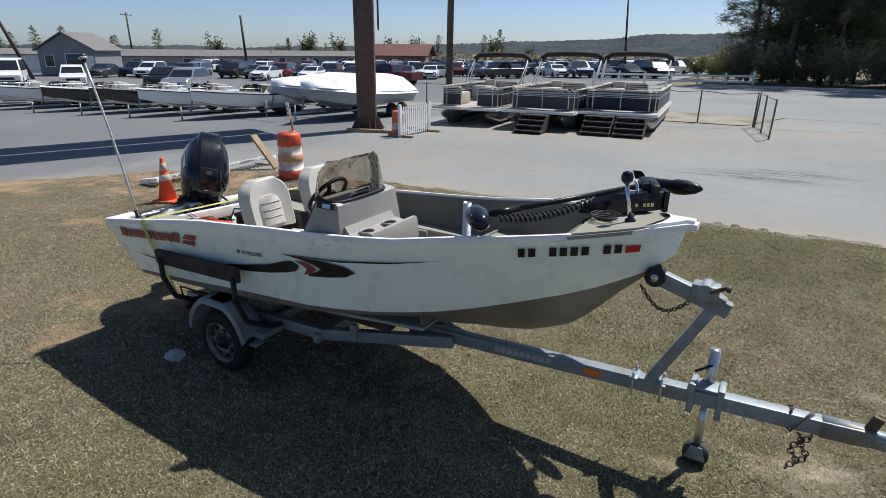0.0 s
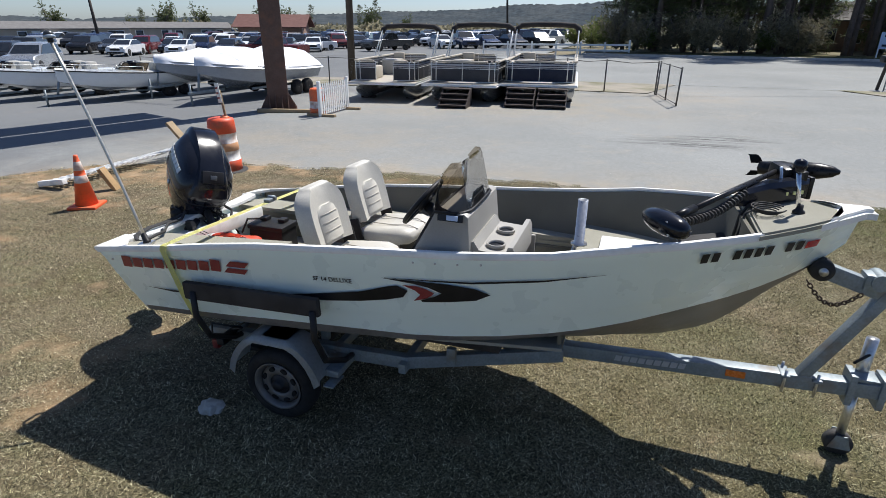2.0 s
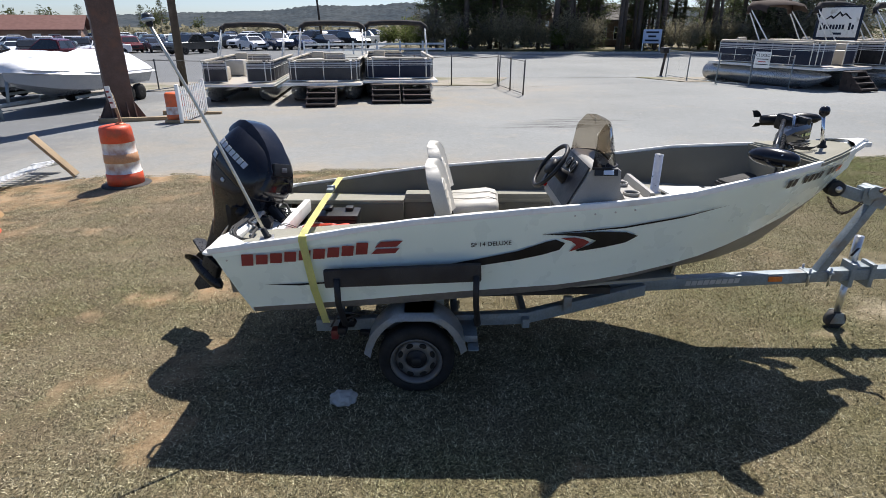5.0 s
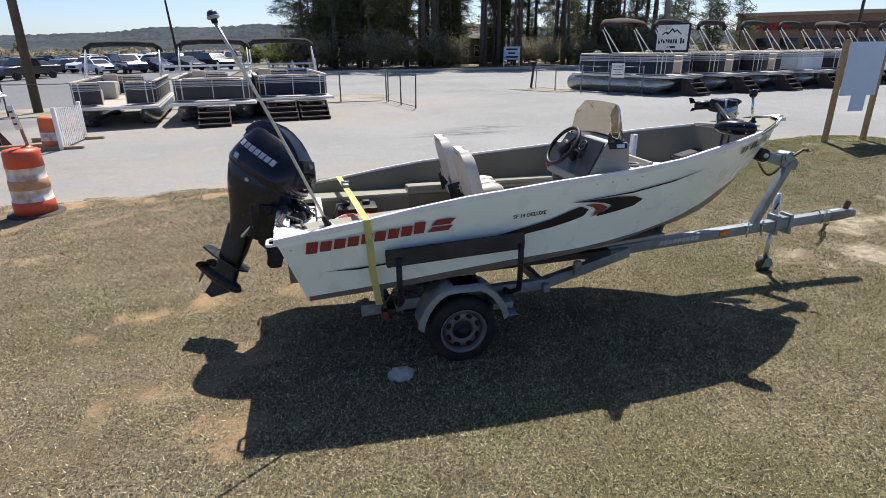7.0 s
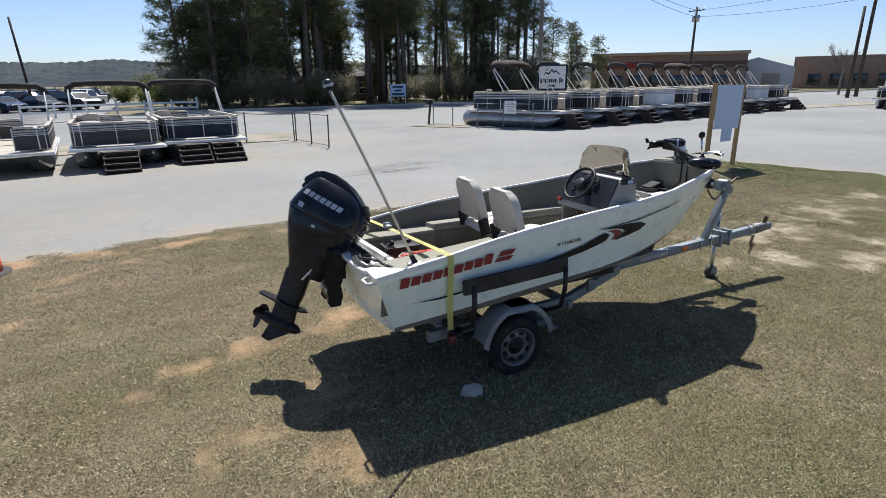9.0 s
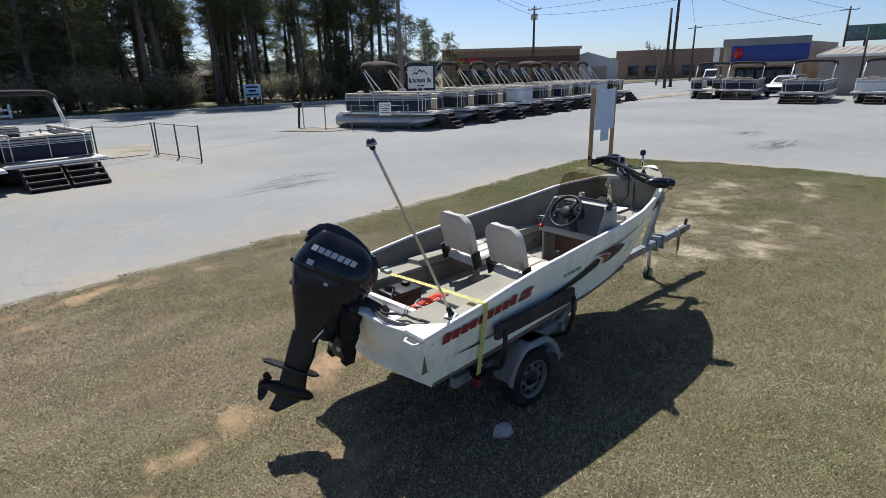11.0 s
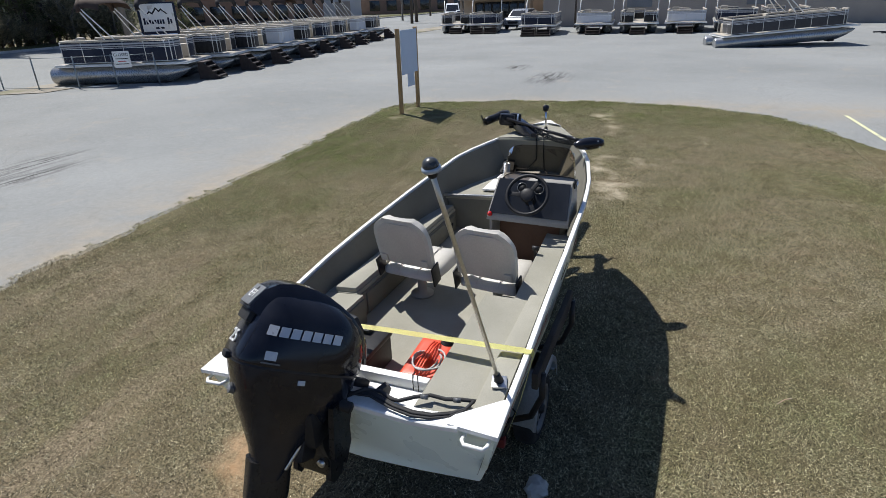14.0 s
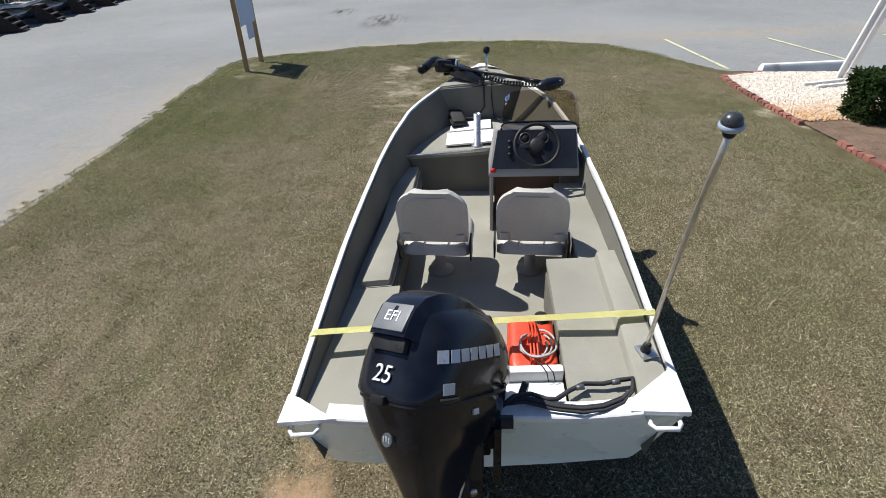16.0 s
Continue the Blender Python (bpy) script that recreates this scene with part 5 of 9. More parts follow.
def wire_loom():
    """A taped branch and a pair of sheathed cables that meet at a hole in the stern deck."""
    loom = thing("engine_cable_loom", BOAT, "black sheathed engine cables lying across the stern deck", "cable")
    hole = [(0.225, -0.655, 1.035), (0.255, -0.668, 1.01)]
    bm = B()
    tube(bm, [(0.03, -0.06, 1.04), (0.09, -0.13, 1.055), (0.125, -0.2, 1.035), (0.1, -0.27, 1.03), (0.1, -0.31, 1.03), (0.15, -0.375, 1.035), (0.195, -0.44, 1.03), (0.195, -0.52, 1.03), (0.215, -0.6, 1.035)] + hole, 0.0105, 8)
    part("taped_branch", bm, M["rubber"], loom)
    for k, (r, o) in enumerate(((0.009, 0.0), (0.0065, 0.02), (0.005, -0.014))):
        bm = B()
        tube(bm, [(0.05, -0.05, 1.04), (0.085 - o, -0.17, 1.045), (0.06 - o, -0.3, 1.03), (0.045 - o, -0.41, 1.032), (0.06 - o, -0.5, 1.032), (0.1 - o, -0.585, 1.035), (0.16 - 0.5 * o, -0.64, 1.035)] + hole, r, 8)
        part("sheathed_cable", bm, M["rubber"], loom)
    for k, (u, v) in enumerate(((0.335, -0.27), (0.33, -0.3))):
        bm = B()
        tube(bm, [(0.4, v + 0.02, 0.975), (u, v, 1.008), (0.295, v - 0.02, 1.0), (0.28, v - 0.03, 0.955)], 0.0028, 6)
        part("thin_wire", bm, M["rubber"], loom)
    for f in ((0.165, -0.4, 1.033), (0.2, -0.56, 1.033)):
        bm = B()
        cyl(bm, f, (f[0] + 0.006, f[1] - 0.035, f[2] + 0.001), 0.0122, seg=10)
        part("tape_wrap", bm, M["badge"], loom)


wire_loom()


def stern_light():
    p = thing("stern_light_pole", BOAT, "leaning aluminium stern light pole with a black lamp head", "light pole")
    a, b = Vector((0.36, -0.737, 1.078)), Vector((-0.155, -0.66, 2.27))
    along = (b - a).to_track_quat("Z", "Y").to_matrix().to_4x4()
    bm = B()
    tube(bm, [a.lerp(b, f) + Vector((0.012, 0.006, 0)) * math.sin(math.pi * f) for f in (0, 0.15, 0.3, 0.5, 0.7, 0.85, 1)], 0.0095, 10)
    part("tube", bm, M["tubealu"], p)
    bm = B()
    box(bm, (0.355, -0.74, 1.077), (0.085, 0.075, 0.012), Euler((0, radians(-5), 0.3)).to_matrix(), 0.004)
    part("base_plate", bm, M["alu"], p, "bright metal base plate")
    bm = B()
    lathe(bm, [(0.024, 0), (0.024, 0.012), (0.019, 0.018), (0.018, 0.06), (0.013, 0.066)], Matrix.Translation(a) @ along, 14)
    part("socket", bm, M["black"], p)
    tip = Matrix.Translation(b) @ pose(0, 0, 0, -4, -12, 0)
    bm = B()
    lathe(bm, [(0.014, -0.004), (0.017, 0.0), (0.018, 0.016), (0.014, 0.02)], tip, 20)
    head = part("lamp_head", bm, M["black"], p)
    bm = B()
    lathe(bm, [(0.017, 0.017), (0.031, 0.02), (0.0345, 0.026), (0.033, 0.034), (0.027, 0.038)], tip, 24)
    part("lens", bm, M["lens"], head, "clear lens ring")
    bm = B()
    lathe(bm, [(0.012, 0.02), (0.012, 0.036), (0.029, 0.037), (0.029, 0.043), (0.025, 0.054), (0.017, 0.062), (0.003, 0.066)], tip, 24)
    part("cap", bm, M["lamphead"], head)


stern_light()


def bow_light():
    p = thing("bow_light_pole", BOAT @ pose(4.06, -0.05, 1.49), "short chrome bow light on the bow deck", "light")
    bm = B()
    cyl(bm, (0, 0, 0.0), (-0.045, 0, 0.22), 0.011)
    part("tube", bm, M["chrome"], p)
    bm = B()
    lathe(bm, [(0.03, 0), (0.03, 0.01), (0.018, 0.02), (0.016, 0.045)], pose(0, 0, 0), 14)
    part("socket", bm, M["black"], p)
    bm = B()
    lathe(bm, [(0.014, 0.21), (0.03, 0.225), (0.034, 0.25), (0.026, 0.272), (0.008, 0.28)], pose(-0.045, 0, 0.0), 16)
    part("lamp_head", bm, M["motor"], p)


bow_light()


def trolling_motor():
    t = thing("trolling_motor", BOAT, "black bow trolling motor folded back across the bow deck", "trolling motor")
    head = Vector((4.03, 0.40, 1.61))
    foot = Vector((3.37, -0.64, 1.545))
    bm = B()
    cyl(bm, foot.lerp(head, 0.06), head, 0.0155)
    cyl(bm, foot.lerp(head, 0.10), foot.lerp(head, 0.24), 0.021)
    part("shaft", bm, M["motor_matt"], t)

    def pod(name, c, d, prof, squash, mat, label=""):
        pb = B()
        q = Vector(d).normalized().to_track_quat("Z", "Y").to_matrix().to_4x4()
        lathe(pb, prof, Matrix.Translation(c) @ q @ Matrix.Diagonal((1, squash, 1, 1)), 22)
        return part(name, pb, mat, t, label, angle=60)
    dp = pod("drive_pod", foot + Vector((0.02, 0.03, 0)), (-0.59, 0.81, 0.0), [(0.008, -0.15), (0.035, -0.14), (0.053, -0.1), (0.062, -0.03), (0.062, 0.03), (0.05, 0.09), (0.03, 0.13), (0.008, 0.145)], 0.9, M["motor"], "glossy black drive pod")
    bm = B()
    box(bm, (0, 0, 0), (0.014, 0.006, 0.07), Euler((0, -0.4, 0)).to_matrix(), 0.002)
    bmesh.ops.transform(bm, matrix=Matrix.Translation(foot + Vector((0.03, -0.005, 0.0))) @ pose(0, -0.056, 0, 0, 0, -54), verts=bm.verts)
    part("pod_label", bm, M["silver"], dp)
    # control head lying athwart the bow with a hooked blade at its end
    hd = Vector((0.335, -0.13, 0.035)).normalized()
    ctl = pod("control_head", Vector((4.13, 0.53, 1.59)), hd, [(0.012, -0.19), (0.042, -0.18), (0.046, -0.1), (0.044, 0.04), (0.052, 0.07), (0.05, 0.13), (0.034, 0.2), (0.01, 0.235)], 0.92, M["motor_matt"])
    c = Vector((3.95, 0.60, 1.57))
    for sg in (1, -1):
        bm = B()
        rows = []
        for k in range(7):
            a_ = 0.25 + 0.26 * k
            r = 0.105 * (1 - 0.04 * k)
            w_ = 0.034 * (1 - (k / 6) ** 2 * 0.8)
            o = c + Vector((-0.05 * k / 6, 0.02 * sg, sg * r * math.sin(a_) * (0.9 if sg > 0 else 0.55)))
            rows.append([o + Vector((-w_, 0, 0)), o + Vector((w_, 0.012, 0))])
        loft(bm, rows, closed=False)
        bmesh.ops.solidify(bm, geom=bm.faces[:], thickness=0.008)
        part("blade", bm, M["black"], ctl, "curved black blade")
    # folding mount
    bm = B()
    loft(bm, [[(x + 0.0, y + w_ * a_, z + h_ * b_) for a_, b_ in ((-1, -1), (1, -1), (1, 0.5), (0.6, 1), (-0.6, 1), (-1, 0.5))] for x, y, z, w_, h_ in ((3.76, 0.0, 1.505, 0.03, 0.018), (3.82, 0.06, 1.53, 0.06, 0.045), (3.94, 0.16, 1.54, 0.068, 0.055), (4.08, 0.25, 1.545, 0.064, 0.055), (4.16, 0.31, 1.55, 0.05, 0.05))])
    bmesh.ops.recalc_face_normals(bm, faces=bm.faces)
    mount = part("mount", bm, M["motor"], t, "black folding mount", angle=30)
    for k in range(7):
        if k != 3:
            q = Vector((4.0 + 0.02 * k, 0.14 + 0.0105 * k, 1.53 + 0.0012 * k))
            bm = B()
            box(bm, q, (0.014, 0.006, 0.02), Euler((0, 0, 0.48)).to_matrix())
            part("text_bar", bm, M["strap"], mount)
    bm = B()
    box(bm, (4.05, 0.38, 1.59), (0.10, 0.16, 0.12), Euler((0.1, 0, 0.4)).to_matrix(), 0.025)
    box(bm, (4.10, 0.30, 1.60), (0.05, 0.12, 0.10), Euler((0.1, 0, 0.4)).to_matrix(), 0.015)
    box(bm, (4.16, 0.34, 1.54), (0.03, 0.10, 0.13), Euler((0, 0, 0.5)).to_matrix(), 0.01)
    part("pivot_block", bm, M["motor_matt"], t)
    bm = B()
    tube(bm, [(4.0, 0.24, 1.66), (4.01, 0.25, 1.63), (4.02, 0.25, 1.56), (4.06, 0.22, 1.545), (4.04, 0.21, 1.575)], 0.009, 6)
    part("latch", bm, M["bluewhite"], t, "pale latch lever")
    bm = B()
    pts = []
    for k in range(170):
        f = k / 169
        c = foot.lerp(head, 0.13 + 0.52 * f) + Vector((0.015, -0.01, -0.03 - 0.035 * math.sin(math.pi * f)))
        a = f * 20 * math.tau
        pts.append(c + Vector((0.0, 0.0, 0.02)) * math.cos(a) + Vector((0.017, -0.011, 0)) * math.sin(a))
    tube(bm, pts, 0.0065, 5)
    part("coiled_cable", bm, M["rubber"], t)
    bm = B()
    for k in range(4):
        r = 0.055 + 0.012 * k
        tube(bm, [(3.92 + 0.9 * r * math.cos(a), -0.05 + 0.055 * math.sin(a) * (1 + 0.2 * k), 1.483 + 0.008 * k) for a in [0.4 + j * math.tau / 16 for j in range(15)]], 0.004, 5)
    tube(bm, [(3.88, 0.02, 1.50), (3.84, 0.0, 1.50), (3.80, -0.02, 1.44), (3.78, -0.03, 1.25), (3.74, 0.05, 1.15), (3.72, 0.2, 1.15)], 0.008)
    tube(bm, [(3.86, -0.06, 1.50), (3.81, -0.09, 1.47), (3.79, -0.1, 1.3), (3.76, -0.12, 1.16), (3.6, -0.2, 1.145)], 0.007)
    part("power_lead", bm, M["rubber"], t)


trolling_motor()


def foot_pedal():
    p = thing("foot_pedal", BOAT @ pose(3.68, 0.24, 1.134, 0, 0, 12), "black trolling motor foot pedal on the front deck", "pedal")
    boxpart("base", (0, 0, 0.015), (0.28, 0.16, 0.03), M["black"], p, bevel=0.012)
    boxpart("treadle", (0.0, 0, 0.055), (0.26, 0.12, 0.025), M["rubber"], p, bevel=0.01, rot=Euler((0, radians(-9), 0)).to_matrix())
    bm = B()
    tube(bm, [(0.13, 0, 0.03), (0.16, -0.05, 0.02), (0.14, -0.15, 0.02), (0.10, -0.26, 0.02)], 0.009)
    part("cable", bm, M["rubber"], p)


foot_pedal()


def seat_post():
    bm = B()
    lathe(bm, [(0.05, 0), (0.05, 0.01), (0.03, 0.015), (0.03, 0.285), (0.026, 0.285), (0.026, 0.2)], BOAT @ pose(2.97, 0.04, 1.135), 18)
    tagged(new("seat_post", mesh_of("seat_post", bm, M["alu"])), "bare aluminium seat post standing on the front deck", "post")


seat_post()


def fuel_tank():
    t = thing("fuel_tank", BOAT @ pose(0.59, -0.25, 0.72), "red portable fuel tank with a hose coiled on top", "fuel tank")
    bm = B()
    form = [(-0.2, -0.09), (-0.185, -0.112), (-0.16, -0.12), (0.16, -0.12), (0.185, -0.112), (0.2, -0.09), (0.2, 0.09), (0.185, 0.112), (0.16, 0.12), (-0.16, 0.12), (-0.185, 0.112), (-0.2, 0.09)]
    loft(bm, [[(x * k, y * k, z + (0.02 * x / 0.2 if z > 0.15 else 0)) for x, y in form] for z, k in ((0, 0.94), (0.02, 1.0), (0.085, 1.0), (0.092, 0.985), (0.1, 0.985), (0.107, 1.0), (0.185, 1.0), (0.215, 0.96), (0.228, 0.86), (0.23, 0.6))])
    part("body", bm, M["tank"], t)
    for k in (-0.017, 0, 0.017):
        bm = B()
        tube(bm, [(-0.17, k, 0.215), (-0.15, k, 0.25), (-0.1, k, 0.262), (0.05, k, 0.272), (0.1, k, 0.262), (0.13, k, 0.235)], 0.0055, 6)
        part("handle_rib", bm, M["tank"], t)
    boxpart("handle_block", (-0.03, 0, 0.252), (0.03, 0.052, 0.03), M["tank"], t, bevel=0.006)
    bm = B()
    lathe(bm, [(0.045, 0.235), (0.045, 0.25), (0.034, 0.252), (0.034, 0.275), (0.028, 0.28)], pose(0.145, -0.055, 0), 16)
    part("cap", bm, M["black"], t)
    for k in range(3):
        bm = B()
        r = 0.072 + 0.011 * k
        tube(bm, [(-0.06 + 1.1 * r * math.cos(a + 0.5 * k), -0.012 * k + 0.95 * r * math.sin(a + 0.5 * k), 0.238 + 0.009 * k + 0.005 * math.sin(3 * a)) for a in [j * math.tau / 22 for j in range(19)]], 0.0058, 6)
        part("hose", bm, M["hose"], t)


fuel_tank()


def battery_box():
    t = thing("battery_box", BOAT @ pose(0.62, 0.2, 0.72), "black plastic battery box on the boat's floor", "battery")
    boxpart("case", (0, 0, 0.09), (0.3, 0.2, 0.18), M["black"], t, bevel=0.015)
    boxpart("lid", (0, 0, 0.2), (0.32, 0.22, 0.04), M["black"], t, bevel=0.015)
    for k in (-0.08, 0.08):
        boxpart("terminal_cover", (k, 0.03, 0.235), (0.06, 0.07, 0.03), M["black"], t)
    bm = B()
    tube(bm, [(-0.08, 0, 0.24), (-0.15, -0.1, 0.26), (-0.2, -0.12, 0.15), (-0.3, 0.0, 0.1)], 0.008)
    part("lead", bm, M["rubber"], t)


battery_box()


def tie_strap():
    s = thing("tie_down_strap", BOAT, "yellow webbing strap over the stern with a ratchet", "strap")
    path = [(0.66, -0.70, 0.47), (0.62, -0.775, 0.75), (0.594, -0.848, 1.10), (0.594, -0.838, 1.126), (0.585, -0.7, 1.122), (0.56, 0.0, 1.09), (0.53, 0.855, 1.038), (0.53, 0.882, 1.02), (0.58, 0.81, 0.7), (0.66, 0.70, 0.47)]
    bm = B()
    vr = []
    for p in path:
        vr.append([bm.verts.new((p[0] + d, p[1], p[2])) for d in (-0.024, 0.024)])
    for a, b in zip(vr[:-1], vr[1:]):
        bm.faces.new((a[0], a[1], b[1], b[0]))
    bmesh.ops.solidify(bm, geom=bm.faces[:], thickness=0.004)
    part("webbing", bm, M["strap"], s)
    bm = B()
    box(bm, (0.55, 0.3, 1.085), (0.05, 0.11, 0.03), None, 0.008)
    cyl(bm, (0.52, 0.32, 1.1), (0.58, 0.32, 1.1), 0.016)
    part("ratchet", bm, M["galv"], s, "steel ratchet buckle")


tie_strap()


# ---------------------------------------------------------------- trailer
def trailer():
    t = thing("boat_trailer", BOAT, "galvanised steel single-axle boat trailer with a winch post", "trailer")

    def beam(name, a, b, w, h, parent=t, mat="galv", label=""):
        a, b = Vector(a), Vector(b)
        d = (b - a)
        rot = d.to_track_quat("X", "Z").to_matrix()
        return boxpart(name, (a + b) / 2, (d.length, w, h), M[mat], parent, label, 0.006, rot)
    tongue = beam("tongue", (2.55, -0.03, 0.405), (5.36, -0.03, 0.562), 0.078, 0.088)
    for s in (-1, 1):
        beam("side_rail", (2.95, s * 0.05 - 0.03, 0.41), (2.0, s * 0.42, 0.36), 0.06, 0.088)
        beam("side_rail", (2.02, s * 0.42, 0.36), (0.55, s * 0.52, 0.36), 0.06, 0.088)
        beam("bunk", (0.45, s * 0.36, 0.505 + 0.0), (2.6, s * 0.34, 0.545), 0.09, 0.05, mat="board", label="dark carpeted bunk")
        for u in (0.7, 1.4, 2.3):
            boxpart("bunk_bracket", (u, s * 0.40, 0.45), (0.06, 0.04, 0.12), M["galv"], t)
        # tall guide boards
        bm = B()
        box(bm, (1.175, s * 0.835, 0.873), (0.95, 0.04, 0.115), Euler((0, radians(-2.6), 0)).to_matrix(), 0.012)
        part("guide_board", bm, M["board"], t, "charcoal carpeted guide board")
        for u, z in ((0.78, 0.86), (1.62, 0.88)):
            bm = B()
            tube(bm, [(u, s * 0.86, z), (u, s * 0.865, 0.7), (u + 0.02, s * 0.80, 0.52), (u + 0.03, s * 0.6, 0.40), (u + 0.03, s * 0.5, 0.38)], 0.02, 8)
            part("guide_post", bm, M["black"], t)
        # wheel
        hub = Vector((1.245, s * 0.70, 0.215))
        axis = pose(*hub, 90 if s < 0 else -90, 0, 0)
        bm = B()
        lathe(bm, [(0.165, -0.06), (0.19, -0.072), (0.225, -0.07), (0.246, -0.055), (0.253, -0.03), (0.254, 0.0), (0.253, 0.03), (0.246, 0.055), (0.225, 0.07), (0.19, 0.072), (0.165, 0.06)], axis, 40, close=True)
        tyre = part("wheel", bm, M["tyre"], t, "black trailer tyre on a grey spoked rim")
        bm = B()
        lathe(bm, [(0.162, 0.058), (0.172, 0.072), (0.166, 0.074), (0.154, 0.064), (0.146, 0.045), (0.138, 0.03), (0.15, 0.02)], axis, 40, close=True)
        part("rim", bm, M["rim"], tyre)
        bm = B()
        lathe(bm, [(0.15, 0.0), (0.15, 0.012), (0.05, 0.016), (0.04, 0.02)], axis, 30)
        part("brake_dish", bm, M["rimdark"], tyre)
        bm = B()
        lathe(bm, [(0.14, 0.024), (0.138, 0.034), (0.12, 0.046), (0.09, 0.05), (0.07, 0.04), (0.07, 0.03)], axis, 40, close=True)
        part("rim_disc", bm, M["rim"], tyre)
        for k in range(8):
            a = (k + 0.5) * math.tau / 8
            bm = B()
            cyl(bm, (0, 0, 0), (0, 0, 0.012), 0.02, 0.019, 14)
            bmesh.ops.transform(bm, matrix=axis @ pose(0.113 * math.cos(a), 0.113 * math.sin(a), 0.041, 0, 0, math.degrees(a)) @ Matrix.Diagonal((0.75, 1.3, 1, 1)), verts=bm.verts)
            part("rim_slot", bm, M["rimdark"], tyre)
        bm = B()
        lathe(bm, [(0.072, 0.03), (0.07, 0.042), (0.058, 0.044), (0.056, 0.046), (0.04, 0.048), (0.038, 0.075), (0.025, 0.085), (0.004, 0.086)], axis, 16)
        part("hub_cap", bm, M["black"], tyre)
        # fender: a half hoop with rolled lips
        bm = B()
        rows = []
        for k in range(15):
            a = radians(14 + 156 * k / 14)
            r = 0.325
            cx, cz = hub.x + 0.0 + r * 1.02 * math.cos(a), 0.235 + min(0.335, r * 1.12 * math.sin(a))
            rows.append([(cx, s * (0.60), cz), (cx, s * (0.61), cz + 0.012), (cx, s * 0.77, cz + 0.012), (cx + 0.012 * math.cos(a), s * 0.795, cz - 0.004), (cx - 0.03 * math.cos(a), s * 0.80, cz - 0.035)])
        loft(bm, rows, closed=False)
        bmesh.ops.solidify(bm, geom=bm.faces[:], thickness=0.004)
        part("fender", bm, M["fender"], t, "galvanised round fender", angle=50)
        boxpart("fender_bracket", (1.57, s * 0.58, 0.34), (0.16, 0.22, 0.05), M["galv"], t)
        boxpart("fender_step", (1.62, s * 0.70, 0.30), (0.07, 0.14, 0.012), M["galv"], t)
        boxpart("tail_light", (0.7, s * 0.64, 0.36), (0.05, 0.07, 0.07), M["taillens"], t, "red tail light coloured dark for the shade under the hull", bevel=0.012)
        boxpart("tail_light_bracket", (0.75, s * 0.58, 0.39), (0.06, 0.2, 0.05), M["black"], t)
        boxpart("side_marker", (3.95, -0.03 + s * 0.042, 0.487), (0.105, 0.012, 0.042), M["amber"], t, "amber side marker", bevel=0.004)
        for k in range(9):
            u0 = 3.27 + k * 0.046
            z0 = 0.433 + k * 0.0028
            bm = B()
            prism(bm, [(u0, -0.03 + s * 0.041, z0), (u0 + 0.036, -0.03 + s * 0.041, z0 + 0.001), (u0 + 0.044, -0.03 + s * 0.041, z0 + 0.038), (u0 + 0.008, -0.03 + s * 0.041, z0 + 0.037)], (0, s * 0.004, 0))
            part("name_block", bm, M["silver"], tongue)
    beam("axle", (1.245, -0.64, 0.215), (1.245, 0.64, 0.215), 0.06, 0.06, mat="black")
    for u in (0.75, 1.5, 2.0):
        beam("cross_member", (u, -0.5, 0.345), (u, 0.5, 0.345), 0.05, 0.07)
    for s in (-1, 1):
        beam("leaf_spring", (0.85, s * 0.55, 0.31), (1.6, s * 0.55, 0.31), 0.045, 0.03, mat="black")
    boxpart("keel_roller_bracket", (2.62, -0.02, 0.46), (0.12, 0.1, 0.06), M["black"], t)
    # winch post
    beam("winch_post", (4.28, -0.03, 0.52), (4.585, -0.03, 1.15), 0.07, 0.06)
    beam("winch_arm", (4.63, -0.03, 1.075), (4.27, -0.03, 1.185), 0.06, 0.085)
    for u in (4.2, 4.36):
        boxpart("post_clamp", (u, -0.03, 0.535), (0.05, 0.12, 0.02), M["galv"], t)
        for v in (-0.07, 0.02):
            bm = B()
            cyl(bm, (u, v - 0.005, 0.43), (u, v - 0.005, 0.575), 0.008)
            part("u_bolt", bm, M["alu"], t)
    bm = B()
    lathe(bm, [(0.02, -0.05), (0.055, -0.045), (0.06, -0.02), (0.045, 0), (0.06, 0.02), (0.055, 0.045), (0.02, 0.05)], pose(4.235, -0.03, 1.195, 90, 0, 0), 20)
    roller = part("bow_roller", bm, M["rubber"], t, "black rubber bow roller")
    bm = B()
    cyl(bm, (4.235, -0.092, 1.195), (4.235, 0.032, 1.195), 0.022, seg=14)
    part("roller_hub", bm, M["alu"], roller)
    bm = B()
    cyl(bm, (4.5, -0.085, 1.17), (4.5, 0.03, 1.17), 0.045, seg=14)
    box(bm, (4.5, -0.03, 1.16), (0.14, 0.09, 0.09), None, 0.01)
    part("winch", bm, M["galv"], t)
    bm = B()
    box(bm, (4.57, -0.10, 1.21), (0.11, 0.016, 0.022), Euler((0, -0.5, 0)).to_matrix(), 0.005)
    cyl(bm, (4.61, -0.10, 1.235), (4.61, -0.15, 1.235), 0.013)
    part("winch_handle", bm, M["chain"], t)

    def chain(name, pts, r=0.014):
        """Links strung along a sagging line."""
        bm = B()
        pts = [Vector(p) for p in pts]
        n = len(pts) - 1
        for k in range(n):
            a, b = pts[k], pts[k + 1]
            q = (b - a).to_track_quat("X", "Z").to_matrix().to_4x4()
            mm = Matrix.Translation((a + b) / 2) @ q @ pose(0, 0, 0, 90 * (k % 2), 0, 0)
            L = (b - a).length * 0.68
            loop = [mm @ Vector((L * math.cos(j * math.tau / 10), r * math.sin(j * math.tau / 10), 0)) for j in range(11)]
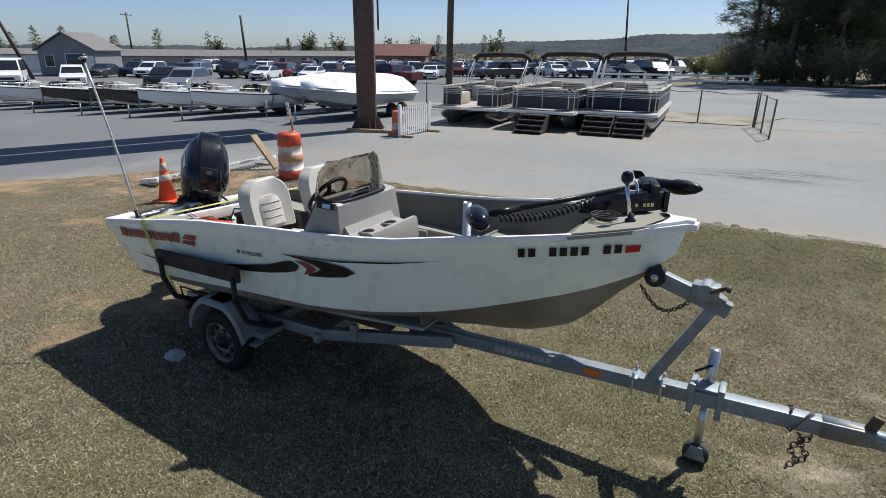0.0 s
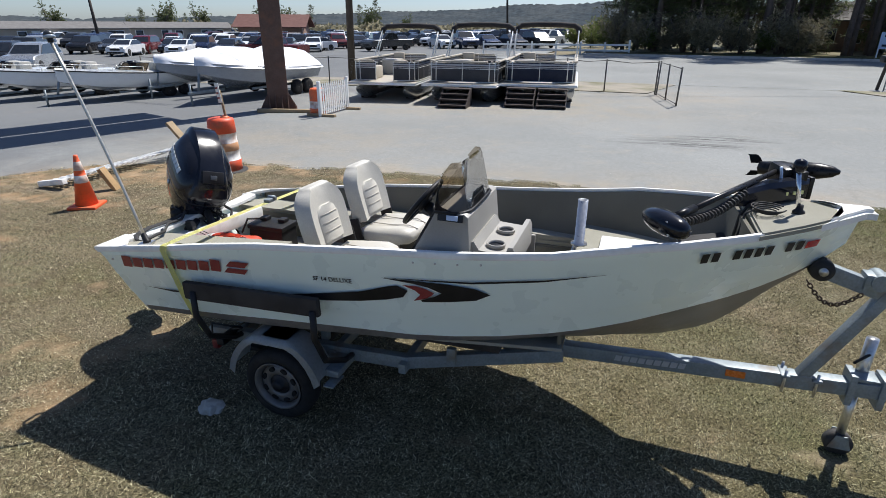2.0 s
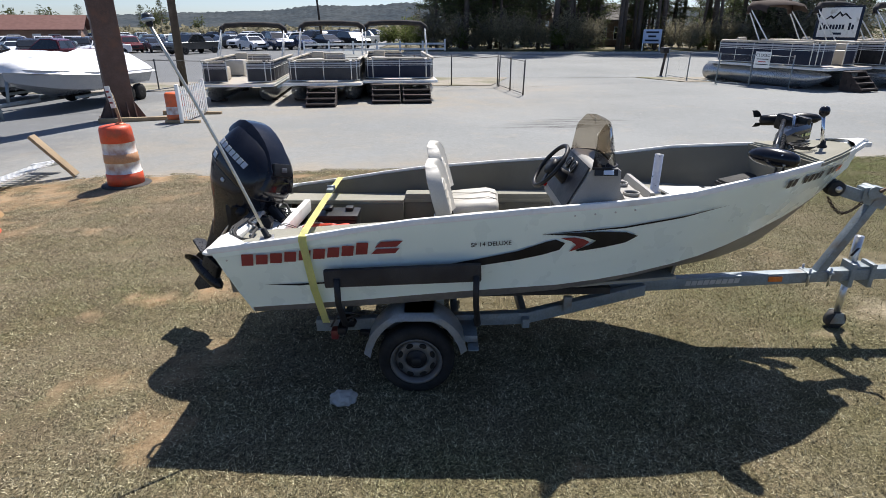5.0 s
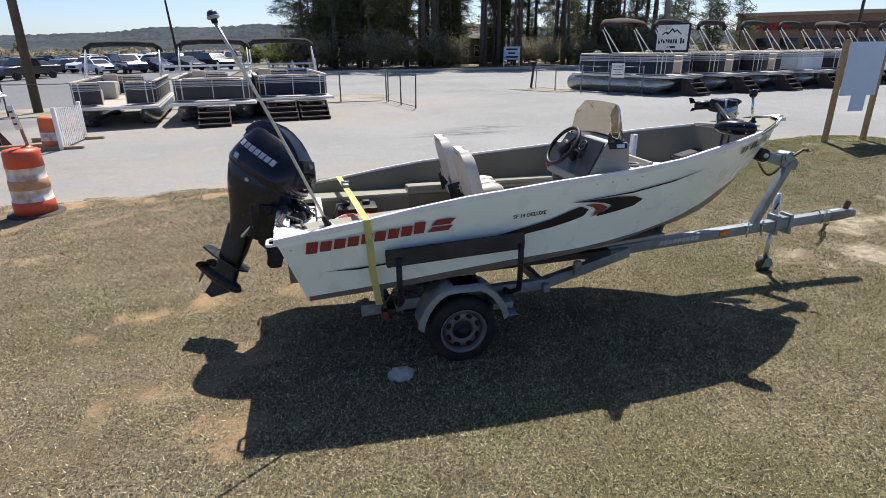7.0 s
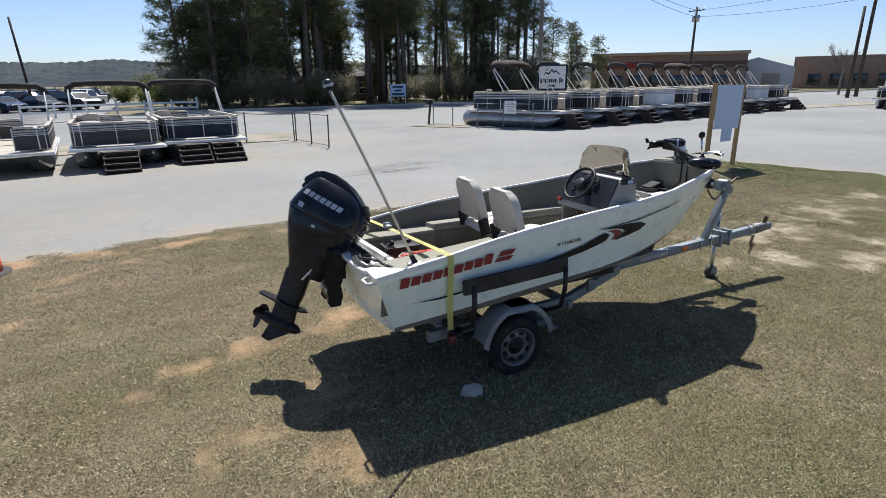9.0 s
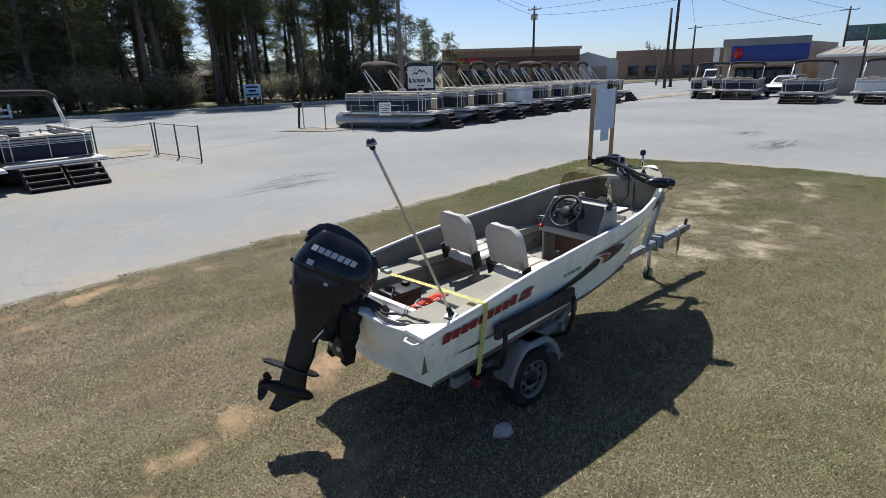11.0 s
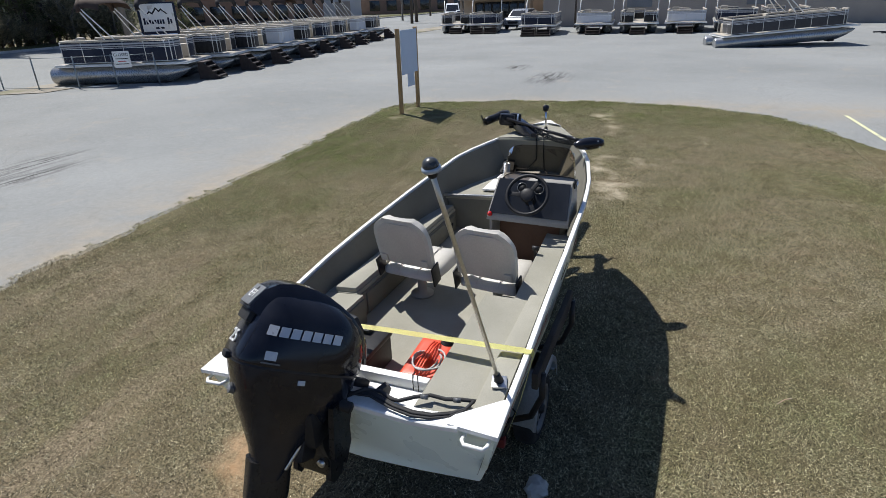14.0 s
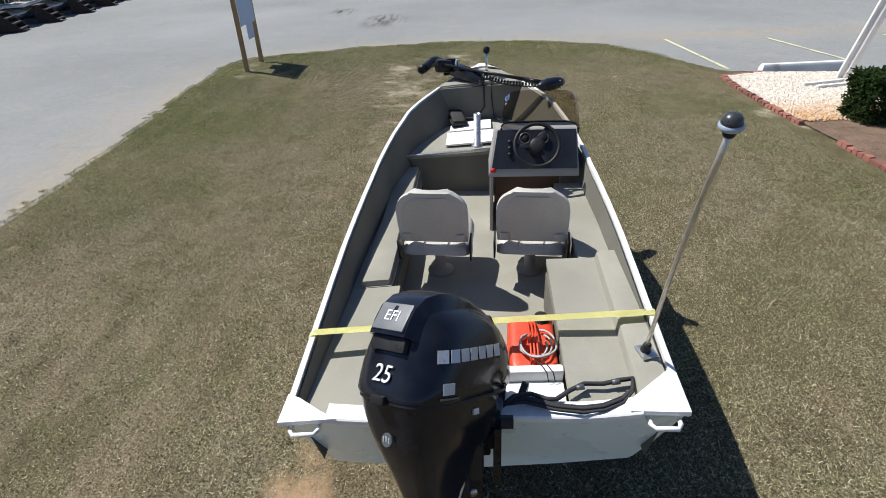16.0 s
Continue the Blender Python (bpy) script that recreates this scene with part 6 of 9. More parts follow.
            tube(bm, loop, 0.0038, 5)
        return part(name, bm, M["chain"], t, "rusty safety chain")

    chain("safety_chain", [(4.17 + 0.26 * f, -0.085, 1.14 - 0.04 * f - 0.10 * math.sin(math.pi * f)) for f in [k / 18 for k in range(19)]], 0.010)
    chain("safety_chain", [(5.06 + 0.02 * math.sin(k), -0.09, 0.50 - 0.021 * k) for k in range(12)], 0.016)
    chain("safety_chain", [(5.10 + 0.02 * math.cos(k), -0.075, 0.50 - 0.021 * k) for k in range(10)], 0.016)
    # jack
    bm = B()
    cyl(bm, (4.60, 0.055, 0.42), (4.60, 0.055, 0.79), 0.031, seg=16)
    part("jack_tube", bm, M["alu"], t)
    bm = B()
    cyl(bm, (4.60, 0.055, 0.13), (4.60, 0.055, 0.43), 0.024, seg=16)
    part("jack_leg", bm, M["alu"], t)
    bm = B()
    for d in (-0.075, 0.075):
        box(bm, (4.60 + d, -0.02, 0.515), (0.035, 0.13, 0.19), None, 0.006)
    box(bm, (4.60, 0.0, 0.575), (0.12, 0.12, 0.02), None, 0.004)
    part("jack_bracket", bm, M["galv"], t)
    bm = B()
    cyl(bm, (4.60, 0.03, 0.07), (4.60, 0.085, 0.07), 0.075, seg=24)
    part("jack_wheel", bm, M["rubber"], t)
    for d in (0.012, 0.098):
        bm = B()
        prism(bm, [(4.54, d, 0.05), (4.66, d, 0.05), (4.63, d, 0.14), (4.57, d, 0.14)], (0, 0.006, 0))
        part("jack_fork", bm, M["galv"], t)
    bm = B()
    cyl(bm, (4.60, 0.03, 0.70), (4.52, -0.02, 0.66), 0.008)
    part("jack_crank", bm, M["black"], t)
    # coupler
    bm = B()
    loft(bm, [[(u, -0.03 + w * a, z + h * b) for a, b in ((-1, -1), (1, -1), (1, 0.6), (0.6, 1), (-0.6, 1), (-1, 0.6))] for u, w, h, z in ((5.15, 0.043, 0.05, 0.553), (5.3, 0.04, 0.048, 0.56), (5.37, 0.03, 0.042, 0.562), (5.43, 0.034, 0.04, 0.562), (5.47, 0.02, 0.03, 0.56))])
    part("coupler", bm, M["galv"], t)
    bm = B()
    box(bm, (5.36, -0.03, 0.64), (0.05, 0.03, 0.09), Euler((0, 0.3, 0)).to_matrix(), 0.008)
    part("coupler_latch", bm, M["chain"], t)
    bm = B()
    tube(bm, [(5.0, -0.08, 0.6), (5.02, -0.03, 0.62), (5.0, 0.03, 0.58), (4.98, -0.03, 0.5), (5.02, -0.09, 0.5), (5.08, -0.08, 0.61), (5.12, 0.0, 0.62)], 0.006)
    part("wire_lead", bm, M["chain"], t)
    bm = B()
    tube(bm, [(0.66, -0.5, 0.36), (0.9, -0.62, 0.5), (0.75, -0.72, 0.56), (0.68, -0.66, 0.42)], 0.007)
    part("wire_lead", bm, M["rubber"], t)
    return t


trailer()

# ---------------------------------------------------------------- vehicles
PAINT = {}
for _n, _c, _me in (("white", (0.72, 0.73, 0.74), 0.0), ("silver", (0.42, 0.44, 0.46), 0.6), ("black", (0.012, 0.012, 0.014), 0.2), ("blue", (0.02, 0.035, 0.085), 0.3), ("red", (0.11, 0.006, 0.008), 0.1), ("grey", (0.07, 0.075, 0.08), 0.5), ("tan", (0.3, 0.26, 0.19), 0.4)):
    PAINT[_n] = material("car_paint_" + _n, _c, 0.28, metal=_me, vary=0.05, scale=1.5, fine=20, coat=0.3)
M["lamp"] = material("clear_headlamp", (0.6, 0.62, 0.64), 0.15, metal=0.5, vary=0.05)
SHAPES = {
    "sedan": (4.7, 1.8, [(-2.35, 0.5), (-2.33, 0.82), (-2.25, 0.98), (-1.65, 1.02), (1.0, 0.98), (2.0, 0.85), (2.3, 0.68), (2.35, 0.45), (2.3, 0.28), (-2.28, 0.3)], [(-1.75, 1.0), (-1.05, 1.40), (-0.4, 1.46), (0.2, 1.42), (1.05, 0.97)]),
    "suv": (4.7, 1.9, [(-2.35, 0.5), (-2.36, 0.95), (-2.3, 1.05), (1.0, 1.08), (2.05, 1.0), (2.3, 0.82), (2.35, 0.5), (2.3, 0.34), (-2.3, 0.36)], [(-2.3, 1.05), (-2.05, 1.6), (-1.6, 1.72), (0.1, 1.70), (0.35, 1.62), (1.1, 1.07)]),
    "pickup": (5.8, 2.0, [(-2.9, 0.6), (-2.9, 1.12), (-0.75, 1.14), (1.3, 1.15), (2.6, 1.08), (2.85, 0.9), (2.9, 0.55), (2.85, 0.42), (-2.85, 0.45)], [(-0.85, 1.13), (-0.7, 1.72), (-0.2, 1.84), (0.5, 1.82), (1.35, 1.14)]),
    "van": (5.9, 2.0, [(-2.9, 0.5), (-2.95, 1.2), (1.7, 1.25), (2.5, 1.1), (2.85, 0.9), (2.95, 0.55), (2.9, 0.35), (-2.9, 0.38)], [(-2.95, 1.2), (-2.9, 2.1), (-2.7, 2.2), (0.9, 2.2), (1.2, 2.1), (2.1, 1.2)]),
}
CAR_MESH = {}


def car_meshes(kind):
    L, W, low, cab = SHAPES[kind]
    bm = B()
    h = W / 2
    rows = []
    for v, s in ((-h, 0.97), (-h + 0.06, 1.0), (h - 0.06, 1.0), (h, 0.97)):
        rows.append([(x * s, v, 0.6 + (z - 0.6) * (1.0 if s == 1 else 0.9)) for x, z in low])
    loft(bm, rows)
    rows = []
    for v, s in ((-h + 0.03, 0), (-h + 0.2, 1), (h - 0.2, 1), (h - 0.03, 0)):
        rows.append([(x, v if z < 1.3 and s == 0 else math.copysign(h - 0.2 + (0 if s else 0.02), v), z if s or z < 1.3 else z - 0.04) for x, z in cab])
    loft(bm, rows)
    for sx in (-1, 1):
        cyl(bm, (L * 0.31 * sx, -h - 0.004, 0.37), (L * 0.31 * sx, -h + 0.06, 0.37), 0.42, seg=20, mat=1)
        cyl(bm, (L * 0.31 * sx, h - 0.06, 0.37), (L * 0.31 * sx, h + 0.004, 0.37), 0.42, seg=20, mat=1)
    bmesh.ops.recalc_face_normals(bm, faces=bm.faces)
    body = mesh_of("body", bm, [PAINT["white"], M["rubber"]], 30)
    bm = B()
    ins = [(x * 0.93 + 0.02, 1.02 + (z - 1.02) * 0.86 + 0.03) for x, z in cab]
    for s in (-1, 1):
        lowv, highv = s * (h - 0.028), s * (h - 0.175)
        zl, zh = min(z for _, z in ins), max(z for _, z in ins)
        pts = [(x, lowv + (highv - lowv) * (z - zl) / (zh - zl) * 0.9 + s * 0.012, z) for x, z in ins]
        prism(bm, pts, (0, s * 0.01, 0))
    for a, b in ((cab[-1], cab[-2]), (cab[0], cab[1])):
        d = 1 if a[0] > 0 else -1
        pts = []
        for (f, w) in ((0.08, h - 0.14), (0.92, h - 0.27), (0.92, -h + 0.27), (0.08, -h + 0.14)):
            pts.append((a[0] + (b[0] - a[0]) * f + d * 0.006, w, a[1] + (b[1] - a[1]) * f + 0.004))
        prism(bm, pts, (d * 0.012, 0, 0.006))
    glass = mesh_of("window_glass", bm, M["carglass"])
    bm = B()
    r = 0.33 if kind in ("sedan",) else 0.37
    lathe(bm, [(0.2, -0.1), (r - 0.02, -0.1), (r, -0.07), (r, 0.07), (r - 0.02, 0.1), (0.21, 0.1)], pose(0, 0, 0, 90, 0, 0), 20)
    lathe(bm, [(0.21, 0.09), (0.2, 0.105), (0.1, 0.085), (0.05, 0.1)], pose(0, 0, 0, 90, 0, 0), 20, mat=1)
    lathe(bm, [(0.21, 0.09), (0.2, 0.105), (0.1, 0.085), (0.05, 0.1)], pose(0, 0, 0, -90, 0, 0), 20, mat=1)
    wheel = mesh_of("wheel", bm, [M["tyre"], M["rim"]])
    bm = B()
    box(bm, (0, 0, 0), (0.09, 0.34, 0.16), None, 0.03)
    lamp = mesh_of("headlight", bm, M["lamp"])
    bm = B()
    box(bm, (0, 0, 0), (0.06, 0.2, 0.22), None, 0.02)
    tail = mesh_of("tail_light", bm, M["redlens"])
    bm = B()
    box(bm, (L / 2 - 0.02, 0, 0.62), (0.06, W * 0.5, 0.2), None, 0.02)
    box(bm, (L / 2 - 0.01, 0, 0.36), (0.06, W * 0.84, 0.1), None, 0.02)
    grille = mesh_of("grille", bm, M["black"])
    return body, glass, wheel, lamp, tail, grille, r


def car(kind, paint, x, y, heading, z=0.0, label="", group=""):
    if kind not in CAR_MESH:
        CAR_MESH[kind] = car_meshes(kind)
    body, glass, wheel, lamp, tail, grille, r = CAR_MESH[kind]
    key = (kind, paint)
    if key not in CAR_MESH:
        me = body.copy()
        me.materials.clear()
        me.materials.append(PAINT[paint])
        me.materials.append(M["rubber"])
        CAR_MESH[key] = me
    L, W, low, cab = SHAPES[kind]
    names = {"sedan": "sedan car", "suv": "sport utility car", "pickup": "pickup truck", "van": "passenger van"}
    nm = {"sedan": "car", "suv": "car", "pickup": "pickup_truck", "van": "van"}[kind]
    c = thing(nm, pose(x, y, z + slope(x), 0, 0, heading), label or f"{paint} {names[kind]} parked in the dealer lot", {"car": "car", "pickup_truck": "truck", "van": "van"}[nm], group)
    part("body", CAR_MESH[key], None, c)
    part("window_glass", glass, None, c)
    part("grille", grille, None, c)
    for sx in (-1, 1):
        for sy in (-1, 1):
            w = part("wheel", wheel, None, c)
            w.location = (L * 0.31 * sx, sy * (W / 2 - 0.075), r)
        l = part("headlight", lamp, None, c)
        l.location = (L / 2 - 0.1, sx * (W / 2 - 0.28), 0.74)
        l = part("tail_light", tail, None, c)
        l.location = (-L / 2 + 0.03, sx * (W / 2 - 0.14), 0.85)
    return c


def car_lot():
    rnd = random.Random(11)
    cols = ["white", "silver", "white", "black", "black", "blue", "blue", "grey", "grey", "white", "black", "red"]
    for row, y in enumerate((59.5, 66.5, 73.5, 80.5, 88, 96, 105)):
        x = -9.5 - (4 if row == 0 else 0) - rnd.random()
        while x > -34 - row * 13:
            k = rnd.choice(("sedan", "sedan", "suv", "suv", "pickup")) if row else rnd.choice(("suv", "pickup", "sedan"))
            if rnd.random() < (0.95 if row else 0.5):
                car(k, rnd.choice(cols), x, y + rnd.uniform(-0.4, 0.4), -90 + rnd.uniform(-4, 4) + (35 if row % 2 else -30), group="cars in the dealer lot")
            x -= rnd.uniform(2.6, 3.1)
    for x, y, k, c, h in ((-37, 28.5, "suv", "silver", -60), (-43, 31, "suv", "black", -55), (-51, 28, "suv", "white", -30), (-57, 26, "van", "white", -30), (-48, 37, "pickup", "grey", -60),
                          (-52.5, 40, "sedan", "silver", -60), (-47, 46, "sedan", "white", -70), (-43, 49, "sedan", "white", -70), (-39, 51, "sedan", "black", -70), (-29, 43.5, "pickup", "red", 180), (-57, 45, "suv", "silver", -60), (-61, 42, "suv", "white", -60), (-65, 39, "sedan", "grey", -60)):
        car(k, c, x, y, h, group="cars in the dealer lot")
    for row in range(3):
        for j in range(13):
            x, y = -33 - 2.6 * j - 2.5 * row, 57.5 - 1.25 * j + 7 * row
            if rnd.random() < 0.9 and math.hypot(x + 57, y - 45) > 3 and math.hypot(x + 61, y - 42) > 3:
                car(rnd.choice(("sedan", "suv", "suv")), rnd.choice(cols), x, y, -65 + rnd.uniform(-5, 5), group="cars in the dealer lot")


sheet("car_lot", [(-120, 49.5), (-7.5, 49.5), (-5.5, 110), (-140, 110)], -0.03, M["asphalt"], "asphalt car dealer lot across the road", "pavement")
car_lot()


# ---------------------------------------------------------------- pontoon boats
M["canvas"] = material("black_bimini_canvas", (0.02, 0.018, 0.018), 0.9, vary=0.2, scale=3, fine=90)
M["canvas_brown"] = material("dark_brown_bimini_canvas", (0.045, 0.028, 0.02), 0.9, vary=0.2, scale=3, fine=90)
M["navy"] = material("navy_side_panel", (0.012, 0.018, 0.038), 0.35, vary=0.08, scale=2, fine=30, spec=0.2)
M["greyp"] = material("charcoal_side_panel", (0.05, 0.05, 0.054), 0.35, vary=0.08, scale=2, fine=30, spec=0.2)
M["whitep"] = material("white_side_panel", (0.6, 0.62, 0.65), 0.35, vary=0.05, scale=2, fine=30, spec=0.2)
M["paneltop"] = material("silver_panel_band", (0.36, 0.36, 0.37), 0.4, metal=0.2, vary=0.08, scale=2, fine=30)
M["tube"] = material("brushed_pontoon_aluminium", (0.34, 0.35, 0.36), 0.3, metal=0.8, vary=0.12, scale=3, fine=30)
M["stepwood"] = material("dark_stained_step", (0.035, 0.024, 0.02), 0.8, vary=0.25, scale=5, fine=50)
M["beige"] = material("beige_seat_vinyl", (0.42, 0.38, 0.31), 0.5, vary=0.06, scale=4, fine=60)
PONTOON = {}


def pontoon(panel, top, length=6.0, steps=1, up=True, gate=True):
    """Builds one pontoon boat with its bow towards +x; the bow deck ends at x = 0."""
    W = 2.45
    lbl = {"navy": "pontoon boat with navy side panels with a folded bimini", "greyp": "pontoon boat with charcoal side panels and a folded bimini", "black": "pontoon boat with black side panels and a folded bimini", "whitep": "pontoon boat with white side panels and a folded bimini"}[panel]
    p = thing("pontoon_boat", Matrix(), lbl, "pontoon boat", "pontoon boats on the lot")
    for s in (-1, 1):
        bm = B()
        rings = []
        for x, r, dz in ((0.25, 0.03, 0.14), (0.1, 0.1, 0.1), (-0.2, 0.2, 0.05), (-0.6, 0.3, 0.0), (-1.2, 0.31, 0.0), (-length, 0.31, 0.0), (-length - 0.05, 0.28, 0.0)):
            rings.append([(x - 0.3, s * 0.85 + r * math.cos(k * math.tau / 16), 0.33 + dz + r * math.sin(k * math.tau / 16)) for k in range(16)])
        loft(bm, rings)
        bmesh.ops.recalc_face_normals(bm, faces=bm.faces)
        part("pontoon_tube", bm, M["tube"], p, "dull aluminium pontoon tube")
    boxpart("deck", (-length / 2, 0, 0.69), (length, W, 0.06), M["alu"], p)
    boxpart("deck_trim", (-length / 2, 0, 0.655), (length + 0.04, W + 0.04, 0.04), M["white"], p)
    boxpart("deck_carpet", (-length / 2, 0, 0.724), (length - 0.1, W - 0.12, 0.008), M["beige"], p)
    # fence panels with rails
    def fence(name, a, b, z0=0.78, z1=1.44):
        a, b = Vector((*a, 0)), Vector((*b, 0))
        d = b - a
        rot = Euler((0, 0, math.atan2(d.y, d.x))).to_matrix()
        mid = (a + b) / 2
        f = boxpart(name, mid + Vector((0, 0, (z0 + z1) / 2)), (d.length, 0.03, z1 - z0), M[panel], p, bevel=0.004, rot=rot)
        boxpart("upper_band", mid + Vector((0, 0, z1 - 0.1)), (d.length, 0.036, 0.13), M["paneltop"], f, "pale upper band", bevel=0.004, rot=rot)
        boxpart("stripe", mid + Vector((0, 0, z1 - 0.11)), (d.length, 0.041, 0.03), M[panel], f, bevel=0.002, rot=rot)
        boxpart("cushion_top", mid + Vector((0, 0, z1 + 0.05)) - rot @ Vector((0, 0, 0)), (d.length - 0.1, 0.12, 0.07), M["beige"], f, "pale seat cushion top", bevel=0.03, rot=rot)
        for z in (z0 - 0.01, z1 - 0.2, z1 + 0.02):
            boxpart("rail", mid + Vector((0, 0, z)), (d.length + 0.02, 0.044, 0.018), M["white"], f, rot=rot)
        n = max(1, round(d.length / 0.8))
        for k in range(n + 1):
            q = a + d * k / n
            boxpart("post", q + Vector((0, 0, (z0 + z1) / 2)), (0.03, 0.042, z1 - z0 + 0.06), M["alu"], f, rot=rot)
        return f
    e, w = -0.55, W / 2 - 0.1
    c = 0.24
    for s in (-1, 1):
        fence("side_fence", (e - c, s * w), (-length + 0.4, s * w))
        fence("corner_fence", (e - c, s * w), (e - c * 0.3, s * (w - c * 0.3)))
        fence("corner_fence", (e - c * 0.3, s * (w - c * 0.3)), (e, s * (w - c)))
        if gate:
            fence("front_fence", (e, s * (w - c)), (e, s * 0.32))
    if not gate:
        fence("front_fence", (e, -w + c), (e, w - c))
    fence("rear_fence", (-length + 0.4, -w), (-length + 0.4, 0.3))
    for s in (-1, 1):
        bm = B()
        box(bm, (e - 0.75, s * (w - 0.33), 0.98), (1.3, 0.55, 0.5), None, 0.07)
        box(bm, (e - 0.75, s * (w - 0.12), 1.3), (1.3, 0.2, 0.28), None, 0.07)
        part("bench_seat", bm, M["beige"], p, "beige vinyl bench seat")
        bm = B()
        box(bm, (-length + 1.0, s * (w - 0.33), 0.98), (1.0, 0.55, 0.5), None, 0.07)
        part("rear_bench", bm, M["beige"], p)
    bm = B()
    box(bm, (-3.5, -0.7, 1.05), (0.5, 0.7, 0.66), None, 0.12)
    part("helm", bm, M["vinyl"], p)
    bm = B()
    box(bm, (-4.2, -0.65, 1.15), (0.5, 0.5, 0.4), None, 0.12)
    box(bm, (-4.42, -0.65, 1.42), (0.16, 0.46, 0.4), None, 0.07)
    part("captain_seat", bm, M["beige"], p)
    # bimini folded into its boot on leaning arches
    if up:
        for k, (xb, xt) in enumerate(((-2.7, -3.85), (-3.1, -3.95))):
            bm = B()
            tube(bm, [(xb, -w, 1.46), (xt, -w, 2.62), (xt - 0.03, -w + 0.16, 2.72), (xt - 0.04, 0, 2.76), (xt - 0.03, w - 0.16, 2.72), (xt, w, 2.62), (xb, w, 1.46)], 0.024, 8)
            part("bimini_arch", bm, M["white"], p, "white tubular bimini arch")
        bm = B()
        a = [(-3.9, -w - 0.02, 2.45), (-3.94, -w + 0.01, 2.62), (-3.96, -w + 0.16, 2.74), (-3.98, -0.4, 2.78), (-3.98, 0.4, 2.78), (-3.96, w - 0.16, 2.74), (-3.94, w - 0.01, 2.62), (-3.9, w + 0.02, 2.45)]
        tube(bm, [(q[0] + 0.06, q[1], q[2]) for q in a], 0.11, 10)
        if top == "canvas_brown":
            loft(bm, [[(q[0] + 0.06 + dx, q[1], q[2] + dz) for q in a] for dx, dz in ((0.0, 0.09), (0.35, 0.12), (0.75, 0.02), (0.8, -0.06))], closed=False)
        part("bimini_boot", bm, M[top], p, "dark canvas bimini boot")
    else:
        bm = B()
        box(bm, (-3.0, 0, 1.5), (2.6, 2.2, 0.28), None, 0.12)
        part("mooring_cover", bm, M["greyp"], p)
    for k in range(steps):
        yo = 0 if steps == 1 else (-0.5 + k * 0.98)
        st = boxpart("boarding_step", (0.2, yo, 0.6), (0.3, 0.9, 0.04), M["stepwood"], p, "dark wooden boarding step")
        for j in range(1, 4):
            boxpart("tread", (0.2 + 0.19 * j, yo, 0.6 - 0.17 * j), (0.28, 0.9, 0.05), M["stepwood"], st)
            boxpart("riser", (0.08 + 0.19 * j, yo, 0.52 - 0.17 * j), (0.03, 0.9, 0.15), M["stepwood"], st)
        for s in (-1, 1):
            bm = B()
            prism(bm, [(0.05, yo + s * 0.43, 0.0), (0.05, yo + s * 0.43, 0.6), (0.3, yo + s * 0.43, 0.6), (0.9, yo + s * 0.43, 0.06), (0.9, yo + s * 0.43, 0.0)], (0, 0.03, 0))
            part("stringer", bm, M["stepwood"], st)
    for s in (-1, 1):
        for x in (-1.2, -4.6):
            boxpart("support_block", (x, s * 0.85, 0.02), (0.25, 0.5, 0.10), M["stepwood"], p)
    return p


def place_pontoons():
    kinds = {"a": pontoon("greyp", "canvas", 5.6, 0), "b": pontoon("greyp", "canvas", 5.6, 1, gate=False), "c": pontoon("navy", "canvas", 5.8, 2, gate=False),
             "d": pontoon("navy", "canvas_brown", 5.4, 1), "e": pontoon("black", "canvas", 6.2, 1), "f": pontoon("whitep", "canvas", 6.2, 1, gate=False)}
    first = {}
    spots = [("a", -8.6, 18.2, -86), ("b", -5.8, 18.0, -88), ("c", -3.35, 18.6, -86),
             ("d", 13.75, 21.2, -68), ("e", 16.9, 21.6, -69), ("e", 19.7, 21.9, -70), ("f", 22.8, 22.3, -70), ("e", 25.8, 22.8, -71), ("d", 28.8, 23.2, -72), ("e", 31.9, 23.8, -72), ("f", 35.2, 24.3, -73), ("e", 38.6, 24.8, -74),
             ("e", 43.8, 20.3, 196), ("c", 43.4, 17.6, 193), ("c", 39.8, 12.2, 186), ("f", 41.2, 8.1, 184), ("e", 41.0, 4.8, 182), ("f", 41.6, 1.5, 180), ("c", 42.2, -1.9, 178), ("e", 42.6, -5.2, 177)]
    for k, x, y, h in spots:
        size = Vector((1, 1, 0.86) if x < 0 else (1.18, 1.18, 1.03) if x > 38.7 else (1.0, 1.12, 1.14))
        m = pose(x, y, -0.03 + slope(x), 0, 0, h)
        if k not in first:
            first[k] = size
            kinds[k].matrix_world = m @ Matrix.Diagonal((*size, 1))
        else:
            copy_thing(kinds[k], m @ Matrix.Diagonal((*(a / b for a, b in zip(size, first[k])), 1)))


place_pontoons()


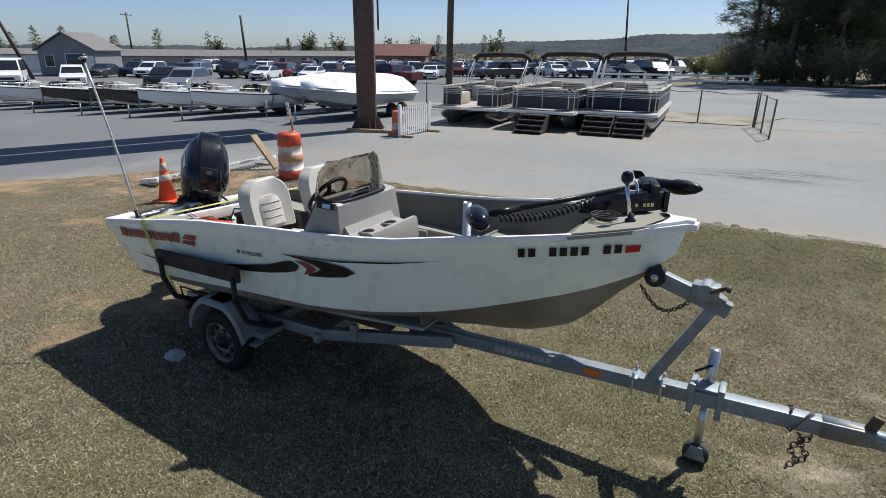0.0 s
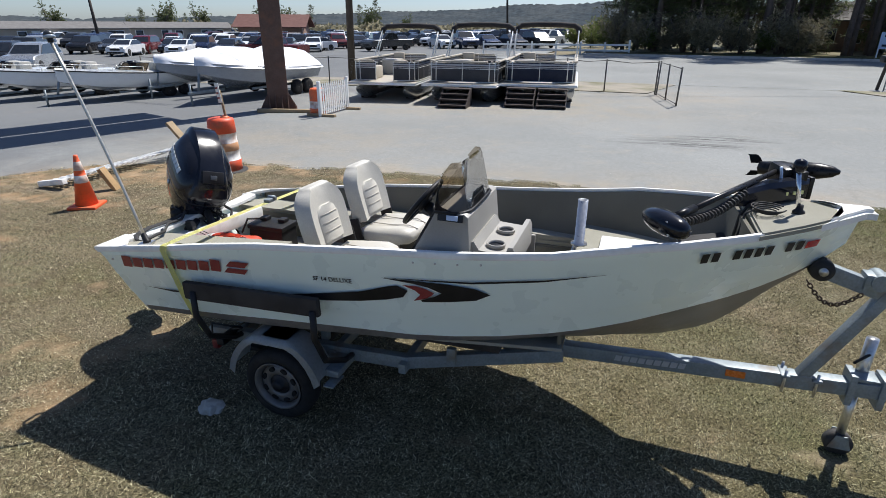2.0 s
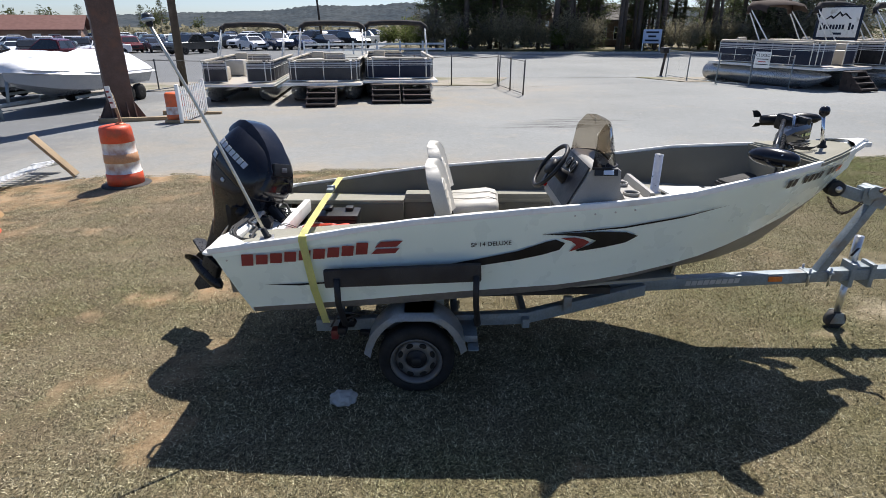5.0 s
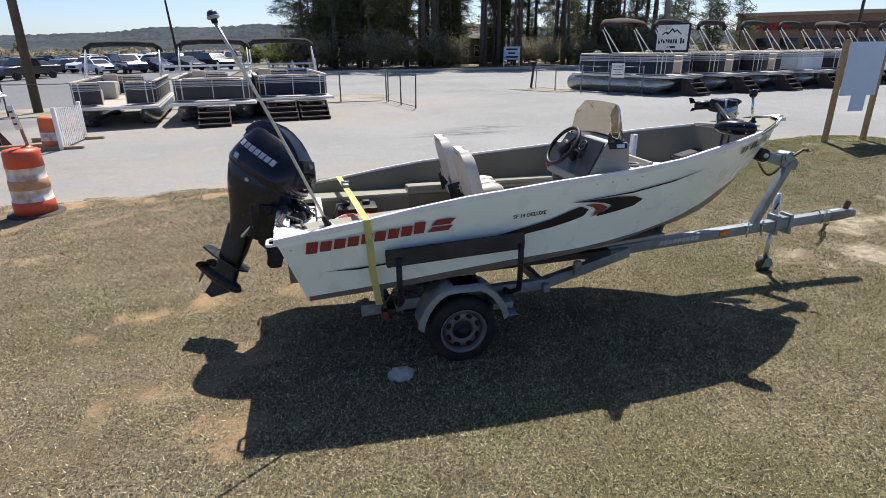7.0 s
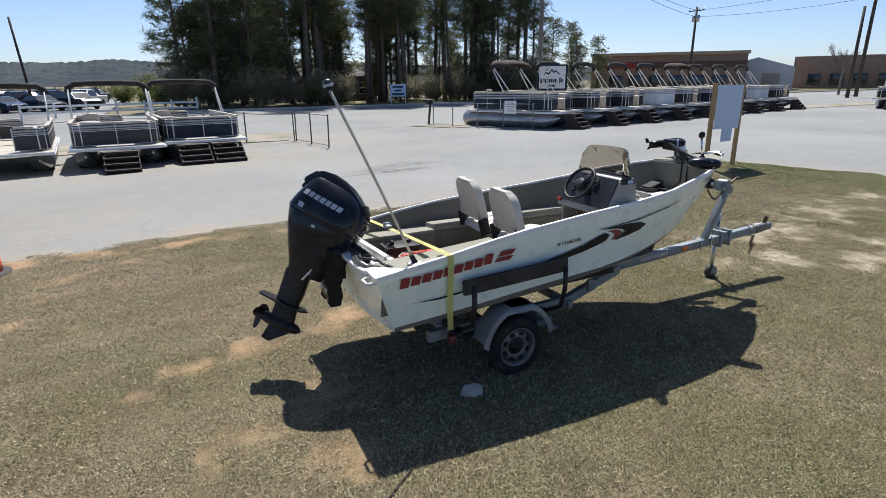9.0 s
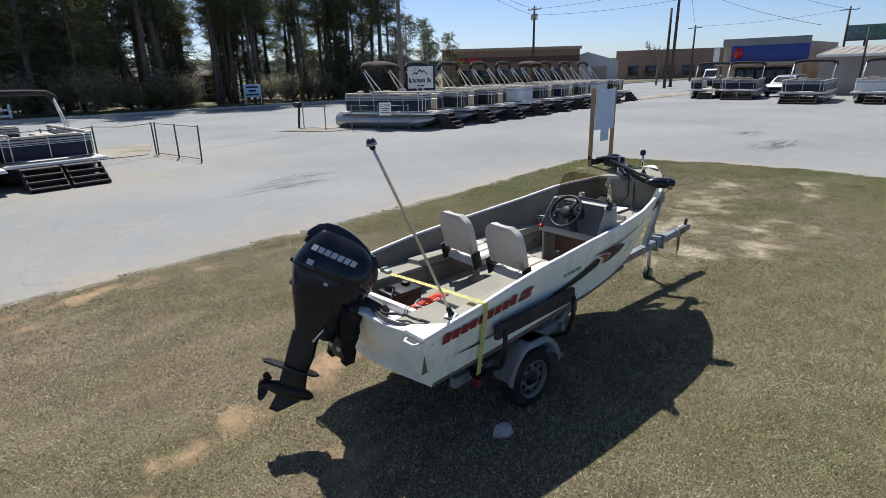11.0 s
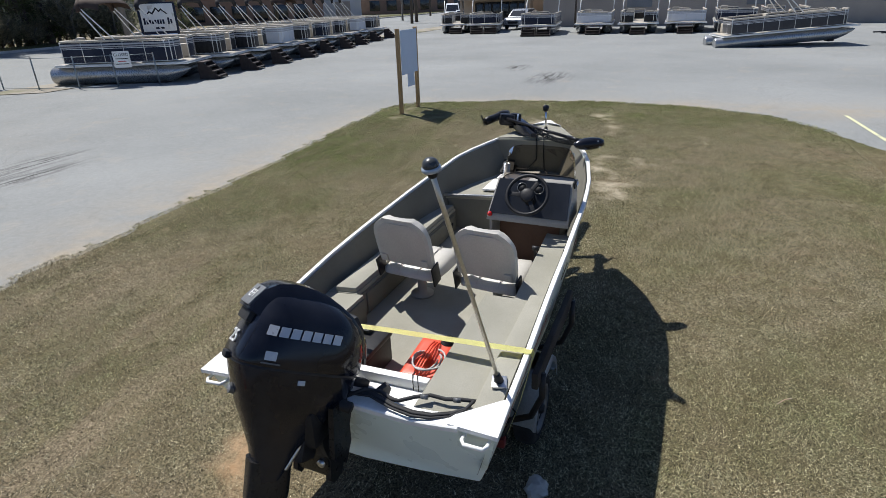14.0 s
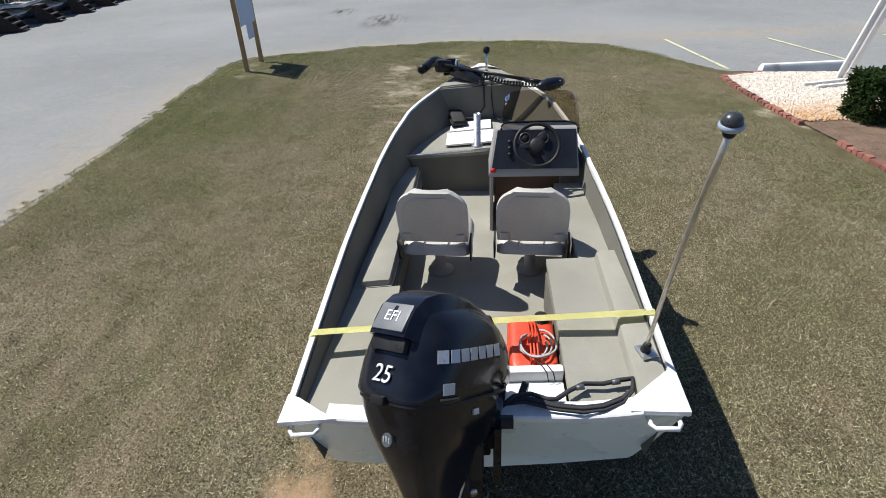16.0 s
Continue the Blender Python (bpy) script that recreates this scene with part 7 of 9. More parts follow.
def lifted_pontoon():
    """A boat carried by the forklift, its stern near the ground."""
    p = pontoon("greyp", "canvas", 6.6, 0)
    p.name = "pontoon_boat"
    tagged(p, "silver pontoon boat with black panels lifted on forklift prongs", "pontoon boat")
    p.matrix_world = pose(31.6, -6.4, 0.28, 0, -4, -76)
    f = thing("forklift", pose(31.0, -10.2, -0.04, 0, 0, 104), "green forklift carrying a pontoon boat across the lot", "forklift")
    grn = material("faded_green_paint", (0.13, 0.2, 0.07), 0.5, vary=0.15, scale=3, fine=40, dirt=(0.1, 0.08, 0.05), dirt_amount=0.3)
    bm = B()
    box(bm, (-0.6, 0, 0.95), (2.2, 1.3, 0.7), None, 0.12)
    box(bm, (-1.5, 0, 1.2), (0.7, 1.4, 1.0), None, 0.15)
    part("body", bm, grn, f)
    for s in (-1, 1):
        for x in (0.55, -1.35):
            bm = B()
            lathe(bm, [(0.2, -0.15), (0.4, -0.15), (0.43, -0.1), (0.43, 0.1), (0.4, 0.15), (0.2, 0.15)], pose(x, s * 0.62, 0.43, 90, 0, 0), 20)
            lathe(bm, [(0.2, 0.12), (0.15, 0.155), (0.05, 0.16)], pose(x, s * 0.62, 0.43, 90, 0, 0), 16, mat=1)
            part("wheel", bm, [M["tyre"], M["rim"]], f)
        bm = B()
        box(bm, (0.95, s * 0.35, 1.4), (0.16, 0.12, 2.7), None, 0.02)
        part("mast_rail", bm, M["black"], f)
        bm = B()
        box(bm, (1.9, s * 0.35, 0.62), (1.9, 0.14, 0.06), None, 0.015)
        part("prong", bm, M["black"], f)
        for x in (0.4, -1.2):
            bm = B()
            cyl(bm, (x, s * 0.55, 1.3), (x - 0.1, s * 0.52, 2.3), 0.035, seg=8)
            part("cab_post", bm, M["black"], f)
    boxpart("cab_roof", (-0.45, 0, 2.32), (1.7, 1.15, 0.08), M["black"], f)
    boxpart("driver_seat", (-0.6, 0, 1.45), (0.5, 0.5, 0.5), M["black"], f, bevel=0.08)


lifted_pontoon()


# ---------------------------------------------------------------- parked runabouts and wrapped boats
M["wrap"] = material("white_shrink_wrap", (0.75, 0.77, 0.8), 0.35, vary=0.05, scale=2, fine=14, bump=0.8, bump_scale=3.0)
M["gelcoat"] = material("white_gelcoat", (0.74, 0.75, 0.74), 0.2, vary=0.03, coat=0.4)
M["gelblack"] = material("black_gelcoat", (0.01, 0.01, 0.012), 0.15, vary=0.1, coat=0.5)
M["gelgrey"] = material("grey_gelcoat", (0.33, 0.35, 0.37), 0.25, vary=0.05, coat=0.4)


def boat_form(L=5.6, n=10):
    st = []
    for k in range(n + 1):
        f = k / n
        h = 1.12 * (1 - max(0, (f - 0.45) / 0.55) ** 2.2) * (0.93 + 0.07 * min(1, f / 0.3))
        st.append((f * L, max(0.02, h), 1.25 + 0.35 * f ** 2, 0.62 + 0.45 * max(0, (f - 0.5) / 0.5) ** 2, 0.42 + 0.75 * max(0, (f - 0.6) / 0.4) ** 2))
    return st


def undercarriage(p, L):
    for s in (-1, 1):
        bm = B()
        box(bm, (L * 0.36, s * 0.55, 0.4), (L * 0.6, 0.08, 0.09), None, 0.01)
        part("trailer_rail", bm, M["galv"], p)
        for x in (1.1, 1.85):
            bm = B()
            lathe(bm, [(0.17, -0.09), (0.29, -0.09), (0.31, 0), (0.29, 0.09), (0.17, 0.09)], pose(x, s * 0.95, 0.31, 90, 0, 0), 18)
            lathe(bm, [(0.18, 0.06), (0.08, 0.08), (0.03, 0.09)], pose(x, s * 0.95, 0.31, 90 if s < 0 else -90, 0, 0), 14, mat=1)
            part("trailer_wheel", bm, [M["tyre"], M["rim"]], p)
    bm = B()
    box(bm, (L * 0.95, 0, 0.42), (1.8, 0.1, 0.1), None, 0.01)
    part("trailer_tongue", bm, M["galv"], p)
    bm = B()
    cyl(bm, (L + 0.5, 0, -0.04), (L + 0.5, 0, 0.75), 0.035)
    part("trailer_jack", bm, M["galv"], p)
    bm = B()
    cyl(bm, (L + 0.1, 0, 0.45), (L - 0.05, 0, 1.1), 0.04)
    part("winch_stand", bm, M["galv"], p)


def runabout(side):
    p = thing("runabout_boat", Matrix(), {"gelblack": "white runabout boat with glossy black sides on a trailer", "gelgrey": "white and grey open bass boat on a trailer", "gelcoat": "all-white runabout boat on a trailer"}[side], "boat", "boats parked in a row")
    st = boat_form()
    bm = B()
    rings = []
    for x, h, s, c, k in st:
        rings.append([(x, 0, k), (x, -h * 0.78, c), (x, -h * 0.97, c + (s - c) * 0.45), (x, -h, s), (x, 0, s + 0.02), (x, h, s), (x, h * 0.97, c + (s - c) * 0.45), (x, h * 0.78, c)])
    loft(bm, rings)
    bmesh.ops.recalc_face_normals(bm, faces=bm.faces)
    for f in bm.faces:
        c = f.calc_center_median()
        f.normal_update()
        if abs(f.normal.z) < 0.75 and abs(c.y) > 0.05:
            f.material_index = 1 if 0.75 < c.z < 1.5 else 0
    part("hull", bm, [M["gelcoat"], M[side]], p)
    bm = B()
    rows = [[(x, a * (h - 0.0), s + 0.03 + 0.10 * (1 - abs(a)) * (x / 5.6)) for a in (-1, -0.6, 0, 0.6, 1)] for x, h, s, c, k in st[5:]]
    loft(bm, rows, closed=False)
    bmesh.ops.solidify(bm, geom=bm.faces[:], thickness=0.04)
    part("foredeck", bm, M["gelcoat"], p)
    for s in (-1, 1):
        bm = B()
        tube(bm, [(x, s * (h + 0.015), z) for x, h, z, c, k in st], 0.03, 6)
        part("rub_rail", bm, M["black"], p, "dark rub rail")
        bm = B()
        rail = [(x, s * h * 0.86, z) for x, h, z, c, k in st[5:-1]]
        tube(bm, [(x, y, z + 0.3) for x, y, z in rail], 0.014, 6)
        for x, y, z in rail[::2]:
            cyl(bm, (x, y, z), (x, y, z + 0.3), 0.012, seg=6)
        part("bow_rail", bm, M["alu"], p, "bright bow rail")
    bm = B()
    box(bm, (1.7, 0, 1.33), (2.0, 1.3, 0.1), None, 0.03)
    part("cockpit_floor", bm, M["gelcoat"], p)
    for s in (-1, 1):
        bm = B()
        box(bm, (1.9, s * 0.45, 1.55), (0.5, 0.45, 0.5), None, 0.09)
        part("seat", bm, M["vinyl"], p)
        bm = B()
        prism(bm, [(2.7, s * 0.95, 1.4), (3.35, s * 0.08, 1.48), (3.05, s * 0.1, 1.8), (2.45, s * 0.86, 1.78)], (0.015, 0, 0.01))
        part("windscreen", bm, M["windshield"], p)
        bm = B()
        tube(bm, [(2.7, s * 0.95, 1.4), (2.45, s * 0.86, 1.79), (3.05, s * 0.1, 1.81)], 0.018)
        part("windscreen_frame", bm, M["black"], p)
    bm = B()
    loft(bm, [[(x + 0.2 * math.cos(a), 0.17 * math.sin(a), z) for a in [j * math.tau / 12 for j in range(12)]] for x, z in ((-0.25, 1.0), (-0.28, 1.45), (-0.2, 1.7))])
    part("outboard", bm, M["motor"], p)
    undercarriage(p, 5.6)
    return p


def wrapped_boat():
    p = thing("wrapped_boat", Matrix(), "boat sealed in wrinkled white shrink wrap on a trailer", "boat", "boats parked in a row")
    st = boat_form(6.2)
    bm = B()
    rings = []
    for x, h, s, c, k in st:
        rings.append([(x, 0, k), (x, -h * 0.78, c), (x, -h * 0.99, s - 0.15), (x, h * 0.99, s - 0.15), (x, h * 0.78, c)])
    loft(bm, rings)
    bmesh.ops.recalc_face_normals(bm, faces=bm.faces)
    part("hull", bm, M["gelgrey"], p)
    bm = B()
    rows = []
    for i, (x, h, s, c, k) in enumerate(st):
        f = x / 6.2
        ridge = s + 0.75 * math.sin(math.pi * min(1, 0.18 + f * 0.8)) ** 0.8 * (1 - 0.55 * f)
        rows.append([(x + (-0.06 if i == 0 else 0.06 if i == len(st) - 1 else 0), a * (h + 0.03), s - 0.25 + (ridge - s + 0.25) * (1 - abs(a) ** 1.7) + 0.13 * noise.noise((x * 1.7, a * 3, 4)) * (abs(a) < 0.99)) for a in (-1, -0.97, -0.8, -0.55, -0.25, 0, 0.25, 0.55, 0.8, 0.97, 1)])
    vr = loft(bm, rows, closed=False)
    bm.faces.new([v for v in vr[0]][::-1])
    bm.faces.new(vr[-1])
    part("shrink_wrap", bm, M["wrap"], p, "wrinkled white shrink wrap", angle=60)
    undercarriage(p, 6.2)
    return p


def boat_row():
    w1 = wrapped_boat()

    def at(bx, by, L, ang, tall, long=0.92):
        d = Vector((math.cos(radians(ang)), math.sin(radians(ang))))
        return pose(bx - d.x * L * long, by - d.y * L * long, -0.02 + slope(bx), 0, 0, ang) @ Matrix.Diagonal((long, 1.12 if L > 6 else 0.95, tall, 1))
    w1.matrix_world = at(-14.35, 16.35, 6.2, -98, 0.92, 0.85)
    copy_thing(w1, at(-17.45, 17.9, 6.2, -97, 0.9, 0.85) @ Matrix.Diagonal((*(1 / a for a in w1.matrix_world.to_scale()), 1)))
    done = {}
    for bx, by, ang, s in ((-19.3, 15.3, -106, "gelcoat"), (-22.4, 15.1, -106, "gelcoat"), (-25.6, 14.9, -105, "gelblack"), (-29.0, 14.6, -106, "gelblack"), (-32.5, 14.3, -105, "gelcoat"), (-36.0, 14.0, -106, "gelcoat")):
        if s not in done:
            done[s] = runabout(s)
            done[s].matrix_world = at(bx, by, 5.6, ang, 0.7)
        else:
            copy_thing(done[s], at(bx, by, 5.6, ang, 0.7) @ Matrix.Diagonal((*(1 / a for a in done[s].matrix_world.to_scale()), 1)))


boat_row()

# ---------------------------------------------------------------- posts, signs and barriers in the lot
def big_pole():
    p = thing("sign_pole", pose(-11.05, 15.85, -0.05 + slope(-11.2), 0, 0, 32), "tall rust-brown steel sign pole with a flanged foot", "pole")
    bm = B()
    box(bm, (0, 0, 8.0), (0.62, 0.62, 16.0), None, 0.03)
    part("shaft", bm, M["rust"], p)
    boxpart("base_plate", (0, 0, 0.03), (1.1, 1.1, 0.06), M["rust"], p)
    for k in range(4):
        for o in (-0.28, -0.1, 0.1, 0.28):
            bm = B()
            prism(bm, [(0.31, o, 0.06), (0.54, o, 0.06), (0.31, o, 0.5)], (0, 0.03, 0))
            bmesh.ops.transform(bm, matrix=pose(0, 0, 0, 0, 0, 90 * k), verts=bm.verts)
            part("gusset", bm, M["rust"], p)
    lad = B()
    for s in (-0.18, 0.18):
        cyl(lad, (0.45, s, 3.2), (0.45, s, 15), 0.02, seg=6)
    ladder = part("ladder", lad, M["rust"], p)
    for k in range(24):
        bm = B()
        cyl(bm, (0.45, -0.18, 3.3 + 0.35 * k), (0.45, 0.18, 3.3 + 0.35 * k), 0.012, seg=6)
        part("rung", bm, M["rust"], ladder)
    # tall sign panels bolted to the western side of the shaft, above the view
    turn = Euler((0, 0, radians(124))).to_matrix()
    for v0, v1 in ((0.35, 1.3), (1.42, 2.9)):
        for z0, z1 in ((4.7, 7.4), (7.6, 10.6), (10.9, 15.6)):
            c = Vector(((v0 + v1) / 2, 0, (z0 + z1) / 2))
            boxpart("sign_panel", turn @ c, (v1 - v0, 0.3, z1 - z0), M["white"], p, bevel=0.03, rot=turn)


big_pole()


def round_pole(x, y, r, h, label, arm=False, mat="pole", lean=(0, 0)):
    p = thing("utility_pole", pose(x, y, -0.05 + slope(x)), label, "pole")
    bm = B()
    cyl(bm, (0, 0, 0), (lean[0], lean[1], h), r, r * 0.7, 12)
    part("shaft", bm, M[mat], p)
    if arm:
        top = Vector((lean[0], lean[1], h))
        boxpart("crossarm", top + Vector((0, 0, -0.5)), (0.12, 2.4, 0.12), M["pole"], p)
        for k in (-1.1, -0.4, 0.4, 1.1):
            bm = B()
            lathe(bm, [(0.03, 0), (0.06, 0.04), (0.04, 0.1), (0.06, 0.14), (0.03, 0.2)], pose(top.x, top.y + k, h - 0.44), 8)
            part("insulator", bm, M["alu"], p)
        if arm == 2:
            for k in (-0.35, 0.35):
                bm = B()
                cyl(bm, (top.x + 0.0, top.y + k, h - 1.9), (top.x, top.y + k, h - 1.1), 0.22, seg=12)
                part("transformer", bm, M["alu"], p, "grey pole-top transformer")
    return p


round_pole(-12.9, 25.0, 0.17, 13, "plain dark utility pole beside the chain fence", lean=(0.15, 0))
round_pole(24.5, 37.5, 0.2, 14, "grey weathered utility pole at the road", mat="greypole")
round_pole(63.6, 53.9, 0.2, 11.5, "utility pole with a crossarm and transformers", 2)
round_pole(70.5, 35.8, 0.22, 16.5, "utility pole with transformers by the side street", 2, lean=(0.1, -0.1))
round_pole(66, 34.5, 0.2, 9.6, "dark bare timber pole by the store", lean=(0.05, 0))
round_pole(98, 45.0, 0.2, 9.5, "far utility pole with a crossarm", 1)
round_pole(105, 24.0, 0.2, 11, "far utility pole with a crossarm", 1)
round_pole(51, 11.0, 0.1, 5.3, "thin dark pole beside the metal building")
round_pole(-66, 32, 0.2, 8.5, "tall dark pole by the far houses", lean=(-2.0, -2.0))
round_pole(-63, 58, 0.2, 7.5, "lot lamp pole among the cars", lean=(-0.4, 0))
round_pole(-14.0, 70, 0.14, 8.8, "lot lamp pole among the cars", lean=(-0.5, 0.0))
round_pole(-115, 75, 0.2, 10, "far utility pole with a crossarm", 1)


def wires():
    spans = [((24.5, 37.5, 13.7), (63.6, 53.9, 11.0)), ((24.5, 37.5, 13.2), (63.6, 53.9, 10.2)), ((63.6, 53.9, 11.0), (70.8, 35.0, 13.0)), ((63.6, 53.9, 10.2), (70.8, 35, 11.0)), ((70.8, 35, 15.8), (105, 24, 10.5)), ((70.8, 35, 12.5), (58, 16, 6.0)), ((70.8, 35, 15.8), (30, -40, 13)),
             ((24.5, 37.5, 13.7), (-12.2, 23.7, 12.7)), ((70.8, 35, 16), (24.5, 37.5, 13.9)), ((98, 45, 9.2), (105, 24, 10.6)), ((-12.2, 23.7, 12.7), (-68, 30, 8.2)), ((-12.2, 23.7, 12.4), (-68, 30, 7.9)), ((70.6, 35, 15.9), (98, 45, 9.2))]
    for a, b in spans:
        a, b = Vector(a), Vector(b)
        bm = B()
        sag = 0.02 * (b - a).length
        tube(bm, [a.lerp(b, k / 10) - Vector((0, 0, sag * 4 * (k / 10) * (1 - k / 10))) for k in range(11)], 0.022, 5)
        tagged(new("overhead_wire", mesh_of("overhead_wire", bm, M["rubber"])), "thin black overhead wire strung between poles", "wire", "overhead wires")


wires()


def drum(x, y):
    d = thing("traffic_drum", pose(x, y, -0.03 + slope(x)), "orange and white traffic drum with rust-stained bands", "traffic drum")
    prof = [(0.0, 0.262, "o"), (0.2, 0.257, "o"), (0.205, 0.245, "w"), (0.36, 0.24, "w"), (0.365, 0.245, "s"), (0.5, 0.238, "s"), (0.505, 0.23, "w"), (0.66, 0.226, "w"), (0.665, 0.232, "o"), (0.86, 0.222, "o"), (0.9, 0.205, "o"), (0.92, 0.12, "o")]
    bm = B()
    lathe(bm, [(r, z) for z, r, _ in prof], pose(0, 0, 0.04), 28)
    for f in bm.faces:
        z = f.calc_center_median().z - 0.04
        f.material_index = 1 if 0.2 < z < 0.365 or 0.5 < z < 0.665 else 2 if 0.365 <= z <= 0.5 else 0
    part("body", bm, [M["drumred"], M["reflect"], M["drumtan"]], d)
    bm = B()
    lathe(bm, [(0.34, 0), (0.36, 0.01), (0.35, 0.05), (0.27, 0.06)], pose(0, 0, 0), 28)
    part("rubber_base", bm, M["rubber"], d)
    return d


drum(-7.38, 8.38)


def marker_stake():
    s = thing("marker_stake", pose(-7.31, 8.41, 0.91 + slope(-7.4)), "thin wooden stake with a white and red tag in a drum", "stake")
    bm = B()
    box(bm, (0.0, 0, 0.22), (0.04, 0.025, 0.5), Euler((0, radians(-7), 0)).to_matrix(), 0.004)
    part("stick", bm, M["wood"], s)
    bm = B()
    box(bm, (-0.045, -0.02, 0.42), (0.075, 0.01, 0.32), Euler((0, radians(-7), 0)).to_matrix(), 0.002)
    tag = part("tag", bm, M["white"], s, "white paper tag with red bars")
    for k in range(3):
        bm = B()
        box(bm, (-0.045 - 0.01 * k, -0.028, 0.34 + 0.08 * k), (0.045, 0.004, 0.025), Euler((0, radians(-7), 0)).to_matrix())
        part("bar", bm, M["red"], tag)
    bm = B()
    lathe(bm, [(0.09, 0), (0.07, 0.03), (0.03, 0.05)], pose(0, 0, -0.0), 12)
    part("foot", bm, M["orange"], s)


marker_stake()


def cone(x, y):
    c = thing("traffic_cone", pose(x, y, slope(x), 0, 0, 24), "orange traffic cone with two white bands on the grass", "traffic cone")
    boxpart("base", (0, 0, 0.02), (0.38, 0.38, 0.04), M["cone"], c, bevel=0.012)
    bm = B()
    zs = [0.04, 0.36, 0.362, 0.46, 0.462, 0.53, 0.532, 0.65, 0.652, 0.72, 0.74]
    lathe(bm, [(0.145 - 0.118 * (z - 0.04) / 0.7 + (0.002 if z in (0.362, 0.46, 0.532, 0.65) else 0), z) for z in zs], pose(0, 0, 0), 24)
    for f in bm.faces:
        z = f.calc_center_median().z
        f.material_index = 1 if 0.36 < z < 0.462 or 0.53 < z < 0.652 else 0
    part("cone_body", bm, [M["cone"], M["reflect"]], c)


cone(-7.98, 6.04)


def picket_panel(m, label, foot, name="picket_fence", L=1.65, H=0.92, count=14):
    f = thing(name, m, label, "fence")
    for k in range(count):
        bm = B()
        x = -L / 2 + 0.07 + k * (L - 0.14) / (count - 1)
        prism(bm, [(x - 0.028, 0, 0.04), (x + 0.028, 0, 0.04), (x + 0.028, 0, H - 0.04), (x, 0, H), (x - 0.028, 0, H - 0.04)], (0, 0.016, 0))
        part("picket", bm, M["white"], f)
    for z in (0.16, H - 0.2):
        boxpart("rail", (0, 0.03, z), (L, 0.03, 0.065), M["white"], f)
    for s in (-1, 1):
        boxpart("end_post", (s * L / 2, 0.03, H / 2 + 0.03), (0.085, 0.085, H + 0.05), M["white"], f)
        if foot:
            boxpart("foot_board", (s * (L / 2 - 0.05), 0.03, 0.03), (0.12, 0.9, 0.08), M["wood"], f)
    return f


picket_panel(pose(-8.93, 15.55, -0.04 + slope(-8.9), 0, 0, 88), "white picket fence panel standing on wooden feet", True)
picket_panel(pose(-9.05, 8.1, slope(-9.2) + 0.17, -99, 0, 89), "fallen white picket fence panel lying by the verge", False, L=2.9, H=0.5, count=25)


def props():
    b = thing("barrier_drum", pose(-9.25, 15.1, -0.04 + slope(-9.2)), "red and white barrier drum behind a picket panel", "traffic drum")
    bm = B()
    lathe(bm, [(0.25, 0), (0.25, 0.2), (0.24, 0.21), (0.24, 0.4), (0.235, 0.41), (0.23, 0.7), (0.2, 0.75)], pose(0, 0, 0), 20)
    for f in bm.faces:
        z = f.calc_center_median().z
        f.material_index = 1 if 0.2 < z < 0.4 else 0
    part("body", bm, [M["orange"], M["reflect"]], b)
    w = thing("timber_board", pose(-8.6, 9.15, slope(-8.66), 0, -38, 10), "weathered timber board leaning on a fallen panel", "board")
    bm = B()
    box(bm, (0, 0, 0.42), (0.05, 0.2, 0.86), None, 0.006)
    part("plank", bm, M["wood"], w)
    w = thing("timber_block", pose(-8.3, 6.87, slope(-8.4), 0, -28, 20), "short yellow timber block tilted on the soil", "board")
    bm = B()
    box(bm, (0, 0, 0.19), (0.06, 0.16, 0.4), None, 0.006)
    part("plank", bm, M["pine"], w)
    for x, y, r, l in ((-10.4, 15.3, 12, 1.9), (-9.7, 16.5, 4, 1.0)):
        bm = B()
        box(bm, (x, y, slope(x) + 0.0), (l, 0.14, 0.12), Euler((0, 0, radians(r))).to_matrix(), 0.015)
        tagged(new("timber_beam", mesh_of("timber_beam", bm, M["wood"])), "weathered timber beam lying on the lot", "beam")
    bm = B()
    bmesh.ops.create_icosphere(bm, subdivisions=3, radius=1.0)
    for v in bm.verts:
        v.co = Vector((v.co.x * 0.085, v.co.y * 0.07, v.co.z * 0.05)) * (1 + 0.35 * noise.noise(v.co * 2.2))
    bmesh.ops.translate(bm, vec=(-3.30, 2.75, -0.005), verts=bm.verts)
    tagged(new("stone", mesh_of("stone", bm, M["concrete"])), "pale lump of stone on the grass in shade", "stone")
    bm = B()
    tube(bm, [(-1.97, 1.25, 0.015), (-1.92, 1.2, 0.03), (-1.88, 1.15, 0.02)], 0.003, 5)
    tagged(new("twig", mesh_of("twig", bm, M["reflect"])), "small pale twig lying on the grass", "twig")


props()


def notice_board():
    n = thing("notice_board", pose(7.6, 8.5, 0.12), "blank pale blue board between two yellow timber posts", "sign")
    for x, y, h in ((-0.54, 0.0, 2.06), (0.52, 0.0, 2.06)):
        bm = B()
        box(bm, (x, y, h / 2 - 0.1), (0.085, 0.085, h + 0.2), None, 0.006)
        part("post", bm, M["pine"], n)
    bm = B()
    prism(bm, [(-0.49, -0.055, 2.02), (0.47, -0.055, 2.02), (0.47, -0.055, 0.98), (0.24, -0.055, 0.98), (0.24, -0.055, 0.66), (-0.16, -0.055, 0.66), (-0.16, -0.055, 0.98), (-0.49, -0.055, 0.98)], (0, 0.012, 0))
    part("panel", bm, M["bluewhite"], n)


notice_board()


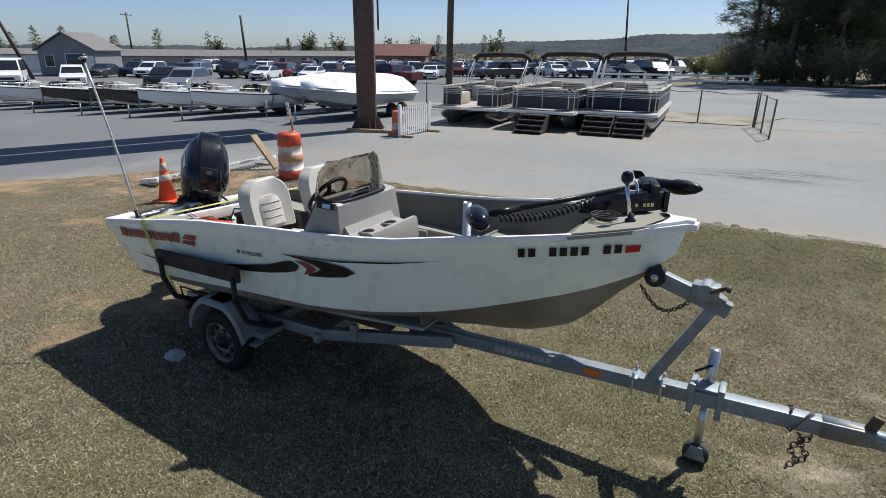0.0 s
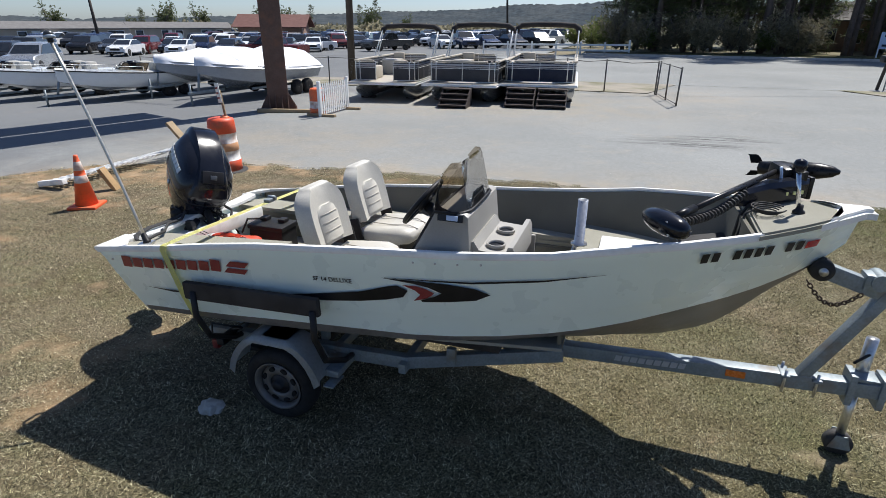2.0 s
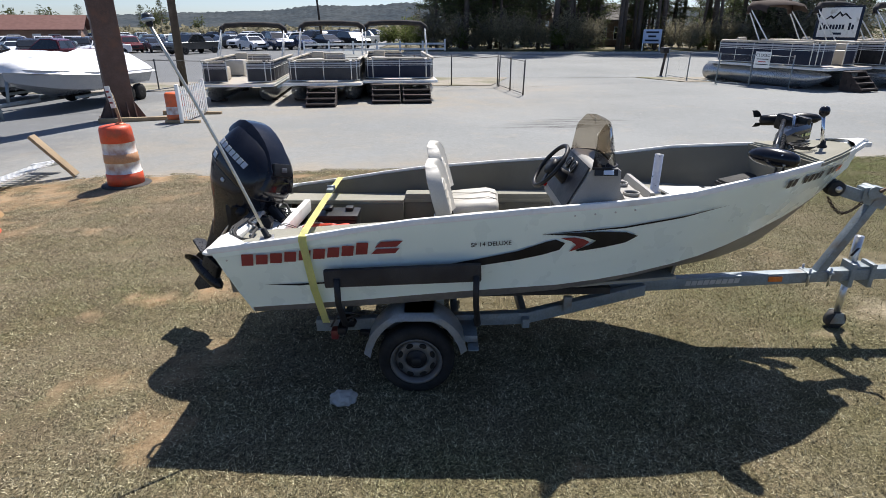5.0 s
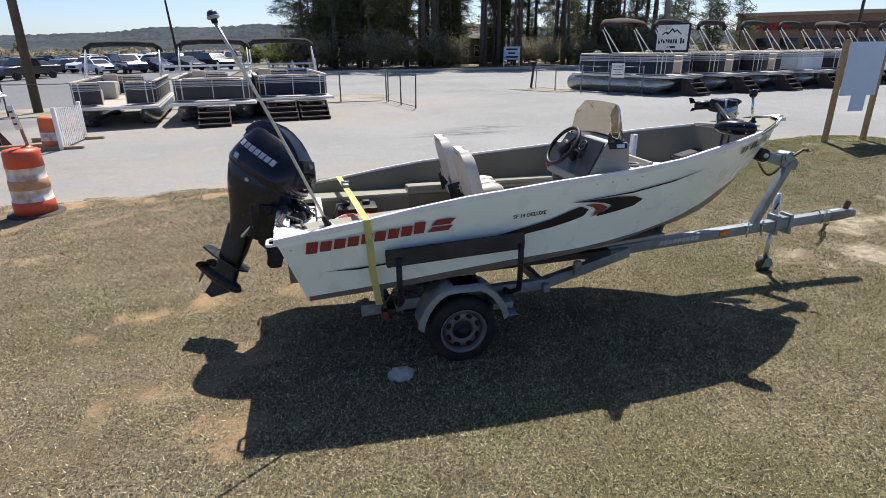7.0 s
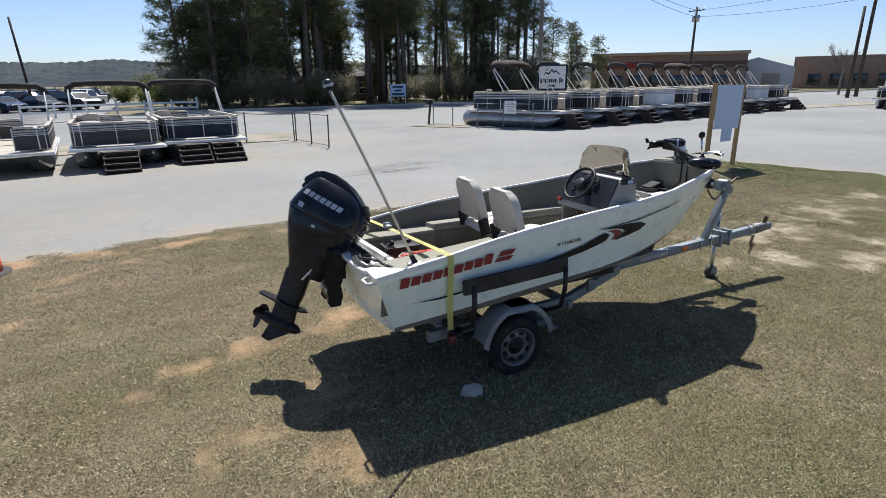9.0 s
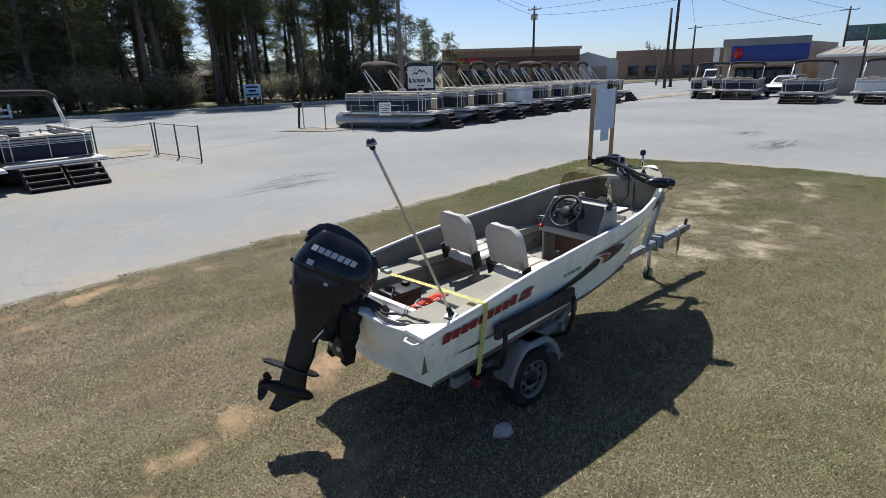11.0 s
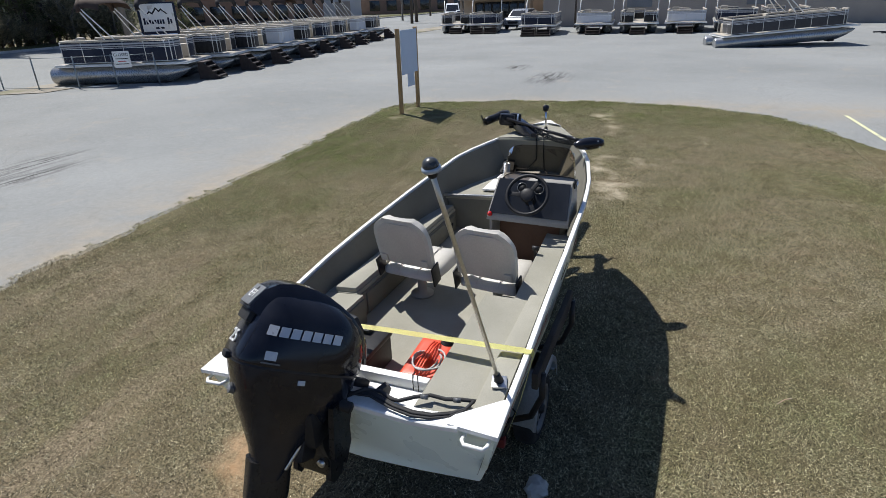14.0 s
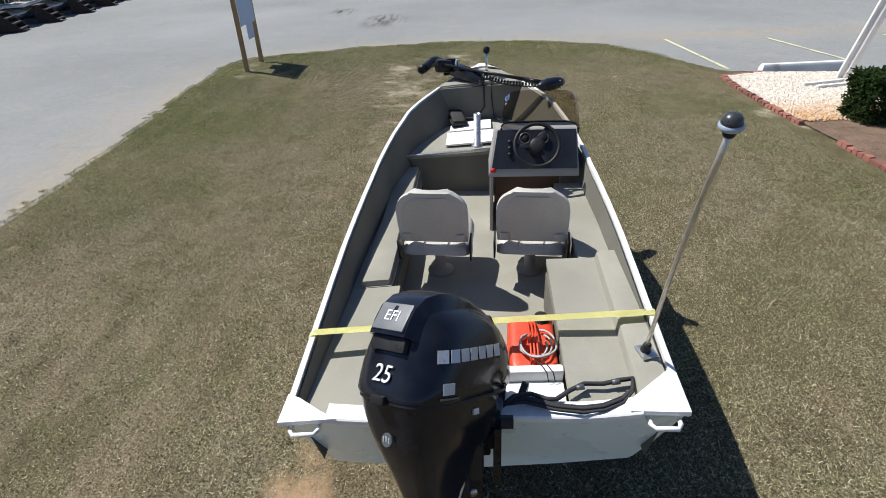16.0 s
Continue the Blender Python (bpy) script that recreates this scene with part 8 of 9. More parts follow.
def chain_fence(pts, h, label, slats=True, name="chain_link_fence", steel="fencesteel"):
    f = thing(name, pose(pts[0][0], pts[0][1], -0.04 + slope(pts[0][0])), label, "fence")
    o = Vector((pts[0][0], pts[0][1]))
    for k, p in enumerate(pts):
        q = Vector(p) - o
        bm = B()
        g = slope(p[0]) - slope(pts[0][0])
        cyl(bm, (q.x, q.y, g), (q.x + 0.02 * math.sin(3 * k + h), q.y + 0.05 * math.sin(5 * k), g + h + 0.05), 0.027, seg=8)
        part("post", bm, M[steel], f)
    for a, b in zip(pts[:-1], pts[1:]):
        fall = (slope(a[0]) - slope(pts[0][0]), slope(b[0]) - slope(pts[0][0]))
        a, b = Vector(a) - o, Vector(b) - o
        for z in ((h,) if not slats else (h, 0.06)):
            bm = B()
            mid = (a + b) / 2
            tube(bm, [(a.x, a.y, z + fall[0]), (mid.x, mid.y, z + sum(fall) / 2 - (0.07 if not slats else 0.0)), (b.x, b.y, z + fall[1])], 0.013, 6)
            part("rail", bm, M[steel], f)
        bm = B()
        n = max(4, int((b - a).length / 0.16))
        for k in range(-6, n + 1):
            for d in (1, -1):
                f0, f1 = k / n, (k + 6) / n
                z0, z1 = (0.08, h - 0.03) if d > 0 else (h - 0.03, 0.08)
                g0, g1 = max(0, f0), min(1, f1)
                if g1 - g0 < 0.02:
                    continue
                za = z0 + (z1 - z0) * (g0 - f0) / (f1 - f0)
                zb = z0 + (z1 - z0) * (g1 - f0) / (f1 - f0)
                pa, pb = a.lerp(b, g0), a.lerp(b, g1)
                cyl(bm, (pa.x, pa.y, za + fall[0] + (fall[1] - fall[0]) * g0), (pb.x, pb.y, zb + fall[0] + (fall[1] - fall[0]) * g1), 0.001, seg=3, caps=False)
        part("mesh_wire", bm, M["galv"], f)
    return f


chain_fence([(-24, 23.9), (-20.5, 23.9), (-17, 23.9), (-13.5, 23.9), (-10, 23.9), (-6.5, 23.9), (-2.9, 23.6), (-1.4, 23.4), (0.45, 23.0)], 1.15, "sagging chain-link fence along the grass verge", False)
_g = chain_fence([(0.5, 22.9), (0.72, 21.4), (0.95, 19.9)], 1.15, "open chain-link gate standing in the drive", True, "chain_link_gate")
chain_fence([(9.4, 27.6), (9.57, 25.7), (10.1, 24.1), (10.9, 22.9), (11.75, 21.6)], 1.2, "chain-link fence with a sign beside a pontoon boat", True, steel="galv")


def mail_box():
    m = thing("mail_box", pose(9.3, 27.95, -0.04), "dark mailbox on a leaning timber post", "mailbox")
    bm = B()
    box(bm, (0.05, 0, 0.55), (0.1, 0.1, 1.15), Euler((0, radians(6), 0)).to_matrix(), 0.01)
    part("post", bm, M["pole"], m)
    bm = B()
    box(bm, (0, -0.05, 1.2), (0.3, 0.5, 0.28), None, 0.08)
    part("box", bm, M["black"], m)


mail_box()


def closed_sign():
    s = thing("closed_sign", pose(11.1, 22.58, 0.0, 0, 0, -57), "white closed sign hung on the chain fence", "sign")
    bm = B()
    box(bm, (0, -0.06, 1.0), (0.62, 0.012, 0.62), None, 0.003)
    b = part("panel", bm, M["white"], s)
    letters("CLOSED", 0.15, pose(0, -0.07, 1.17, 90, 0, 0), M["ink"], b)
    for k, w in enumerate((0.46, 0.3, 0.48)):
        boxpart("bar", (0, -0.068, 1.03 - 0.1 * k), (w, 0.004, 0.03), M["ink"] if k != 1 else M["redlens"], b)


closed_sign()


def lot_sign():
    s = thing("lot_sign", pose(15.6, 25.0, -0.04, 0, 0, -36) @ Matrix.Diagonal((0.74, 1, 0.96, 1)), "white dealer sign with a dark frame and mountain outline", "sign")
    for x in (-1.05, 1.05):
        boxpart("post", (x, 0, 1.6), (0.14, 0.14, 3.2), M["navy"], s)
    boxpart("frame", (0, 0, 2.35), (2.2, 0.1, 1.8), M["navy"], s)
    b = boxpart("panel", (0, -0.06, 2.55), (1.95, 0.03, 1.25), M["white"], s)
    boxpart("lower_panel", (0, -0.06, 1.65), (1.95, 0.03, 0.3), M["bluewhite"], s)
    bm = B()
    pk = [(-0.7, 2.68), (-0.45, 2.86), (-0.3, 2.78), (-0.05, 3.02), (0.12, 2.88), (0.25, 2.96), (0.6, 2.7), (0.5, 2.7), (0.25, 2.88), (0.1, 2.78), (-0.04, 2.92), (-0.3, 2.68), (-0.45, 2.78), (-0.6, 2.68)]
    prism(bm, [(x, -0.078, z) for x, z in pk], (0, -0.006, 0))
    part("mountain_outline", bm, M["ink"], b)
    for k in range(11):
        if k == 8:
            continue
        x = -0.82 + k * 0.155
        boxpart("name_block", (x, -0.08, 2.36 + (0.03 if k in (0, 9) else 0)), (0.11, 0.006, 0.3 if k in (0, 9) else 0.2), M["navy"], b)
    boxpart("bar", (0, -0.08, 2.08), (0.5, 0.006, 0.09), M["navy"], b)


lot_sign()


def rail_fence():
    f = thing("rail_fence", pose(-12.5, 50.6, -0.03 + slope(-12.5), 0, 0, 14), "white two-rail plank fence edging the car lot", "fence")
    for k in range(7):
        boxpart("post", (k * 2.1, 0, 0.55), (0.14, 0.14, 1.2 if k < 6 else 1.5), M["white"], f)
    for k in range(6):
        for z in (0.45, 0.9):
            boxpart("plank", (k * 2.1 + 1.05, -0.08, z), (2.08, 0.03, 0.16), M["white"], f)


rail_fence()


# ---------------------------------------------------------------- flower bed, wheel stops, parking lines
def bed():
    sheet("gravel_bed", [(5.62, -1.5), (5.83, -2.25), (5.62, -3.5), (5.5, -6.5), (2.7, -6.5), (2.7, -1.45)], 0.035, M["gravel"], "bed of white gravel, rust-stained along one end", "gravel")
    sheet("mulch_bed", [(2.7, -1.45), (2.7, -6.5), (-1.8, -6.5), (-1.8, -2.3), (-0.5, -1.7), (0.6, -1.5), (1.7, -1.5)], 0.02, M["mulch"], "brown pine-straw mulch bed", "mulch")
    be = thing("brick_edging", pose(0, 0, 0), "broken row of red bricks set on edge round the bed", "edging")
    bm = B()
    box(bm, (0, 0, 0), (0.105, 0.09, 0.12), None, 0.014)
    me = mesh_of("brick", bm, M["brick"])
    rnd = random.Random(8)
    for run in ([(5.83, -2.35), (5.6, -1.48), (4.8, -1.4), (3.95, -1.39), (3.1, -1.37), (2.55, -1.4)], [(1.72, -1.47), (1.25, -1.45), (0.6, -1.47), (-0.5, -1.68), (-1.8, -2.25)]):
        pts = [Vector(q) for q in run]
        for a, b in zip(pts[:-1], pts[1:]):
            n = max(1, round((b - a).length / 0.116))
            for k in range(n):
                q = a.lerp(b, (k + 0.5) / n)
                o = part("brick", me, None, be)
                o.matrix_world = pose(q.x, q.y, 0.005 + rnd.uniform(-0.014, 0.014), rnd.uniform(-5, 5), rnd.uniform(-5, 5), math.degrees(math.atan2((b - a).y, (b - a).x)) + rnd.uniform(-6, 6))
    rnd = random.Random(4)
    V, F = [], []
    for k in range(15000):
        x, y = rnd.uniform(2.62, 5.8), rnd.uniform(-5.0, -1.44)
        if x > 5.6 + 0.21 * min(1.0, (-1.5 - y) / 0.75) - 0.2 * max(0.0, -2.25 - y) / 1.25 or (x < 2.9 and rnd.random() < 0.6):
            continue
        r = rnd.uniform(0.014, 0.031)
        i = len(V)
        for dx, dy, dz in ((1, 0.1, 0), (0, 1, 0), (-1, 0.1, 0), (0.1, -1, 0), (0.4, 0.3, 0.8), (-0.4, -0.2, 1.0)):
            V.append((x + r * dx * rnd.uniform(0.6, 1.2), y + r * dy * rnd.uniform(0.6, 1.2), 0.034 + r * dz * 0.85))
        F += [(i, i + 1, i + 4), (i + 1, i + 2, i + 5, i + 4), (i + 2, i + 3, i + 5), (i + 3, i, i + 4, i + 5)]
    me = bpy.data.meshes.new("gravel_stones")
    me.from_pydata(V, [], F)
    me.materials.append(M["pebble"])
    tagged(new("gravel_stones", me), "loose white gravel stones, rusty orange along one end", "gravel", kind="stuff")
    V, F = [], []
    for k in range(16000):
        x, y = rnd.uniform(-1.0, 3.0), rnd.uniform(-4.5, -1.42)
        if x > 2.55 and rnd.random() < 0.6 or y > -1.55 and x < 1.75:
            continue
        a, l, z = rnd.uniform(0, math.tau), rnd.uniform(0.04, 0.11), 0.022 + rnd.uniform(0, 0.02)
        c, d = math.cos(a), math.sin(a)
        i = len(V)
        V += [(x - d * 0.002, y + c * 0.002, z), (x + d * 0.002, y - c * 0.002, z), (x + c * l, y + d * l, z + rnd.uniform(-0.01, 0.03))]
        F.append((i, i + 1, i + 2))
    me = bpy.data.meshes.new("pine_straw")
    me.from_pydata(V, [], F)
    me.materials.append(M["needlestraw"])
    tagged(new("pine_straw", me), "loose brown pine needles over the mulch", "mulch", kind="stuff")
    bm = B()
    loft(bm, [[(x * a, y * b, z) for x, y in ((-0.95, -0.09), (0.95, -0.09), (0.95, 0.09), (-0.95, 0.09))] for z, a, b in ((0, 1, 1), (0.1, 0.99, 0.95), (0.16, 0.965, 0.72), (0.17, 0.955, 0.62))])
    bmesh.ops.recalc_face_normals(bm, faces=bm.faces)
    me = mesh_of("wheel_stop", bm, M["white"])
    for y in (-3.35, -6.2):
        o = new("wheel_stop", me)
        o.matrix_world = pose(6.05, y, -0.03, 0, 0, 92)
        tagged(o, "white painted concrete wheel stop", "wheel stop", "wheel stops")
    for a, b in (((10.1, -1.82), (6.5, -1.98)), ((9.75, -4.35), (6.75, -4.72)), ((9.6, -7.2), (6.8, -7.4))):
        a, b = Vector(a), Vector(b)
        n = (b - a).normalized().orthogonal() * 0.04
        sheet("parking_line", [tuple(a + n), tuple(a - n), tuple(b - n), tuple(b + n)], -0.036, M["lineyellow"], "faded yellow painted parking line", "road marking")
    st = thing("banner_stand", pose(5.09, -3.49, 0.03), "white timber stand leaning over the gravel bed", "stand")
    for o in (0.0, 0.115):
        bm = B()
        a, b = Vector((0.05 - o * 0.57, 0.05 - o * 0.82, 0.0)), Vector((-0.32 - o * 0.57, -0.55 - o * 0.82, 3.2))
        d = b - a
        box(bm, (a + b) / 2, (0.05, 0.1, d.length), d.to_track_quat("Z", "Y").to_matrix() @ Euler((0, 0, radians(35))).to_matrix(), 0.006)
        part("leg", bm, M["white"], st)
    for (xa, ya), (xb, yb) in (((-0.45, 0.97), (-0.24, 0.14)), ((-0.63, 0.82), (-0.52, 0.21))):
        d = Vector((xb - xa, yb - ya, 0))
        boxpart("foot", ((xa + xb) / 2, (ya + yb) / 2, 0.035), (d.length, 0.07, 0.045), M["white"], st, rot=Euler((0, 0, math.atan2(d.y, d.x))).to_matrix(), bevel=0.006)


def stained_stone(name, clean, shade, rust):
    """Pale stones with an orange rust stain at the bed's western end."""
    m, N, L, b = node_material(name)
    geo = N.new("ShaderNodeNewGeometry")
    pos = N.new("ShaderNodeTexCoord").outputs["Object"]
    axes = N.new("ShaderNodeSeparateXYZ")
    L.new(pos, axes.inputs[0])
    col = blend(N, L, geo.outputs["Random Per Island"], shade, clean)
    edge = N.new("ShaderNodeMath")
    edge.operation = "MULTIPLY"
    L.new(span(N, L, axes.outputs[0], 2.95, 3.9, 1.0, 0.0), edge.inputs[0])
    L.new(span(N, L, noise_node(N, L, pos, 2.2, 6, 0.75), 0.34, 0.6, 0.3, 1.0), edge.inputs[1])
    L.new(blend(N, L, edge.outputs[0], col, rust), b.inputs["Base Color"])
    b.inputs["Roughness"].default_value = 0.85
    return m


M["gravel"] = stained_stone("gravel_ground", (0.46, 0.42, 0.34), (0.4, 0.36, 0.29), (0.36, 0.19, 0.07))
M["pebble"] = stained_stone("white_pebbles", (0.8, 0.75, 0.66), (0.48, 0.42, 0.34), (0.52, 0.29, 0.11))
M["needlestraw"] = material("pine_needle_straw", (0.2, 0.125, 0.075), 0.9, vary=0.3, scale=40, fine=90, color2=(0.36, 0.25, 0.17))
M["mulch"] = material("pine_straw_mulch", (0.13, 0.085, 0.055), 0.95, vary=0.35, scale=4, fine=60, bump=0.9, bump_scale=70, color2=(0.2, 0.14, 0.095))
M["lineyellow"] = material("faded_yellow_line", (0.56, 0.56, 0.33), 0.8, vary=0.15, scale=3, fine=40, dirt=(0.3, 0.3, 0.27), dirt_amount=0.3, dirt_scale=6)
bed()

# ---------------------------------------------------------------- trees
def leaf_material(name, dark, light, trans=0.5):
    m, N, L, b = node_material(name)
    geo = N.new("ShaderNodeNewGeometry")
    info = N.new("ShaderNodeObjectInfo")
    col = blend(N, L, geo.outputs["Random Per Island"], dark, light)
    g = N.new("ShaderNodeCombineColor")
    v = span(N, L, info.outputs["Random"], 0, 1, 0.75, 1.25)
    for k in range(3):
        L.new(v, g.inputs[k])
    L.new(blend(N, L, 1.0, col, g.outputs[0], "MULTIPLY"), b.inputs["Base Color"])
    b.inputs["Roughness"].default_value = 0.75
    b.inputs["Specular IOR Level"].default_value = 0.2
    tr = N.new("ShaderNodeBsdfTranslucent")
    L.new(col, tr.inputs[0])
    mx = N.new("ShaderNodeMixShader")
    mx.inputs[0].default_value = trans
    L.new(b.outputs[0], mx.inputs[1])
    L.new(tr.outputs[0], mx.inputs[2])
    L.new(mx.outputs[0], N["Material Output"].inputs[0])
    return m


M["needles"] = leaf_material("pine_needles", (0.055, 0.072, 0.036), (0.18, 0.2, 0.1), 0.45)
M["brush"] = leaf_material("brown_winter_brush", (0.16, 0.15, 0.1), (0.36, 0.325, 0.22))
M["leaves"] = leaf_material("spring_green_leaves", (0.07, 0.095, 0.03), (0.19, 0.22, 0.07))
M["holly"] = leaf_material("dark_hedge_leaves", (0.02, 0.045, 0.012), (0.06, 0.1, 0.025))
M["bark"] = material("pine_bark", (0.085, 0.066, 0.054), 0.95, vary=0.35, scale=2, fine=14, bump=0.8, bump_scale=9)
M["greybark"] = material("grey_bark", (0.13, 0.115, 0.1), 0.95, vary=0.25, scale=2, fine=14, bump=0.5)


def tufts(points, rnd, size, n, flat=0.6, width=0.2):
    """Needle or leaf tufts: a few thin blades bursting from each point."""
    V, F = [], []
    for p in points:
        for _ in range(n):
            d = Vector((rnd.gauss(0, 1), rnd.gauss(0, 1), rnd.gauss(0, flat))).normalized()
            s = Vector((rnd.gauss(0, 1), rnd.gauss(0, 1), rnd.gauss(0, 1)))
            s = (s - s.dot(d) * d).normalized()
            L = size * rnd.uniform(0.6, 1.3)
            i = len(V)
            b = p + d * L * 0.15
            V += [b - s * L * width * 0.5, b + s * L * width * 0.5, p + d * L + s * L * width * 0.35, p + d * L - s * L * width * 0.2]
            F.append((i, i + 1, i + 2, i + 3))
    return V, F


def data_mesh(name, V, F, mat):
    me = bpy.data.meshes.new(name)
    me.from_pydata([tuple(v) for v in V], [], F)
    me.materials.append(mat)
    return me


def pine_meshes(seed, H, low, spread):
    rnd = random.Random(seed)
    bm = B()
    bend = (rnd.uniform(-0.4, 0.4), rnd.uniform(-0.4, 0.4))
    def axis(z): return Vector((bend[0] * math.sin(z / H * 2.2), bend[1] * math.sin(z / H * 1.7), z))
    rings = []
    for k in range(9):
        z = H * k / 8
        r = (0.15 + 0.05 * (seed % 3)) * (H / 18) * (1 - 0.8 * k / 8) + 0.015
        c = axis(z)
        rings.append([(c.x + r * math.cos(a), c.y + r * math.sin(a), c.z) for a in [j * math.tau / 8 for j in range(8)]])
    loft(bm, rings)
    pts = []
    z = H * low
    while z < H * 0.99:
        f = (z / H - low) / (1 - low)
        for _ in range(rnd.choice((2, 3, 3))):
            a = rnd.uniform(0, math.tau)
            L = spread * (0.45 + 0.75 * math.sin(math.pi * min(0.97, 0.25 + 0.72 * f))) * rnd.uniform(0.5, 1.15)
            if f > 0.9:
                L *= 0.5
            d = Vector((math.cos(a), math.sin(a), rnd.uniform(-0.1, 0.35)))
            p0 = axis(z)
            tip = p0 + d * L
            tube(bm, [p0, p0.lerp(tip, 0.5) + Vector((0, 0, 0.12 * L)), tip], 0.035, 4)
            for _ in range(int(5 + L * 3.2)):
                e = rnd.uniform(0.35, 1.05)
                q = p0.lerp(tip, e) + Vector((rnd.gauss(0, 0.28), rnd.gauss(0, 0.28), rnd.gauss(0.1, 0.2)))
                pts.append(q)
        z += rnd.uniform(0.35, 0.7)
    for _ in range(rnd.randint(4, 9)):
        z = H * rnd.uniform(0.15, low)
        a = rnd.uniform(0, math.tau)
        p0 = axis(z)
        tube(bm, [p0, p0 + Vector((math.cos(a), math.sin(a), 0.15)) * rnd.uniform(0.4, 1.3)], 0.022, 4)
    V, F = tufts(pts, rnd, 0.46, 10, 0.7, 0.09)
    return mesh_of("trunk", bm, M["bark"]), data_mesh("crown", V, F, M["needles"])


def leafy_meshes(seed, H, R, mat, n=420, size=0.3, bark="greybark", wide=0.5):
    rnd = random.Random(seed)
    bm = B()
    pts = []
    for k in range(9):
        a = rnd.uniform(0, math.tau)
        top = Vector((math.cos(a) * R * rnd.uniform(0.2, 0.9), math.sin(a) * R * rnd.uniform(0.2, 0.9), H * rnd.uniform(0.55, 0.98)))
        b = Vector((0, 0, H * rnd.uniform(0.02, 0.25)))
        m1 = b.lerp(top, 0.5) + Vector((rnd.gauss(0, 0.1 * R), rnd.gauss(0, 0.1 * R), 0.05 * H))
        tube(bm, [b, m1, top], 0.02 + 0.012 * H, 5)
        for _ in range(n // 9):
            e = rnd.uniform(0.3, 1.1)
            pts.append(b.lerp(top, e) + Vector((rnd.gauss(0, 0.24 * R), rnd.gauss(0, 0.24 * R), rnd.gauss(0, 0.1 * H))))
    pts = [p if p.z > 0.05 else Vector((p.x, p.y, 0.1)) for p in pts]
    V, F = tufts(pts, rnd, size, 5, 0.8, wide)
    return mesh_of("woody_frame", bm, M[bark]), data_mesh("foliage", V, F, M[mat])


def plant(name, meshes, parts, m, s, label, category, group):
    t = thing(name, m @ Matrix.Diagonal((s, s, s, 1)), label, category, group)
    for me, nm in zip(meshes, parts):
        part(nm, me, None, t)
    return t


def woods():
    rnd = random.Random(21)
    dense = [pine_meshes(s, H, 0.2, 2.6) for s, H in ((1, 17), (2, 19), (3, 15))]
    tall = [pine_meshes(s, H, 0.4, 2.3) for s, H in ((4, 20), (5, 22), (6, 18), (7, 21))]
    def put(ms, x, y, s, lb):
        plant("pine_tree", ms, ("trunk", "crown"), pose(x, y, 0.0, rnd.uniform(-2, 2), rnd.uniform(-2, 2), rnd.uniform(0, 360)), s, lb, "tree", "pine trees across the road")
    for x, y in ((-0.8, 58), (1.6, 57), (4.2, 60), (5.8, 57), (8.8, 58), (2.2, 63), (6.6, 65), (10.4, 62), (0.2, 66), (3.4, 67), (8.2, 70), (5.0, 72), (1.9, 60), (7.4, 61.5)):
        put(rnd.choice(dense), x + rnd.uniform(-0.5, 0.5), y, rnd.uniform(0.85, 1.1), "dark full pine tree at the edge of the woods")
    for k in range(44):
        x = 11 + 28.5 * k / 43 + rnd.uniform(-0.6, 0.6)
        y = rnd.choice((56, 57.5, 59.5, 62, 65, 69)) + rnd.uniform(-0.8, 0.8)
        put(rnd.choice(tall), x, y, rnd.uniform(0.75, 1.08), "tall bare-trunked pine tree with a high crown")
    for k in range(17):
        put(rnd.choice(tall + dense), 2.4 + 33 * rnd.random() ** 1.3, rnd.uniform(64, 88), rnd.uniform(0.8, 1.0), "pine tree deep in the woods")
    cedar = [pine_meshes(s, 7.5, 0.03, 1.2) for s in (31, 32)]
    for x, y, s in ((40.5, 58, 1.15), (43.5, 60, 1.3), (46.5, 58, 1.1), (49, 61, 1.3), (51.5, 59, 1.05), (38, 62, 1.2)):
        plant("cedar_tree", rnd.choice(cedar), ("trunk", "crown"), pose(x, y, 0, 0, 0, rnd.uniform(0, 360)), s, "dark cone-shaped evergreen behind the boats", "tree", "evergreens")
    for k in range(34):
        x, y = rnd.uniform(-1, 40), rnd.uniform(57, 76)
        plant("pine_sapling", rnd.choice(cedar), ("trunk", "crown"), pose(x, y, 0, 0, 0, rnd.uniform(0, 360)), rnd.uniform(0.55, 1.45), "young bushy pine growing under taller trees", "tree", "young pines")
    brush = [leafy_meshes(s, 3.0, 1.8, "brush", 900, 0.2, wide=0.22) for s in (41, 42, 43)]
    green = [leafy_meshes(s, 2.4, 1.5, "leaves", 800, 0.18, wide=0.35) for s in (51, 52)]
    for k in range(34):
        x = -1 + 41 * k / 33 + rnd.uniform(-0.6, 0.6)
        if 14.5 < x < 20.5:
            continue
        ms = rnd.choice(brush + brush + brush + green)
        plant("shrub", ms, ("woody_frame", "foliage"), pose(x, 54.4 + rnd.uniform(0, 2.6), 0.08, 0, 0, rnd.uniform(0, 360)), rnd.uniform(0.6, 1.15), "tangled brown and green undergrowth shrub" , "shrub", "undergrowth shrubs")
    for x, y, s in ((36.5, 53, 1.7), (33, 54, 1.5)):
        plant("shrub", brush[0], ("woody_frame", "foliage"), pose(x, y, 0.05, 0, 0, 40), s, "tan budding shrub beside the road", "shrub", "undergrowth shrubs")
    for x, y, s in ((-2.5, 60, 0.9), (-4.0, 63, 0.8), (-1.4, 58.5, 0.9), (-6.0, 68, 0.9), (-2.8, 70, 1.3)):
        plant("shrub", rnd.choice(green), ("woody_frame", "foliage"), pose(x, y, -0.05, 0, 0, rnd.uniform(0, 360)), s, "bright green spring shrub behind the rail fence", "shrub", "undergrowth shrubs")
    far = [leafy_meshes(s, 8, 3.2, "needles", 420, 0.45) for s in (61, 62)]
